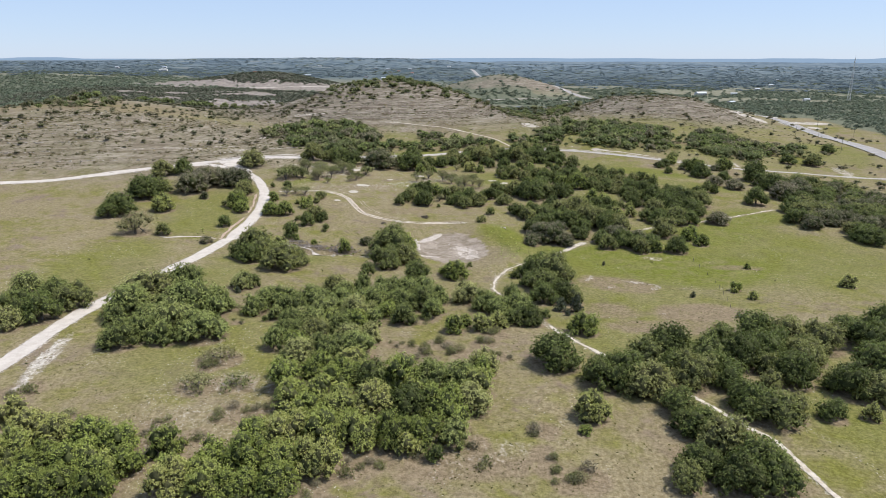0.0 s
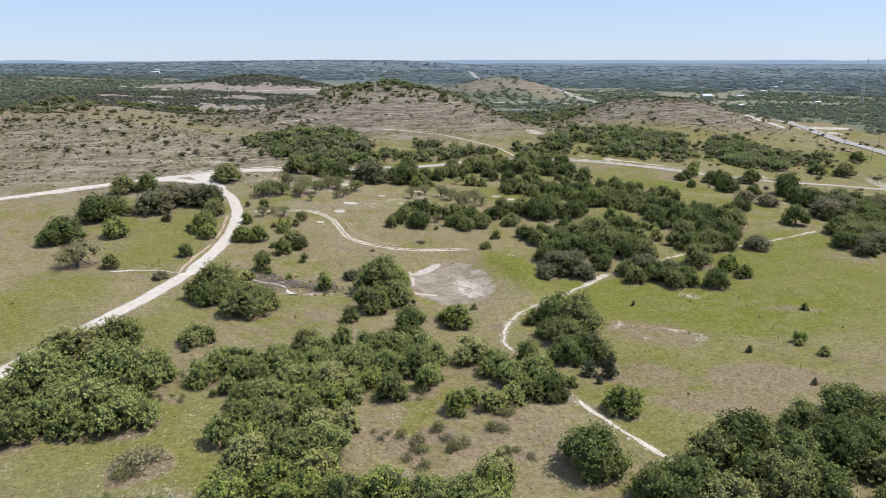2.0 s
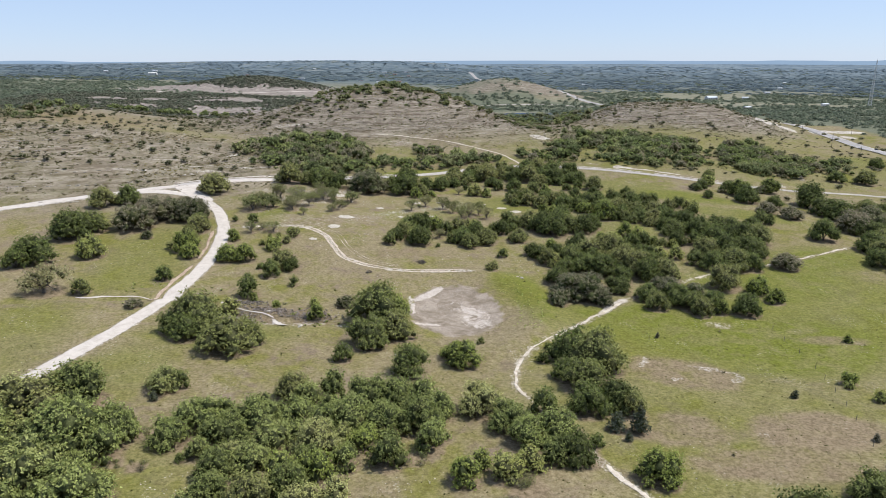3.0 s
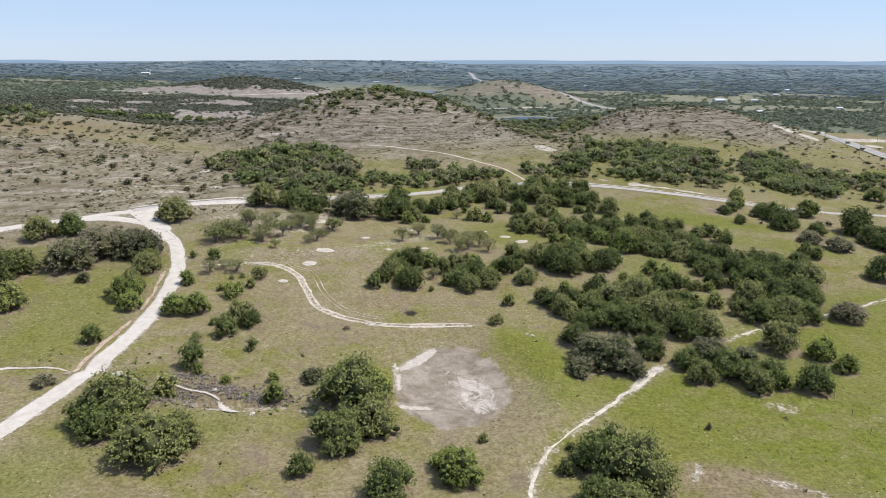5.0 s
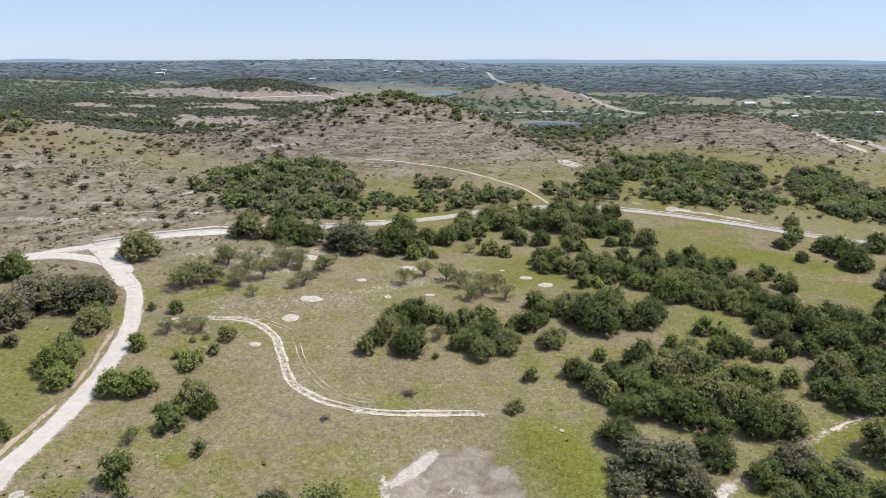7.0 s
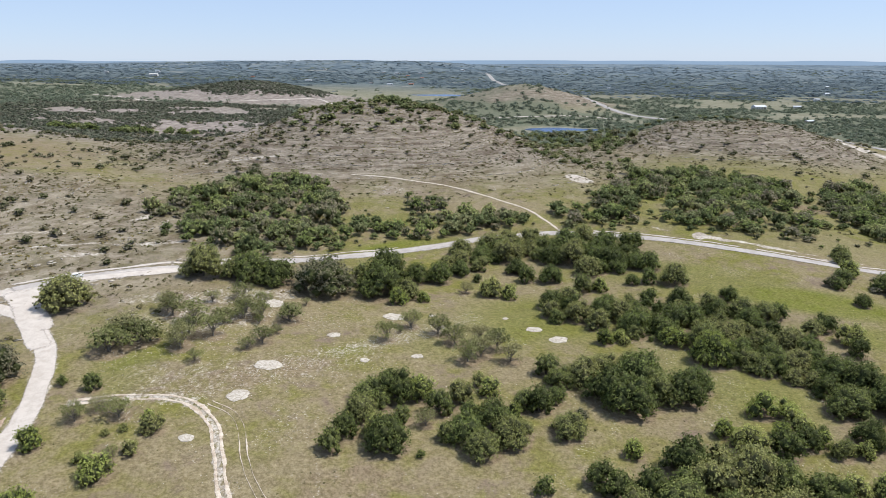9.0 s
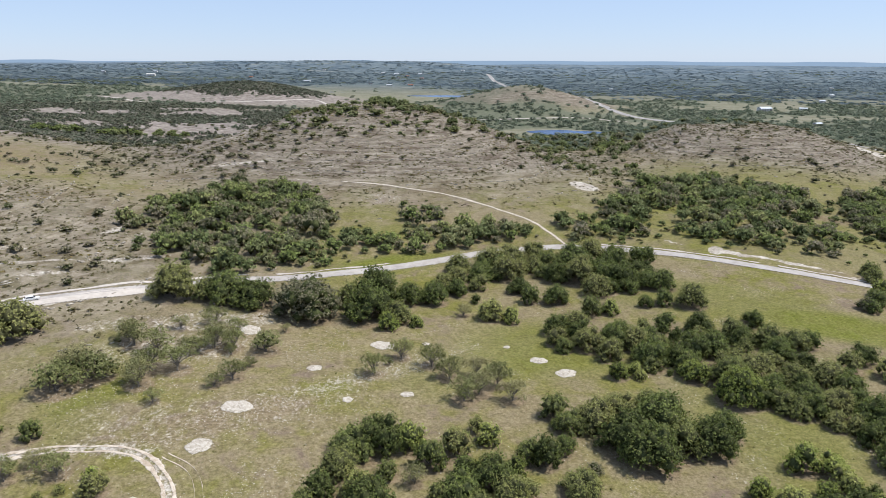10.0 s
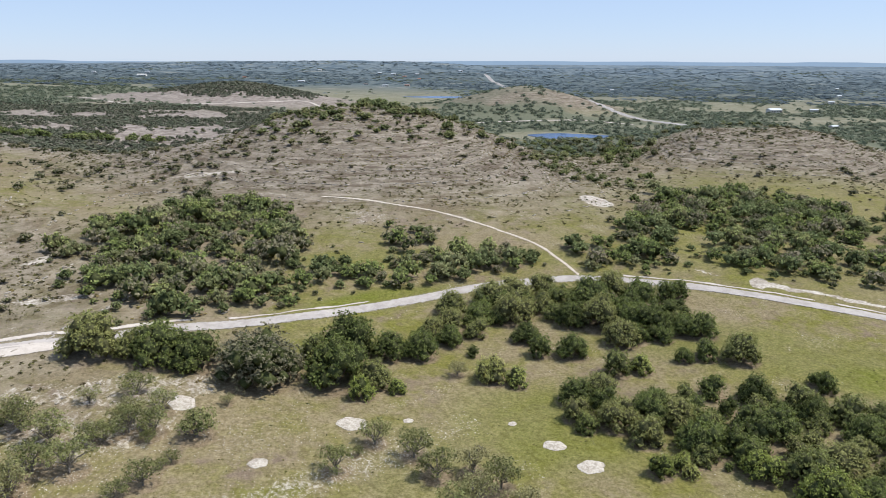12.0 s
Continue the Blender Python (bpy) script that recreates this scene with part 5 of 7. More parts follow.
ribbon("trail", HILL_TRAIL[HILL_TRAIL[:, 0] > -66], 2.1, TRAIL, 0.14, 0.4, 2, "pale dirt trail up to the limestone hill")
ribbon("trail", OAK_TRAIL[OAK_TRAIL[:, 1] < 196], 1.9, TRAIL, 0.10, 0.5, 2, "narrow pale dirt trail winding between the oaks")
bend = (OAK_TRAIL[:, 1] > 226) & (OAK_TRAIL[:, 1] < 252)
ribbon("trail", OAK_TRAIL[bend], 1.5, TRAIL, 0.10, 0.45, 2, "short bend of pale dirt trail in the grass")
bend = (OAK_TRAIL[:, 1] > 251) & (OAK_TRAIL[:, 1] < 277)
ribbon("trail", OAK_TRAIL[bend], 0.9, TRAIL, 0.09, 0.5, 4, "faint stretch of dirt trail half lost in grass")
bend = (OAK_TRAIL[:, 1] > 274) & (OAK_TRAIL[:, 1] < 302)
ribbon("trail", OAK_TRAIL[bend], 2.0, TRAIL, 0.10, 0.9, 4, "worn pale dirt trail leading to the oak grove")
bend = (OAK_TRAIL[:, 1] > 326) & (OAK_TRAIL[:, 1] < 370)
ribbon("trail", OAK_TRAIL[bend], 1.2, TRAIL, 0.10, 0.8, 2, "worn stretch of dirt trail in rich grass")
ribbon("trail", LEFT_TRAIL[(LEFT_TRAIL[:, 0] > -172) & (LEFT_TRAIL[:, 0] < -134)], 1.3, TRAIL, 0.14, 0.8, 2, "faint pale trail over the bare hillside")
ribbon("road", KNOLL_ROAD, 6.5, CALICHE, 0.5, 0.8, 2, "pale gravel road below the wooded knoll")
ribbon("road", VALLEY_ROAD, 6.5, CALICHE, 0.5, 0.8, 2, "pale gravel lane across the valley")
ribbon("highway", HIGHWAY, 15.0, ASPHALT, 0.55, 0.0, 4, "grey asphalt highway with pale edge lines")
side = np.gradient(HIGHWAY, axis=0)
side /= np.linalg.norm(side, axis=1)[:, None]
side = np.c_[side[:, 1], -side[:, 0]]
for off in (-6.6, 6.6):
    ribbon("highway_edge_line", HIGHWAY + side * off, 0.35, LINE, 0.66, 0.0, 1, "pale edge line on the highway")
inner = np.gradient(MAIN_ROAD, axis=0)
inner /= np.linalg.norm(inner, axis=1)[:, None]
inner = np.c_[inner[:, 1], -inner[:, 0]]
for lo, hi, off, wide in ((283, 322, 4.7, 2.2), (326, 362, 4.5, 1.8)):
    cut = (MAIN_ROAD[:, 1] > lo) & (MAIN_ROAD[:, 1] < hi)
    ribbon("road_bank", (MAIN_ROAD - inner * off)[cut], wide, RUST_BANK, 0.10, 0.6, 4, "worn ochre bank along the inside of the bend")
# the dry creek: a thin stony channel that ends in a pale wash
CHANNEL = spline([(-78, 287), (-74, 284), (-68, 281), (-61, 278.5), (-57, 276)], 1.2)
ribbon("creek_bed", CHANNEL, 1.1, CALICHE, 0.22, 0.4, 4, "thin stony channel of the dry creek")
ribbon("creek_bed", spline([(-58.5, 276.5), (-56.5, 275), (-54.5, 273), (-52, 271.5), (-49.5, 270.8)], 0.8), 2.8, CALICHE, 0.26, 0.6, 4, "pale sandy wash at the creek's end")
ribbon("creek_bed", spline([(-127, 286.5), (-120, 287.6), (-113, 288.8), (-106, 289.4), (-101, 288.2)], 1.2), 0.9, CALICHE, 0.14, 0.4, 4, "thin pale channel of the creek beyond the road")
# faint tyre marks beside the field track
MARKS = spline([(-60, 372), (-51, 366), (-44, 350), (-37.5, 339), (-29.5, 332.5), (-21, 330)], 1.0)
mark = np.gradient(MARKS, axis=0)
mark /= np.linalg.norm(mark, axis=1)[:, None]
mark = np.c_[mark[:, 1], -mark[:, 0]]
for off in (-0.8, 0.8):
    ribbon("track", MARKS + mark * off, 0.24, TRACK, 0.08, 0.20, 4, "faint tyre mark in dry grass")
# the twin ruts of the field track
rut = np.gradient(FIELD_TRACK, axis=0)
rut /= np.linalg.norm(rut, axis=1)[:, None]
rut = np.c_[rut[:, 1], -rut[:, 0]]
for off in (-0.95, 0.95):
    ribbon("track", FIELD_TRACK + rut * off, 1.25, TRACK, 0.08, 0.6, 4, "white wheel rut of a field track")


def bare_spot(x, y, r):
    """A thin, ragged disc of pale spoil on the grass."""
    rng = np.random.RandomState(int(abs(x * 7 + y * 3)))
    n = 40
    a = np.linspace(0, 2 * np.pi, n, endpoint=False)
    rim = r * 1.12 * (1 + 0.10 * np.sin(2 * a + rng.rand() * 6) + 0.06 * np.sin(5 * a + rng.rand() * 6) + rng.uniform(-0.015, 0.015, n))
    verts, faces = [(x, y, float(height(x, y)) + 0.16)], []
    for ring, lift in ((0.55, 0.15), (0.9, 0.12), (1.0, 0.03)):
        for k in range(n):
            px, py = x + rim[k] * ring * math.cos(a[k]), y + rim[k] * ring * math.sin(a[k]) * 0.92
            verts.append((px, py, float(height(px, py)) + lift))
    for k in range(n):
        faces.append((0, 1 + k, 1 + (k + 1) % n))
        for q in range(2):
            b, c = 1 + q * n, 1 + (q + 1) * n
            faces.append((b + k, c + k, c + (k + 1) % n, b + (k + 1) % n))
    ob = mesh_ob("bare_patch", verts, faces, SPOIL, None, "", True)
    e = ob.data.attributes.new("edge", "FLOAT", "POINT")
    e.data.foreach_set("value", [1.0] * (1 + n) + [0.55] * n + [0.1] * n)
    return tagged(ob, "round bare patch of pale limestone rubble in the grass", kind="structure")


for spot in SPOTS:
    bare_spot(*spot)


def pond(name, x, y, rx, ry, z, label):
    n = 40
    verts = [(x, y, z)]
    for k in range(n):
        a = 2 * math.pi * k / n
        w = 1 + 0.10 * math.sin(3 * a + 1) + 0.06 * math.sin(5 * a)
        verts.append((x + rx * w * math.cos(a), y + ry * w * math.sin(a), z))
    return tagged(mesh_ob(name, verts, [(0, 1 + k, 1 + (k + 1) % n) for k in range(n)], WATER), label, kind="structure")


pond("water", 121, 1078, 44, 33, 7.75, "still blue stock pond behind the hill")
pond("water", -51, 1870, 100, 42, 7.3, "far pale blue stock pond in a meadow")


def backdrop():
    """The last ridges at the skyline: a glowing sheet, haze blue in its colour."""
    n = 640
    a = np.radians(np.linspace(-75, 75, n))
    top = 68 + 2.2 * np.sin(a * 9 + 1) + 1.4 * np.sin(a * 23) + 0.8 * np.sin(a * 47 + 2)
    for at, wide, tall in ((-18.6, 1.3, 8), (-9.0, 2.4, 6), (-31.0, 3.0, 7), (26.0, 3.2, 6), (33.0, 2.6, 7), (13.0, 4.0, 3)):
        top += tall * smooth(wide, wide * 0.35, np.abs(np.degrees(a) - at))
    verts, faces = [], []
    for q, t in zip(a, top):
        for z in (20.0, t):
            verts.append((4860 * math.sin(q), 80 + 4860 * math.cos(q), z))
    for i in range(n - 1):
        faces.append((2 * i, 2 * i + 2, 2 * i + 3, 2 * i + 1))
    m, nn, l, b = node_mat("glowing haze-blue distance", 1.0)
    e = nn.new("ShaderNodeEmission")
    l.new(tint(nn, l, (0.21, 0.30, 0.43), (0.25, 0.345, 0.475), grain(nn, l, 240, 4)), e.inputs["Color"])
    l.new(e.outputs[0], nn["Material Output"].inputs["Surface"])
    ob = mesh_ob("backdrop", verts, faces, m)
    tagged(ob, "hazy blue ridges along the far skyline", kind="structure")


backdrop()


def plant_all():
    rng = random.Random(5)
    for x, y, w in OAKS:
        gap = OAK_TRAIL - np.array([x, y])
        k = int(np.argmin(np.hypot(gap[:, 0], gap[:, 1])))
        near = float(np.hypot(*gap[k]))
        if y < 215 and near < 0.52 * w:
            x, y = np.array([x, y]) - gap[k] / (near + 0.01) * (0.52 * w - near)
        form = "oak" if w > 8.5 else "round" if w > 4.5 else "bush"
        size = "broad" if w > 11 else "rounded" if w > 6 else "small low"
        if w < 5.2:
            plant("bush", OAK_LEAF, rng.randrange(5), "oak_bush", "small round dark green oak bush in the grass", "shrub", "oak bushes of the pasture", x, y, w * 0.98, rng.uniform(1.0, 1.3), rng.uniform(0, 360))
            continue
        spring = x < 28 and y < 232 and rng.random() < 0.75
        plant(form, SAGE_LEAF if spring else OAK_LEAF, rng.randrange(4), "live_oak", f"{size} grey-green live oak in spring leaf" if spring else f"{size} dark green live oak in the dry grass", "tree", "live oaks of the pasture", x, y, w * 0.98, rng.uniform(0.95, 1.22) if w > 9 else rng.uniform(1.05, 1.35), rng.uniform(0, 360))
    grove = np.random.RandomState(17)
    for x, y in fill_outline(EAST_GROVE, 10.5, grove):
        grey = rng.random() < 0.4
        plant("oak", GREY_LEAF if grey else OAK_LEAF, 4 + rng.randrange(3), "live_oak", "greyish live oak in a packed grove" if grey else "broad dark green live oak in a packed grove", "tree", "live oaks of the eastern grove", x, y, rng.uniform(11, 15.5), rng.uniform(0.85, 1.05), rng.uniform(0, 360))
    for x, y, w in LEAFY:
        form = "oak" if w > 9 else "round" if w > 4.5 else "bush"
        size = "broad" if w > 9 else "bushy" if w > 4.5 else "small"
        plant(form, BRIGHT_LEAF, 10 + rng.randrange(4), "elm", f"{size} fresh green elm in open grass", "tree", "fresh green elms", x, y, w * 0.97, rng.uniform(1.0, 1.35), rng.uniform(0, 360))
    for x, y, w in GREYISH:
        if y < 215:
            for k in range(3):
                a, q = rng.uniform(0, 6.28), w * rng.uniform(0.15, 0.42)
                plant("thorn", (PALE_LEAF, GREY_LEAF)[k % 2], 50 + rng.randrange(2), "thorn_scrub", "low tangled grey-green thorn scrub", "shrub", "thorn scrub", x + q * math.cos(a), y + q * math.sin(a), w * rng.uniform(0.3, 0.5), rng.uniform(1.2, 1.7), rng.uniform(0, 360))
            continue
        form = "oak" if w > 8 else "round" if w > 4.5 else "bush"
        plant(form, GREY_LEAF, 20 + rng.randrange(4), "grey_oak", "greyish oak with thin spring leaves", "tree", "greyish oaks", x, y, w * 1.08, rng.uniform(0.8, 1.02), rng.uniform(0, 360))
    for x, y, w in SPARSE:
        plant("sparse", PALE_LEAF, 30 + rng.randrange(5), "mesquite", "half-bare mesquite with crooked grey branches", "tree", "mesquites of the clearing", x, y, w * 1.28, rng.uniform(0.85, 1.1), rng.uniform(0, 360))
    for x, y, w in SPREADING:
        plant("spreading", PALE_LEAF, 40 + rng.randrange(3), "spreading_oak", "wide oak with open crown and bare limbs", "tree", "spreading oaks", x, y, w * 1.15, rng.uniform(0.9, 1.1), rng.uniform(0, 360))
    for x, y, w in THORN:
        plant("thorn", PALE_LEAF, 50 + rng.randrange(2), "thorn_scrub", "low tangled grey-green thorn scrub", "shrub", "thorn scrub", x, y, w * 0.9, rng.uniform(0.9, 1.1), rng.uniform(0, 360))
    for x, y, w in CEDARS:
        plant("cedar", CEDAR_LEAF, 60 + rng.randrange(2), "cedar", "small dark cedar bush", "shrub", "cedar bushes", x, y, w, rng.uniform(0.8, 1.0), rng.uniform(0, 360))



def small_tree(rng, tufts, per, size):
    """A light tree for the thickets: a few lobes of leaf sprays, 1 m wide, and the number of its inside faces."""
    n = 5
    centres, radii = [], []
    for i in range(n):
        a, q = i * 2.4 + rng.uniform(-0.5, 0.5), math.sqrt(i / n) * 0.30
        r = rng.uniform(0.17, 0.26)
        centres.append((q * math.cos(a), q * math.sin(a), 0.14 + 0.42 * math.sqrt(1 - (q / 0.5) ** 2) * rng.uniform(0.75, 1.05) - r * 0.5))
        radii.append(r)
    v, f = join([tuft_cloud(rng, centres, radii, tufts, per, 0.05, size)] + cores(rng, centres, radii, 0.84))
    return v, f, 8 * n


def scatter_mesh(name, kit, places, mat, label, category):
    """One joined mesh of many small plants, each with its own tone: places are x, y, width, height factor."""
    rng = np.random.RandomState(len(places))
    skins, insides, tones, inner_tones = [], [], [], []
    places = np.array(places)
    zs = height(places[:, 0], places[:, 1])
    for (x, y, w, h), z in zip(places, zs):
        v, f, *deep = kit[rng.randint(len(kit))]
        a = rng.uniform(0, 6.283)
        c, s = math.cos(a) * w, math.sin(a) * w
        q = np.empty_like(v)
        q[:, 0] = v[:, 0] * c - v[:, 1] * s + x
        q[:, 1] = v[:, 0] * s + v[:, 1] * c + y
        q[:, 2] = v[:, 2] * w * h + z - 0.03 * w
        tone = rng.uniform(0.01, 1.0)
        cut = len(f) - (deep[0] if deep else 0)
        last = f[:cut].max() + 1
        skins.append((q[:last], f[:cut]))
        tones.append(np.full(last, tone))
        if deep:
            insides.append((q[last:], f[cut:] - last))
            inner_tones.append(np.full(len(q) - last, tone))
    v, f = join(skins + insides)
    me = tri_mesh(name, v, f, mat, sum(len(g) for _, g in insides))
    me.attributes.new("tone", "FLOAT", "POINT").data.foreach_set("value", np.concatenate(tones + inner_tones).astype(np.float32))
    return tagged(new(name, me), label, category, kind="stuff")


def fill(spec, spacing, rng, jitter=0.5):
    """Places spread evenly with jitter over a turned ellipse."""
    cx, cy, sx, sy, turn = spec[:5]
    c, s = math.cos(radians(turn)), math.sin(radians(turn))
    out = []
    for u in np.arange(-sx, sx + 0.1, spacing):
        for v in np.arange(-sy, sy + 0.1, spacing):
            p, q = u + rng.uniform(-jitter, jitter) * spacing, v + rng.uniform(-jitter, jitter) * spacing
            if math.hypot(p / sx, q / sy) < rng.uniform(0.85, 1.12):
                out.append((cx + p * c - q * s, cy + p * s + q * c))
    return out


def inside(x, y, outline):
    odd = False
    for (ax, ay), (bx, by) in zip(outline, outline[1:] + outline[:1]):
        if (ay > y) != (by > y) and x < (bx - ax) * (y - ay) / (by - ay) + ax:
            odd = not odd
    return odd


def fill_outline(outline, spacing, rng):
    xs, ys = [p[0] for p in outline], [p[1] for p in outline]
    out = []
    for u in np.arange(min(xs), max(xs) + 0.1, spacing):
        for v in np.arange(min(ys), max(ys) + 0.1, spacing):
            p, q = u + rng.uniform(-0.5, 0.5) * spacing, v + rng.uniform(-0.5, 0.5) * spacing
            if inside(p + rng.uniform(-1.5, 1.5), q + rng.uniform(-1.5, 1.5), outline):
                out.append((p, q))
    return out


plant_all()


def off_roads(x, y, gap):
    """Which of the places keep clear of the roads."""
    ok = np.ones(len(x), bool)
    for ln in (MAIN_ROAD, WEST_ROAD, EAST_ROAD, HILL_TRAIL, OAK_TRAIL):
        ok &= near_line(x, y, ln) > gap
    return ok


def clear_of_roads(spots, gap):
    q = np.array(spots)
    return [p for p, k in zip(spots, off_roads(q[:, 0], q[:, 1], gap)) if k] if len(spots) else []


def thickets():
    rng = np.random.RandomState(21)
    kit = [small_tree(rng, 21, 10, 0.058) for _ in range(7)]
    for i, t in enumerate(THICKETS):
        far = max(p[1] for p in t) > 700
        spots = [(x, y, rng.choice([3.8, 5.5, 7.5, 10.0]) * rng.uniform(0.85, 1.15), rng.uniform(0.85, 1.25)) for x, y in fill_outline(t, 15.0 if far else 5.2, rng) if rng.rand() < 0.84]
        spots = [q for q in clear_of_roads(spots, 7.0) if not (q[1] > 985 and q[0] > 0)]
        if not far:
            # loose bushes round the edge of the thicket
            edge = [(ax + (bx - ax) * u, ay + (by - ay) * u) for (ax, ay), (bx, by) in zip(t, t[1:] + t[:1]) for u in rng.rand(max(2, int(math.hypot(bx - ax, by - ay) / 5.0)))]
            spots += clear_of_roads([(ex + rng.normal() * 6, ey + rng.normal() * 6, rng.choice([1.8, 2.6, 3.8, 5.5]) * rng.uniform(0.85, 1.15), rng.uniform(0.8, 1.1)) for ex, ey in edge], 6.0)
        cuts = rng.rand(len(spots))
        for lo, hi, leaf, label in ((0, 0.42, THICKET_LEAF, "dense thicket of low dark green oaks past the road"), (0.42, 0.74, FRESH_THICKET, "fresh green crowns within an oak thicket"), (0.74, 1.1, GREY_LEAF, "greyish crowns within an oak thicket")):
            some = [q for q, c in zip(spots, cuts) if lo <= c < hi]
            if some:
                scatter_mesh("oak_thicket", kit, some, leaf, label, "thicket")


thickets()


def undergrowth():
    """The packed trees inside the groves, too close to tell apart."""
    kit = [(*t[1], t[2]) for t in (tree_parts("round", 70 + i) for i in range(5))]
    gap = lambda q: float(near_line([q[0]], [q[1]], OAK_TRAIL)[0]) > 0.55 * q[2] + 1.0
    rng = np.random.RandomState(3)
    for places, leaf, label in (([q for q in UNDER_OAKS if (q[0] > 28 or q[1] > 232) and gap(q)], OAK_LEAF, "packed dark green oaks inside the groves"), ([q for q in UNDER_OAKS if q[0] <= 28 and q[1] <= 232], SAGE_LEAF, "packed grey-green oaks inside the lower groves"), (UNDER_ELMS, BRIGHT_LEAF, "packed fresh green elms inside the lower grove")):
        scatter_mesh("grove_undergrowth", kit, [(x, y, w, rng.uniform(1.0, 1.3)) for x, y, w in places], leaf, label, "grove")


undergrowth()


def puff(rng, n, squash=1.0, size=0.34):
    """The lightest clump: a few leafy sprays over a dome."""
    k = (np.arange(n) + 0.5) / n
    h = 1 - 0.95 * k
    a = np.arange(n) * 2.39996 + rng.uniform(0, 6.28)
    d = np.c_[np.sqrt(1 - h * h) * np.cos(a), np.sqrt(1 - h * h) * np.sin(a), h] + rng.normal(size=(n, 3)) * 0.12
    p = d * 0.42 * rng.uniform(0.75, 1.15, (n, 1))
    p[:, 2] = np.maximum(p[:, 2] + 0.06, 0.08)
    nrm = d + np.array([0, 0, 0.3]) + rng.normal(size=(n, 3)) * 0.3
    nrm /= np.linalg.norm(nrm, axis=1)[:, None]
    t = np.cross(nrm, rng.normal(size=(n, 3)))
    t /= np.linalg.norm(t, axis=1)[:, None]
    b = np.cross(nrm, t)
    s = size * rng.uniform(0.7, 1.25, (n, 1))
    v = np.stack([p + t * s, p - t * s * 0.55 + b * s * 0.8, p - t * s * 0.5 - b * s * 0.8], 1).reshape(-1, 3)
    return v * np.array([1, 1, squash]), np.arange(n * 3).reshape(-1, 3)


def leafy_clump(rng, n, size):
    d = rng.normal(size=(4, 3)) * 0.2
    d[:, 2] = np.abs(d[:, 2]) + 0.22
    centres, radii = [tuple(q) for q in d], [rng.uniform(0.2, 0.3) for _ in d]
    v, f = join([tuft_cloud(rng, centres, radii, max(3, n // 4), 4, 0.08, size), (CORE_V * 0.26 + np.array([0, 0, 0.26]), CORE_F)])
    return v, f, 8


def scrub():
    """Low bushes and weeds over the pasture and the stony hills."""
    rng = np.random.RandomState(8)
    kit = [leafy_clump(rng, 26, 0.22) for _ in range(6)]
    n = 60000
    x, y = rng.uniform(-330, 330, n), rng.uniform(385, 905, n)
    u = (slope_near(x / PACE, y / PACE) + 0.5 * wave(x / PACE, y / PACE, 23.0, 2)) / 2.1
    f = u - np.floor(u)
    odds = np.where((x < -110) & (y < 640), 0.85, 1.0) * rock(x / PACE, y / PACE) * (0.30 + 0.3 * wave(x, y, 18.0, 4) + 0.9 * np.exp(-0.5 * ((f - 0.5) / 0.12) ** 2))
    keep = np.where((rng.rand(n) < odds * 1.4) & off_roads(x, y, 5.5))[0][:24000]
    hill = [(x[i], y[i], rng.choice([0.5, 0.8, 1.2, 1.9], p=[0.34, 0.36, 0.22, 0.08]) * 1.25, rng.uniform(0.6, 1.0)) for i in keep]
    x, y = rng.uniform(50, 350, 9000), rng.uniform(540, 930, 9000)
    keep = np.where((rng.rand(9000) < 0.35 + 0.5 * wave(x, y, 22.0, 3)) & off_roads(x, y, 5.5) & (np.hypot((x - 112) / 75, (y - 1070) / 60) > 1.2))[0][:3600]
    hill += [(x[i], y[i], rng.choice([0.8, 1.2, 1.8, 2.6]), rng.uniform(0.5, 0.9)) for i in keep]
    x, y = rng.uniform(-400, 420, n), rng.uniform(420, 1000, n)
    odds = ((y > 640) | (x > 150) | (x < -120)) * (0.45 + 0.55 * wave(x, y, 30.0, 7))
    keep = np.where((rng.rand(n) < odds) & off_roads(x, y, 6.0))[0][:700]
    dark = [(x[i], y[i], rng.uniform(2.0, 6.0), rng.uniform(0.6, 0.95)) for i in keep]
    y = rng.uniform(110, 540, n)
    x = rng.uniform(-0.62, 0.62, n) * (y + 60)
    keep = np.where(off_roads(x, y, 5.0) & (np.hypot(x / 20, (y - 291) / 27) > 1.0))[0][:380]
    weeds = [(x[i], y[i], rng.choice([0.35, 0.55, 0.9, 1.4], p=[0.45, 0.35, 0.16, 0.04]), rng.uniform(0.4, 0.8)) for i in keep]
    scatter_mesh("hillside_scrub", [puff(rng, 5, 0.8, 0.36) for _ in range(10)], hill, SCRUB_LEAF, "low brown and olive scrub on stony slopes", "scrub")
    west = np.random.RandomState(44)
    x, y = west.uniform(-420, -120, 2600), west.uniform(440, 790, 2600)
    odds = (0.10 + 0.22 * smooth(590, 720, y) + 0.12 * smooth(-200, -330, x)) * (0.7 + 0.8 * wave(x, y, 26.0, 5))
    keep = np.where((west.rand(2600) < odds) & off_roads(x, y, 6.0))[0][:420]
    dark += [(x[i], y[i], west.choice([1.8, 2.6, 3.6, 5.5]) * west.uniform(0.85, 1.15), west.uniform(0.7, 1.0)) for i in keep]
    # rust-brown and yellow-green low bushes of the rocky slopes
    x, y = west.uniform(-340, 250, 14000), west.uniform(440, 860, 14000)
    keep = np.where((west.rand(14000) < rock(x / PACE, y / PACE) * smooth(-0.1, 0.7, wave(x, y, 17.0, 9))) & off_roads(x, y, 5.0))[0][:2400]
    rust = [(x[i], y[i], west.uniform(0.7, 1.9), west.uniform(0.6, 0.9)) for i in keep]
    scatter_mesh("slope_brush", [puff(west, 5, 0.8, 0.36) for _ in range(8)], rust, RUST_LEAF, "rust and olive low brush on the ledges", "scrub")
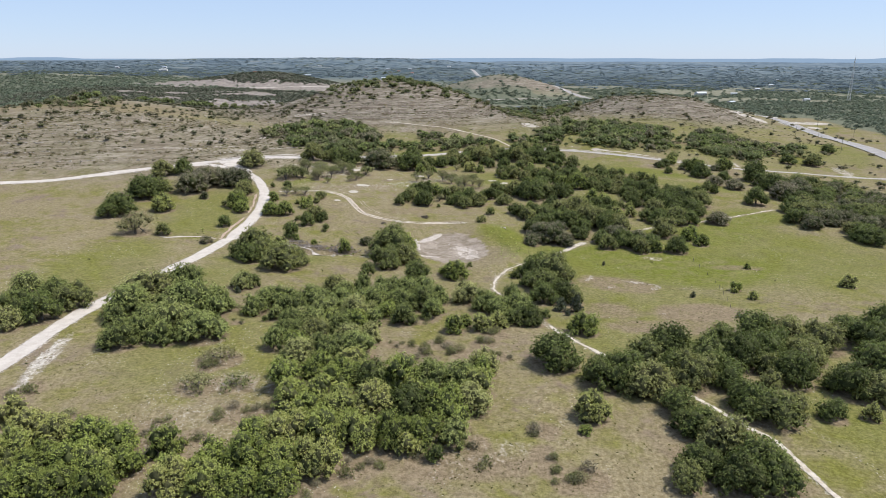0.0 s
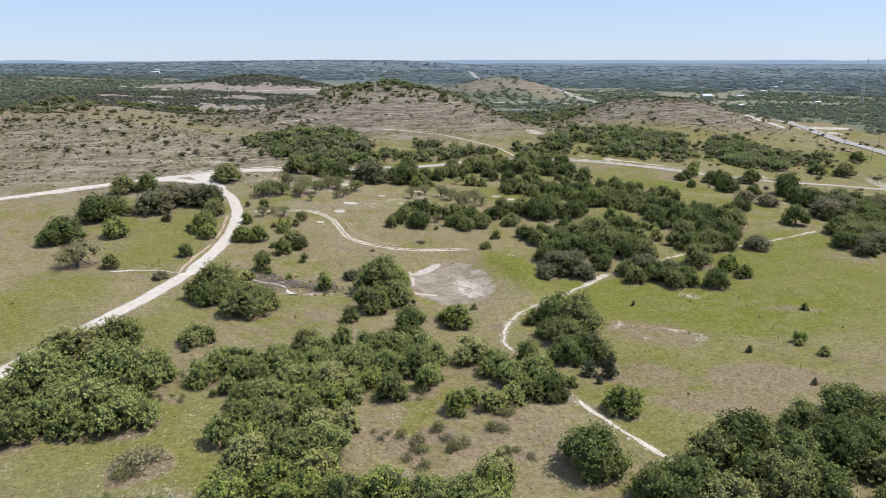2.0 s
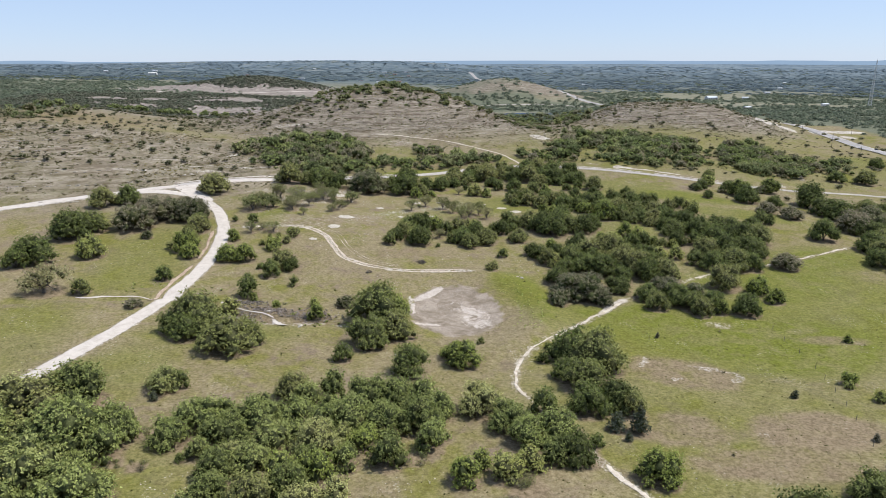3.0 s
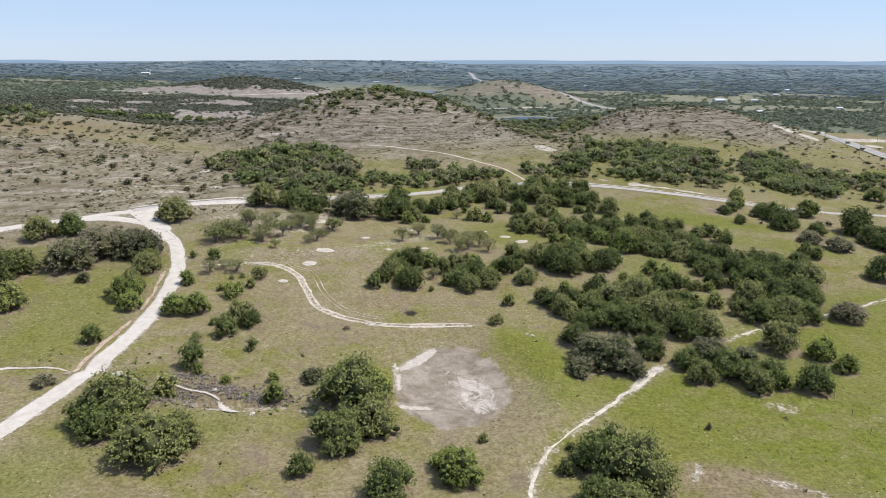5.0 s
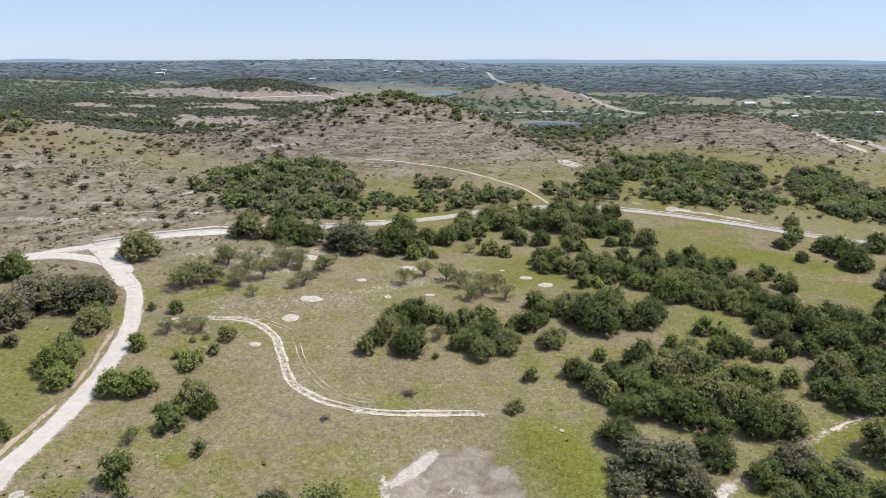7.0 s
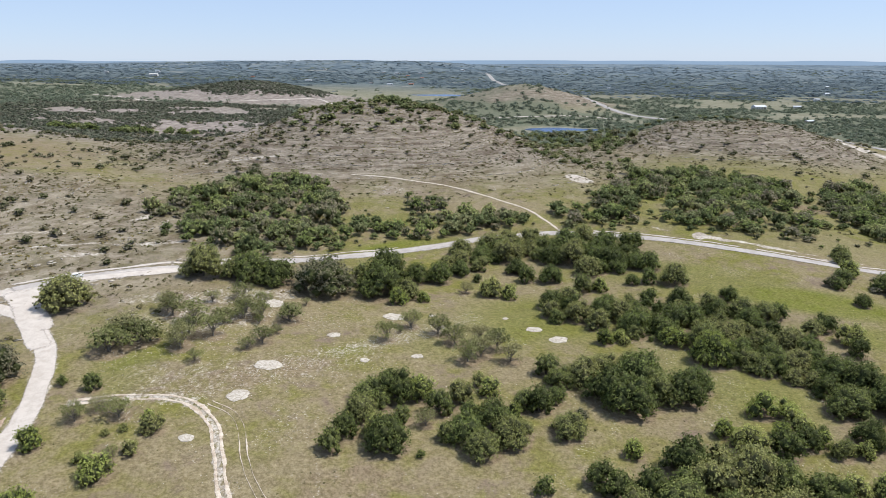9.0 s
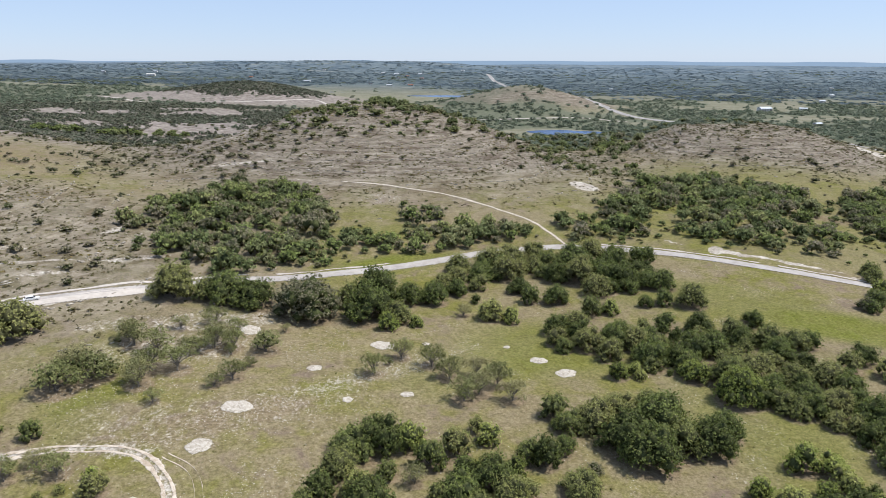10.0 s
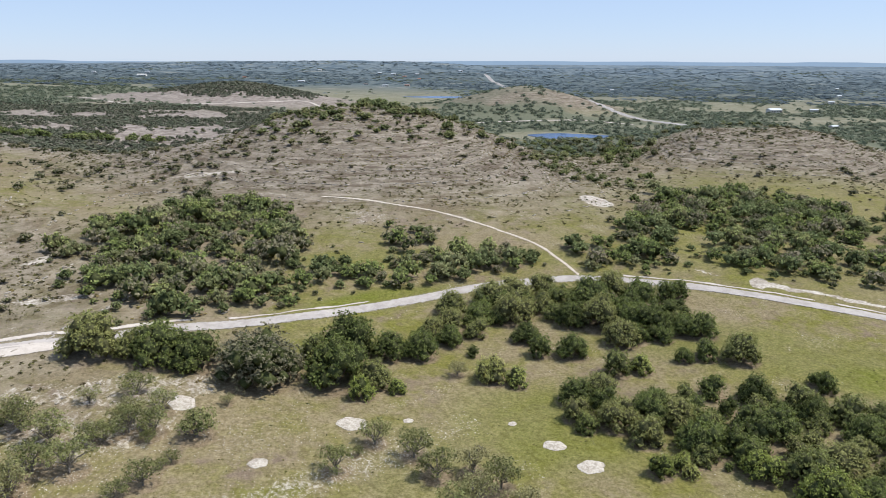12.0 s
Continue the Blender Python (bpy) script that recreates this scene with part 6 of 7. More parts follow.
    scatter_mesh("hillside_bushes", [small_tree(rng, 13, 6, 0.12) for _ in range(5)], dark, GREY_LEAF, "scattered grey-green bushes on the hills", "bushes")
    creek, dam = [], []
    for _ in range(420):
        x = rng.uniform(-112, -22)
        u = x / PACE
        y = PACE * (160.5 + 9.0 * float(smooth(-28, -56, u)) + 1.2 * math.sin(u / 5.0)) + rng.normal() * 5.5
        creek.append((x, y, rng.uniform(0.5, 1.5), rng.uniform(0.45, 0.8)))
    for _ in range(300):
        a = rng.uniform(-0.55, 0.75)
        creek_side = rng.choice([0.78, 0.9, 1.0]) + rng.normal() * 0.015
        dam.append((30.6 * creek_side * math.cos(a), 290.7 + 37 * creek_side * math.sin(a), rng.uniform(0.3, 0.75), rng.uniform(0.4, 0.7)))
    brush = []
    for cx, cy, sx, sy, n_brush in ((-72, 279, 13, 4.5, 620), (-47, 278.5, 8, 3.5, 260), (-70, 287, 9, 2.0, 160), (-60, 281.5, 6, 1.2, 120)):
        brush += [(cx + rng.normal() * sx * 0.6, cy + rng.normal() * sy * 0.6, rng.uniform(0.35, 0.9), rng.uniform(0.5, 0.9)) for _ in range(n_brush)]
    brush = [q for q in clear_of_roads(brush, 5.0) if near_line([q[0]], [q[1]], CHANNEL)[0] > 1.2 and math.hypot(q[0] + 53.5, q[1] - 272.5) > 4.5]
    scatter_mesh("creek_scrub", kit, brush, BRUSH, "grey-lilac dead brush along the dry creek", "scrub")
    creek = [q for q in creek[:110] if near_line([q[0]], [q[1]], CHANNEL)[0] > 2.5 and math.hypot(q[0] + 53.5, q[1] - 272.5) > 6]
    scatter_mesh("creek_bushes", kit, clear_of_roads(creek, 5.0), BRIGHT_LEAF, "small fresh green bushes by the dry creek", "bushes")
    scatter_mesh("dam_weeds", [puff(rng, 7, 0.8, 0.34) for _ in range(6)], dam[:170], BRIGHT_LEAF, "rows of fresh green weeds on the grassy dam", "weeds")
    m = 60000
    y = rng.uniform(95, 560, m)
    x = rng.uniform(-0.60, 0.60, m) * (y + 70)
    stony = wave(x, y, 11.0, 12) + 0.7 * wave(x, y, 37.0, 13)
    keep = np.where((rng.rand(m) < 0.8 * smooth(0.45, 1.1, stony)) & off_roads(x, y, 4.5))[0][:6500]
    v = np.array([(1, 0, 0), (-1, 0.1, 0), (0, 0.8, 0), (0.1, -0.8, 0), (0.1, 0, 0.55)], float) * 0.5
    stone = [(v * rng.uniform(0.7, 1.3, (5, 3)), np.array([(0, 2, 4), (2, 1, 4), (1, 3, 4), (3, 0, 4)])) for _ in range(6)]
    streaks = []
    for cx, cy, long, wide, turn in ((-28, 408, 34, 2.2, 38), (-14, 422, 30, 2.5, 38), (-52, 384, 40, 7, 33), (-60, 420, 34, 6, 24), (-80, 400, 20, 8, 30), (-50, 138, 18, 10, 10), (-60, 118, 16, 14, 0)):
        u, w = rng.uniform(-1, 1, 900) * long, rng.normal(size=900) * wide
        c, s = math.cos(radians(turn)), math.sin(radians(turn))
        streaks += [(cx + p * c - q * s, cy + p * s + q * c, rng.uniform(0.14, 0.38), 0.8) for p, q in zip(u, w)]
    scatter_mesh("field_stones", stone, clear_of_roads(streaks, 5.0) + [(x[i], y[i], rng.uniform(0.15, 0.42), 1.0) for i in keep], LIMESTONE, "small pale limestone pieces in thin grass", "stones")
    keep = np.where((rng.rand(m) < 0.5 - 0.4 * stony) & off_roads(x, y, 4.5) & (np.hypot(x / 17, (y - 291) / 24) > 1.0))[0][:16000]
    blade = [(np.array([(0.3, 0, 0), (-0.2, 0.25, 0), (-0.15, -0.3, 0), (0.35, 0.3, 0.55), (-0.45, 0.1, 0.6), (0.1, -0.45, 0.5)]) * rng.uniform(0.7, 1.3, (6, 3)), np.array([(0, 1, 3), (1, 2, 4), (2, 0, 5), (0, 3, 5), (1, 4, 3)])) for _ in range(6)]
    scatter_mesh("grass_tussocks", blade, [(x[i], y[i], rng.uniform(0.25, 0.65), rng.uniform(0.3, 0.55)) for i in keep], TUSSOCK, "olive and straw tussocks of the pasture", "grass")
    scatter_mesh("pasture_weeds", kit, weeds, TUSSOCK, "small weeds and seedlings in the grass", "weeds")


scrub()


def hilltop_grove():
    rng = np.random.RandomState(31)
    kit = [small_tree(rng, 16, 8, 0.085) for _ in range(5)]
    top = [(-62, 838, 20, 11, 4), (-128, 806, 24, 10, -20), (-96, 790, 20, 6, 0), (6, 820, 18, 9, -20), (-40, 806, 16, 5, 0), (20, 780, 22, 6, -40)]
    row = [(-372, 858, 26, 9, 32), (-326, 892, 22, 9, 36), (-290, 918, 18, 9, 30)]
    for leaf, label in ((FRESH_THICKET, "fresh green trees along the foot of the valley"), (THICKET_LEAF, "dark oaks along the foot of the valley")):
        scatter_mesh("valley_trees", kit, [(x, y, rng.uniform(5, 10), rng.uniform(0.8, 1.1)) for t in row for x, y in fill(t, 8.5, rng)], leaf, label, "woods")
    spots = [(x, y, rng.uniform(6, 10), rng.uniform(0.9, 1.3)) for t in top[:1] for x, y in fill(t, 6.0, rng)]
    scatter_mesh("hilltop_grove", kit, spots, THICKET_LEAF, "dense dark green oak grove on the crest", "grove")
    spots = [(x, y, rng.uniform(3, 8), rng.uniform(0.7, 1.0)) for t in top[1:] for x, y in fill(t, 8.0, rng)]
    spots += [(x, y, rng.uniform(3, 7), rng.uniform(0.7, 1.0)) for t in ((225, 905, 60, 14, -8), (100, 960, 60, 30, 20), (80, 700, 20, 40, 15), (60, 760, 20, 40, -10), (110, 880, 40, 26, 0)) for x, y in fill(t, 10.0, rng)]
    x, y = rng.uniform(-170, 60, 800), rng.uniform(700, 860, 800)
    odds = 0.5 * smooth(0.35, 0.9, (slope_near(x / PACE, y / PACE) - 15) / 18) * (0.6 + 0.6 * wave(x, y, 14.0, 2))
    spots += [(p, q, rng.uniform(2.0, 6.5), rng.uniform(0.6, 0.95)) for p, q, o in zip(x, y, odds) if rng.rand() < o]
    x, y = rng.uniform(-190, 40, 700), rng.uniform(660, 850, 700)
    odds = 0.62 * smooth(1.15, 0.5, np.hypot((x + 60) / 110.0, (y - 800) / 75.0)) * (0.6 + 0.6 * wave(x, y, 17.0, 6))
    spots += [(p, q, rng.choice([3.0, 4.5, 6.5, 9.0]) * rng.uniform(0.85, 1.1), rng.uniform(0.65, 1.0)) for p, q, o in zip(x, y, odds) if rng.rand() < o]
    scatter_mesh("hill_bushes", kit, spots[::2], THICKET_LEAF, "dark bushes scattered round the hilltop", "bushes")
    scatter_mesh("hill_bushes", kit, spots[1::2], PALE_LEAF, "pale olive bushes scattered round the hilltop", "bushes")


hilltop_grove()


def far_woods():
    rng = np.random.RandomState(77)
    cedar = [puff(rng, 8, 1.0, 0.34) for _ in range(10)]
    crown = [puff(rng, 16, 1.0, 0.24) for _ in range(10)]
    low = [puff(rng, 6, 1.0, 0.40) for _ in range(8)]
    near, valley, far = [], [], []
    # the cedar brake in the valley behind the western hill, and the wooded knoll
    m = 52000
    x, y = rng.uniform(-660, -120, m), rng.uniform(790, 1620, m)
    knoll = np.exp(-0.5 * (((x + 380) / 96.0) ** 2 + ((y - 1492) / 80.0) ** 2)) * (0.75 + 0.4 * wave(x, y, 31.0, 4))
    brake = smooth(-0.15, 0.55, wave(x, y, 34.0, 5) + 0.6 * wave(x, y, 11.0, 2) + 0.52) * (y < 1262) * (x < -150 - (y - 800) * 0.1)
    keep = np.where((rng.rand(m) < np.maximum(0.8 * smooth(0.2, 0.5, knoll), brake * 0.85)) & (near_line(x, y, KNOLL_ROAD) > 14))[0][:17000]
    valley = [(x[i], y[i], rng.uniform(4, 7.5) if y[i] > 1300 else rng.uniform(2.4, 6.0), rng.uniform(0.7, 1.0)) for i in keep]
    n = 0
    while len(near) < 10500 and n < 60:
        n += 1
        d = rng.uniform(700, 2000, 2500) ** 1.0
        a = rng.uniform(-0.68, 0.68, 2500)
        x, y = d * np.sin(a), d * np.cos(a)
        keep = rng.rand(2500) < far_wood(x, y)
        near += [(p, q, rng.uniform(4, 10.5), rng.uniform(0.55, 0.9)) for p, q in zip(x[keep], y[keep])]
    n = 0
    while len(far) < 17000 and n < 90:
        n += 1
        d = 1850 + 2300 * rng.rand(2500) ** 1.5
        a = rng.uniform(-0.66, 0.66, 2500)
        x, y = d * np.sin(a), d * np.cos(a)
        keep = rng.rand(2500) < far_wood(x, y)
        far += [(p, q, rng.choice([7, 10, 14, 19]) * rng.uniform(0.85, 1.15), rng.uniform(0.22, 0.36)) for p, q in zip(x[keep], y[keep])]
    scatter_mesh("cedar_brake", cedar, valley, CEDAR_LEAF, "dark cedar brake in the valley and on the knoll", "woods")
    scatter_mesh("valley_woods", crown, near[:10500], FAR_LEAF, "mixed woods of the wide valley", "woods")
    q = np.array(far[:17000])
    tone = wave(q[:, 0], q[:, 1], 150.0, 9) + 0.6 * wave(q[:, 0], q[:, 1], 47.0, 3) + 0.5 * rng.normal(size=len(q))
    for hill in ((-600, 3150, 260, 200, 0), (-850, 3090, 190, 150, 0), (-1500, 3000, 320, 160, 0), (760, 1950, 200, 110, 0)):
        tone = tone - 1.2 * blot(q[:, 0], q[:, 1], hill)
    for lo, hi, leaf, label in ((-9, -0.45, DARK_WOOD, "dark cedar woods on the far plain"), (-0.45, 0.75, DISTANT_LEAF, "haze-tinted blue-green woodland out to the skyline"), (0.75, 9, FAR_LEAF, "lighter green trees of the far plain")):
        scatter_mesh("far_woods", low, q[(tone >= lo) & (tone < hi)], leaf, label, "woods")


far_woods()


def limestone_ledges():
    """Broken slabs of limestone that crop out along the contours of the hills."""
    rng = np.random.RandomState(14)
    chunks, tries = [], 0
    cube_v = np.array([(a, b, c) for a in (-0.5, 0.5) for b in (-0.5, 0.5) for c in (-0.5, 0.5)])
    cube_f = np.array([(0, 1, 3), (0, 3, 2), (4, 6, 7), (4, 7, 5), (0, 4, 5), (0, 5, 1), (2, 3, 7), (2, 7, 6), (1, 5, 7), (1, 7, 3), (0, 2, 6), (0, 6, 4)])
    while len(chunks) < 2200 and tries < 40:
        tries += 1
        x, y = rng.uniform(-330, 270, 6000), rng.uniform(390, 905, 6000)
        k = rock(x / PACE, y / PACE)
        u = (slope_near(x / PACE, y / PACE) + 0.5 * wave(x / PACE, y / PACE, 23.0, 2)) / 2.1
        f = u - np.floor(u)
        ok = (np.abs(f - 0.78) < 0.035) & (rng.rand(6000) < k * (0.5 + 0.5 * wave(x, y, 30.0, 3)) * np.where((x < -110) & (y < 640), 0.7, 1.0))
        x, y = x[ok], y[ok]
        turn = np.arctan2(slope_near(x / PACE, y / PACE + 1) - slope_near(x / PACE, y / PACE - 1), slope_near(x / PACE + 1, y / PACE) - slope_near(x / PACE - 1, y / PACE)) + math.pi / 2
        for p, q, z, a in zip(x, y, height(x, y), turn):
            v = cube_v * np.array([rng.uniform(0.5, 2.4), rng.uniform(0.4, 0.9), rng.uniform(0.2, 0.42)]) * rng.uniform(0.75, 1.2, (8, 3))
            c, s = math.cos(a), math.sin(a)
            w = np.c_[v[:, 0] * c - v[:, 1] * s + p, v[:, 0] * s + v[:, 1] * c + q, v[:, 2] + z + 0.1]
            chunks.append((w, cube_f))
    v, f = join(chunks)
    tagged(new("limestone_ledges", tri_mesh("limestone_ledges", v, f, LEDGE)), "broken pale limestone ledges along the hill contours", "rock ledges", kind="stuff")


limestone_ledges()


# ---- things people put here ----
def tube(bm, a, b, r, sides=8, r2=None):
    a, b = Vector(a), Vector(b)
    m = Matrix.Translation((a + b) / 2) @ (b - a).to_track_quat("Z", "Y").to_matrix().to_4x4()
    bmesh.ops.create_cone(bm, cap_ends=True, segments=sides, radius1=r, radius2=r if r2 is None else r2, depth=(b - a).length, matrix=m)


def car(x, y, turn, paint, label):
    """A parked estate car: body, glasshouse, windows, wheels, lamps."""
    root = tagged(thing("car", x, y, turn), label, "car")
    bm = bmesh.new()
    box(bm, 0, 0, 0.62, 4.6, 1.82, 0.62, 0.16)
    box(bm, 1.55, 0, 0.86, 1.5, 1.70, 0.22, 0.08)
    body = part("body", bm, paint, root)
    bm = bmesh.new()
    vs = box(bm, -0.35, 0, 1.22, 2.7, 1.62, 0.62, 0.0)
    for v in vs:
        if v.co.z > 1.3:
            v.co.x = -0.45 + (v.co.x + 0.35) * 0.72
            v.co.y *= 0.84
    bmesh.ops.bevel(bm, geom=list(bm.edges), offset=0.07, segments=2, affect="EDGES")
    part("cabin", bm, paint, root)
    for sy in (-1, 1):
        bm = bmesh.new()
        box(bm, -0.38, sy * 0.775, 1.22, 2.0, 0.06, 0.36, 0.02)
        part("side_window", bm, GLASS_DARK, root, "dark side window")
        for sx in (-1.4, 1.42):
            bm = bmesh.new()
            tube(bm, (sx, sy * 0.72, 0.34), (sx, sy * 0.93, 0.34), 0.34, 16)
            wheel = part("wheel", bm, RUBBER, root)
            bm = bmesh.new()
            tube(bm, (sx, sy * 0.925, 0.34), (sx, sy * 0.945, 0.34), 0.19, 12)
            part("rim", bm, STEEL, wheel, "grey wheel rim")
        bm = bmesh.new()
        box(bm, 2.28, sy * 0.62, 0.74, 0.08, 0.36, 0.16, 0.03)
        part("headlight", bm, PALE_ROOF, root)
        bm = bmesh.new()
        box(bm, -2.28, sy * 0.66, 0.78, 0.08, 0.28, 0.22, 0.03)
        part("tail_light", bm, RED_ROOF, root)
    for sx, w in ((0.92, 0.05), (-1.62, 0.05)):
        bm = bmesh.new()
        vs = box(bm, sx, 0, 1.23, w, 1.36, 0.42)
        for v in vs:
            v.co.x += (-0.22 if sx > 0 else 0.16) * (1 if v.co.z > 1.2 else -1)
        part("windscreen", bm, GLASS_DARK, root)
    return root


car(-131, 440.5, 33, CAR_WHITE, "white car parked at the road junction")
car(392, 706, 263, CAR_DARK, "dark car on the grey highway")


def utility_pole(x, y, turn):
    root = tagged(thing("utility_pole", x, y, turn), "tall weathered wooden utility pole by the highway", "pole", "highway poles")
    bm = bmesh.new()
    tube(bm, (0, 0, -0.5), (0, 0, 11.5), 0.19, 8, 0.13)
    part("pole", bm, POST, root)
    bm = bmesh.new()
    box(bm, 0, 0, 10.7, 2.5, 0.14, 0.16, 0.02)
    part("crossarm", bm, POST, root)
    for sx in (-1.1, -0.4, 0.4, 1.1):
        bm = bmesh.new()
        tube(bm, (sx, 0, 10.78), (sx, 0, 11.02), 0.07, 6, 0.05)
        part("insulator", bm, STEEL, root)
    return root


first_pole = utility_pole(340, 600, 80)
for px, py in ((346, 652), (357, 718), (364, 790), (362, 866), (352, 950), (418, 720), (421, 800)):
    copy_thing(first_pole, pose(px, py, float(height(px, py)), 0, 0, 82))


def lattice_mast(x, y, tall):
    root = tagged(thing("lattice_mast", x, y), "tall thin grey lattice radio mast in the woods", "mast")
    base, top = 3.4, 0.6
    corners = [(math.cos(radians(a)), math.sin(radians(a))) for a in (30, 150, 270)]
    n = 16
    for cx, cy in corners:
        bm = bmesh.new()
        tube(bm, (cx * base, cy * base, -1), (cx * top, cy * top, tall), 0.38, 6, 0.22)
        part("leg", bm, WHITE_WALL, root)
    bm = bmesh.new()
    for i in range(n):
        for k in range(3):
            z0, z1 = tall * i / n, tall * (i + 1) / n
            r0, r1 = base + (top - base) * i / n, base + (top - base) * (i + 1) / n
            (ax, ay), (bx, by) = corners[k], corners[(k + 1) % 3]
            tube(bm, (ax * r0, ay * r0, z0), (bx * r1, by * r1, z1), 0.14, 4)
            tube(bm, (bx * r0, by * r0, z0), (ax * r1, ay * r1, z1), 0.14, 4)
            tube(bm, (ax * r0, ay * r0, z0), (bx * r0, by * r0, z0), 0.12, 4)
    part("bracing", bm, WHITE_WALL, root)
    bm = bmesh.new()
    tube(bm, (0, 0, tall - 0.5), (0, 0, tall + 5), 0.12, 6)
    part("antenna", bm, STEEL, root)
    return root


lattice_mast(705, 1250, 76)


def building(name, x, y, turn, long, wide, tall, wall, roof, label, windows=3):
    """A plain gabled house or barn with door and windows."""
    size = 0.42 if y > 2200 else 0.62
    long, wide, tall = size * long, size * wide, size * tall
    root = tagged(thing(name, x, y, turn, float(height(x, y)) - 0.3), label, name.replace("_", " "))
    bm = bmesh.new()
    box(bm, 0, 0, tall / 2, long, wide, tall)
    part("wall", bm, wall, root)
    bm = bmesh.new()
    h = wide * 0.22
    for sy in (-1, 1):
        vs = [bm.verts.new(v) for v in ((-long / 2 - 0.5, sy * (wide / 2 + 0.5), tall), (long / 2 + 0.5, sy * (wide / 2 + 0.5), tall), (long / 2 + 0.5, 0, tall + h), (-long / 2 - 0.5, 0, tall + h))]
        up = [bm.verts.new(v.co + Vector((0, 0, 0.25))) for v in vs]
        bm.faces.new(vs)
        bm.faces.new(up[::-1])
        for i in range(4):
            bm.faces.new((vs[i], up[i], up[(i + 1) % 4], vs[(i + 1) % 4]))
    for sx in (-1, 1):
        bm.faces.new([bm.verts.new(v) for v in ((sx * long / 2, -wide / 2, tall), (sx * long / 2, wide / 2, tall), (sx * long / 2, 0, tall + h))])
    bmesh.ops.recalc_face_normals(bm, faces=list(bm.faces))
    part("roof", bm, roof, root)
    for i in range(windows):
        bm = bmesh.new()
        box(bm, (i - (windows - 1) / 2) * long / (windows + 0.5), -wide / 2 - 0.03, tall * 0.58, long / (windows * 2.6), 0.12, tall * 0.36)
        part("window", bm, GLASS_DARK, root)
    bm = bmesh.new()
    box(bm, long * 0.42, -wide / 2 - 0.03, tall * 0.38, min(2.4, long * 0.12), 0.14, tall * 0.74)
    part("door", bm, POST, root)
    return root


building("barn", 516, 1462, 12, 34, 20, 8, WHITE_WALL, PALE_ROOF, "barn with a pale blue metal roof among trees", 4)
building("shed", 470, 1180, 30, 20, 10, 4, TAN_WALL, PALE_ROOF, "long low shed near the highway")
building("house", 640, 1270, 10, 18, 10, 4.5, WHITE_WALL, PALE_ROOF, "small white house below the radio mast")
building("house", 600, 1500, -20, 20, 12, 5, WHITE_WALL, PALE_ROOF, "pale-roofed ranch house in the woods")
building("warehouse", -1090, 2640, 5, 70, 30, 13, WHITE_WALL, WHITE_WALL, "long white building on the far rise", 5)
building("house", -1190, 2900, 0, 40, 22, 12, WHITE_WALL, PALE_ROOF, "white house on the skyline ridge")
building("house", -1340, 2800, 0, 34, 20, 11, WHITE_WALL, PALE_ROOF, "white house on the far plateau")
building("house", -760, 2700, 8, 30, 18, 9, TAN_WALL, RED_ROOF, "red-roofed house on the far hill")
building("house", -230, 2330, 8, 40, 18, 8, WHITE_WALL, PALE_ROOF, "low pale ranch building by the far meadow")
building("house", -170, 2380, -8, 34, 18, 8, TAN_WALL, RED_ROOF, "rust-roofed ranch building by the far meadow")
building("house", -300, 2420, 15, 30, 16, 8, WHITE_WALL, DARK_ROOF, "white farmhouse beyond the far meadow")
building("house", -520, 2520, 0, 50, 22, 8, WHITE_WALL, PALE_ROOF, "long white farm building below the far ridge")
building("house", 900, 2000, 15, 20, 12, 5, WHITE_WALL, PALE_ROOF, "white-roofed house in the far woods")
building("house", 760, 1760, -10, 18, 11, 5, WHITE_WALL, PALE_ROOF, "pale house in a clearing of the woods")
building("house", 1100, 2400, 5, 24, 14, 6, TAN_WALL, PALE_ROOF, "tan house far off in the woodland")
building("house", 420, 2300, 5, 22, 14, 6, WHITE_WALL, PALE_ROOF, "white house far off beside the highway")
building("house", -289, 3132, -3, 44, 24, 9, WHITE_WALL, PALE_ROOF, "small pale-roofed white house of the far settlement")
building("house", -231, 2985, -13, 30, 18, 8, TAN_WALL, RED_ROOF, "small rust-roofed tan house of the far settlement")
building("house", -189, 3080, -9, 36, 20, 9, WHITE_WALL, PALE_ROOF, "small pale-roofed white house of the far settlement")
building("house", -256, 2890, -5, 26, 16, 7, WHITE_WALL, DARK_ROOF, "small dark-roofed white house of the far settlement")
building("house", -359, 3253, 9, 40, 22, 9, TAN_WALL, PALE_ROOF, "small pale-roofed tan house of the far settlement")
building("house", -167, 2877, -11, 28, 18, 8, WHITE_WALL, RED_ROOF, "small rust-roofed white house of the far settlement")
building("house", -21, 3575, -10, 40, 24, 9, WHITE_WALL, PALE_ROOF, "small pale-roofed white house of the far settlement")
building("house", -643, 3401, -13, 34, 20, 8, WHITE_WALL, PALE_ROOF, "small pale-roofed white house of the far settlement")


def fence_post(x, y):
    ob = thing("fence_post", x, y)
    bm = bmesh.new()
    tube(bm, (0, 0, -0.3), (0.02, 0.01, 1.45), 0.075, 6, 0.06)
    part("post", bm, POST, ob)
    bm = bmesh.new()
    tube(bm, (0.012, 0.008, 1.4), (0.012, 0.008, 1.50), 0.08, 6, 0.03)
    part("cap", bm, POST, ob)
    return tagged(ob, "weathered wooden fence post in the grass", "fence post", "field fence posts")


post = fence_post(106, 300)
for px, py in spline([(106, 296), (104, 270), (103, 249), (96, 217), (90, 196)], 7.5)[1:]:
    copy_thing(post, pose(px, py, float(height(px, py)), 0, 0, px * 37 % 360))


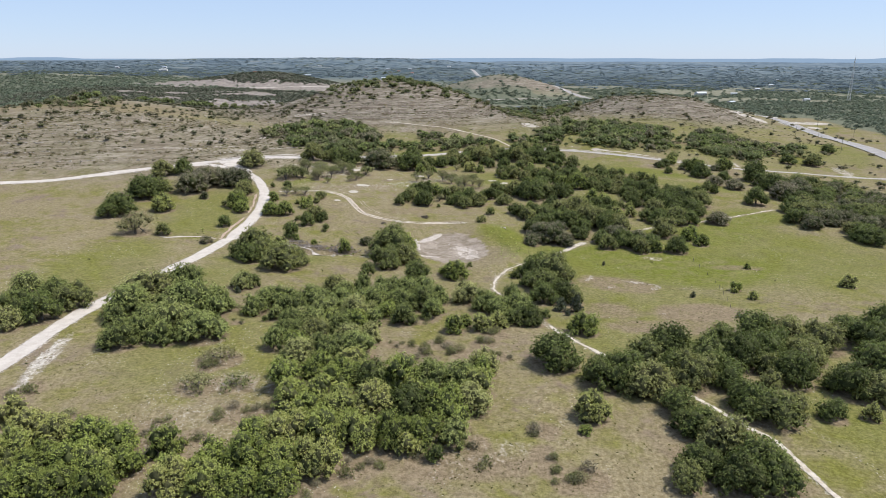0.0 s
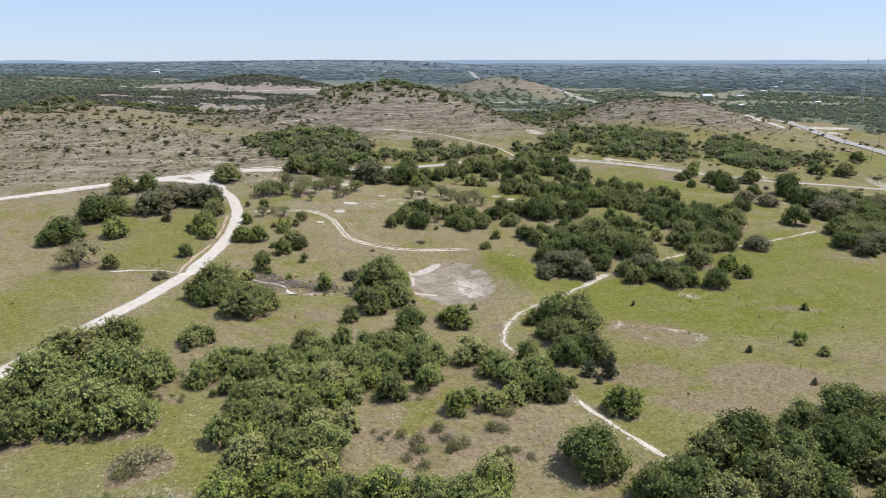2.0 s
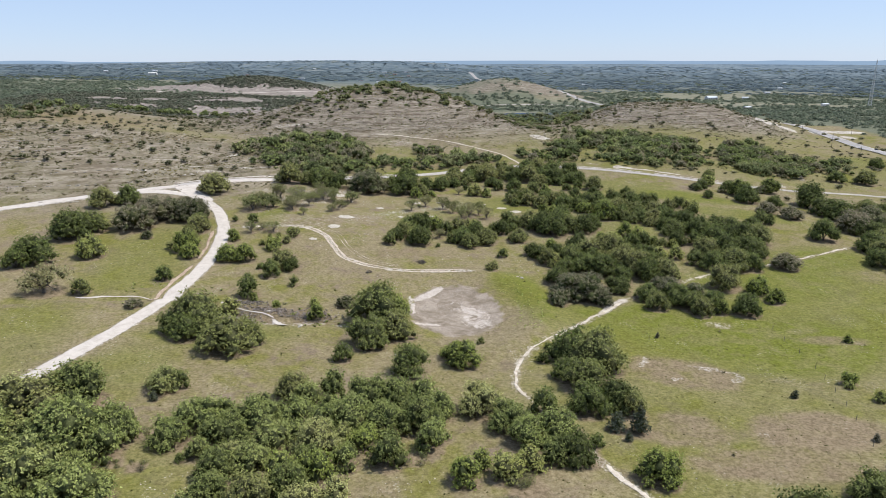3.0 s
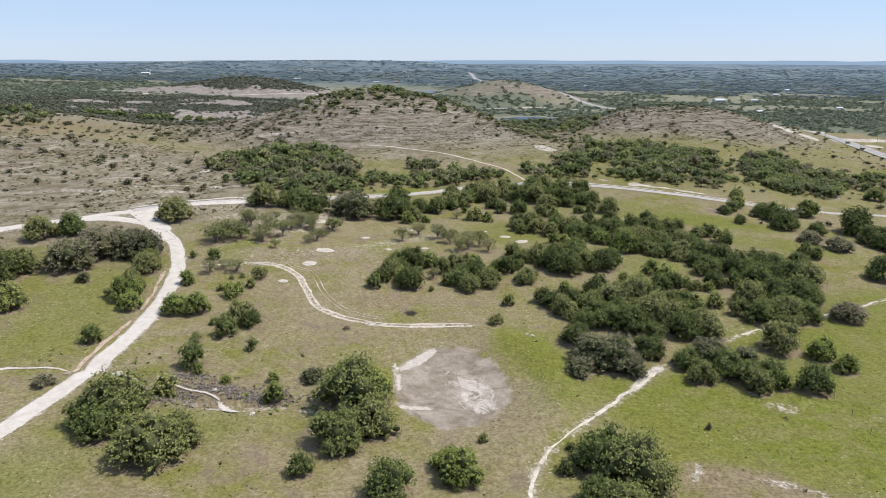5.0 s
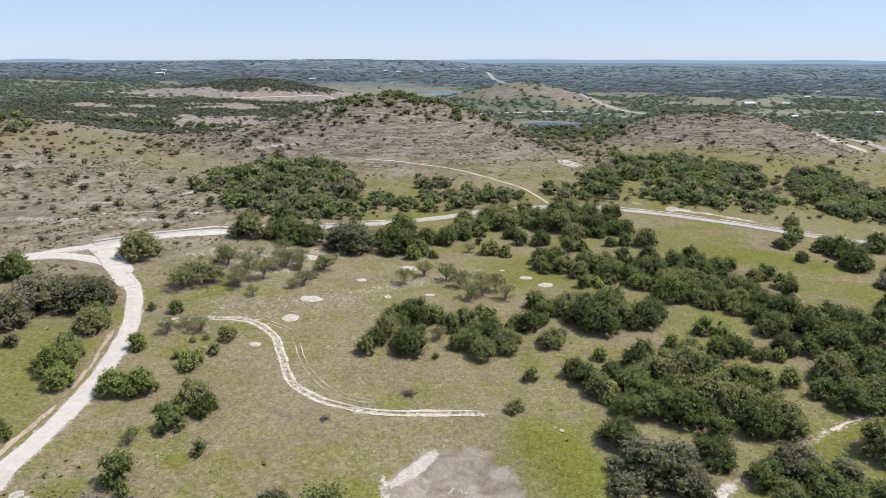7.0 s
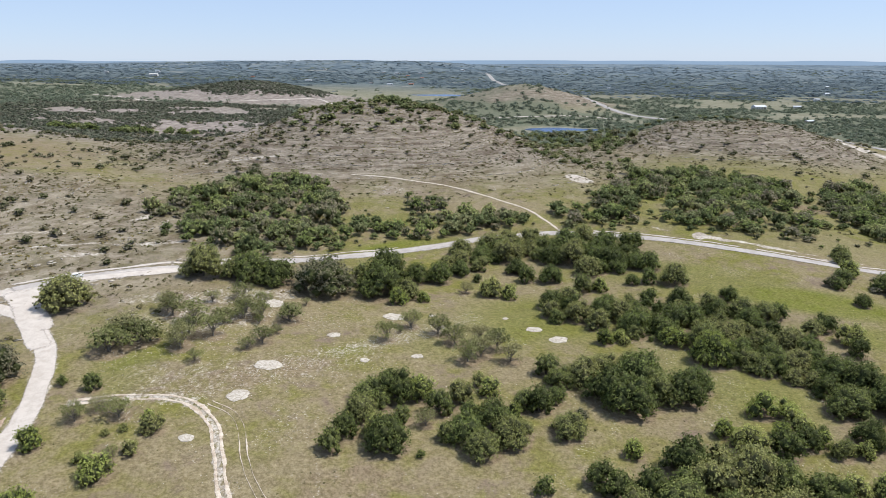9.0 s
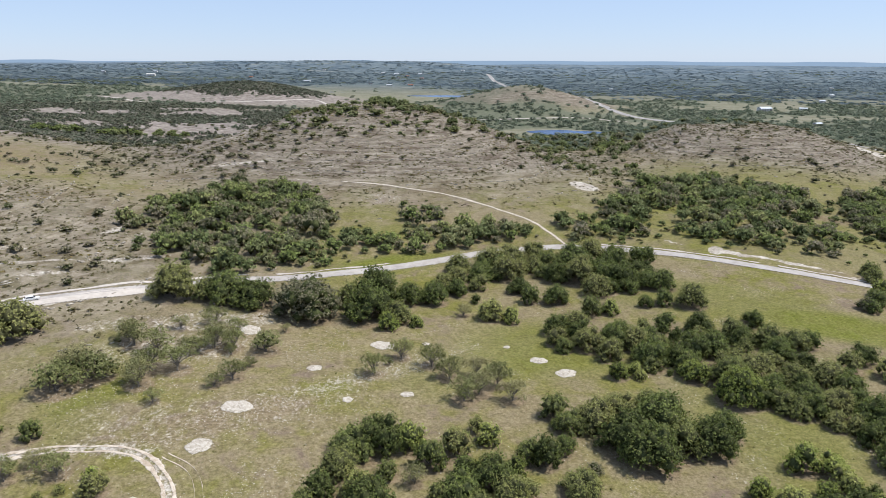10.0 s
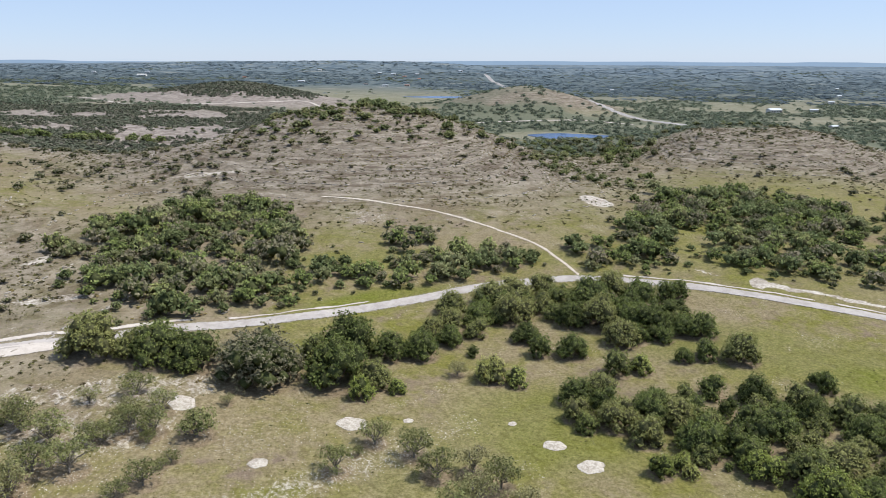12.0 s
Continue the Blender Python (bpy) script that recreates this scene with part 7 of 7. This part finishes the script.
def boulder(x, y, w, label, seed):
    bm = bmesh.new()
    bmesh.ops.create_icosphere(bm, subdivisions=3, radius=0.5)
    for v in bm.verts:
        k = 1 + 0.35 * noise.noise(v.co * 2.2 + Vector((seed, 0, 0))) + 0.12 * noise.noise(v.co * 6 + Vector((0, seed, 0)))
        v.co = Vector((v.co.x * k * w, v.co.y * k * w * 0.75, v.co.z * k * w * 0.5))
    me = bpy.data.meshes.new("boulder")
    bm.to_mesh(me)
    bm.free()
    me.materials.append(LIMESTONE)
    ob = new("boulder", me)
    ob.matrix_basis = pose(x, y, float(height(x, y)) + w * 0.10, 0, 0, seed * 40)
    return tagged(ob, label, "boulder", "pale boulders")


boulder(-89, 288, 3.0, "pale limestone boulder beside the dry creek", 1)
boulder(-86.5, 286.8, 1.8, "small pale boulder beside the dry creek", 2)
boulder(27, 321, 1.6, "pale boulder beside a cedar seedling", 3)
boulder(25.6, 322.2, 0.9, "small grey stone at the grassy dam", 4)
boulder(-60, 280.5, 1.5, "pale stone in the dry creek bed", 5)
boulder(-47.5, 270, 1.6, "flat pale stone in the dry creek bed", 6)


def brush_pile(x, y, w, seed):
    """A heap of cut branches."""
    rng = np.random.RandomState(seed)
    chunks = []
    for _ in range(46):
        a, e = rng.uniform(0, 6.283), rng.uniform(0.05, 0.7)
        c = np.array([rng.normal() * 0.22, rng.normal() * 0.22, abs(rng.normal()) * 0.12 + 0.05]) * w
        d = np.array([math.cos(a) * math.cos(e), math.sin(a) * math.cos(e), math.sin(e)]) * w * rng.uniform(0.2, 0.42)
        chunks.append(limb([c - d, c + rng.normal(size=3) * 0.03 * w, c + d], [0.03 * w, 0.022 * w, 0.008 * w], 4))
    v, f = join(chunks)
    ob = new("brush_pile", tri_mesh("brush_pile", v, f, BARK))
    ob.matrix_basis = pose(x, y, float(height(x, y)), 0, 0, 0)
    return tagged(ob, "heap of cut grey-brown branches on the grass", "brush pile", "brush piles")


for i, (px, py, w) in enumerate(((-12, 335, 3.4), (-32, 321, 2.4), (10, 428, 2.2), (-23, 228, 4.2), (-20, 372, 2.0))):
    brush_pile(px, py, w, i + 3)
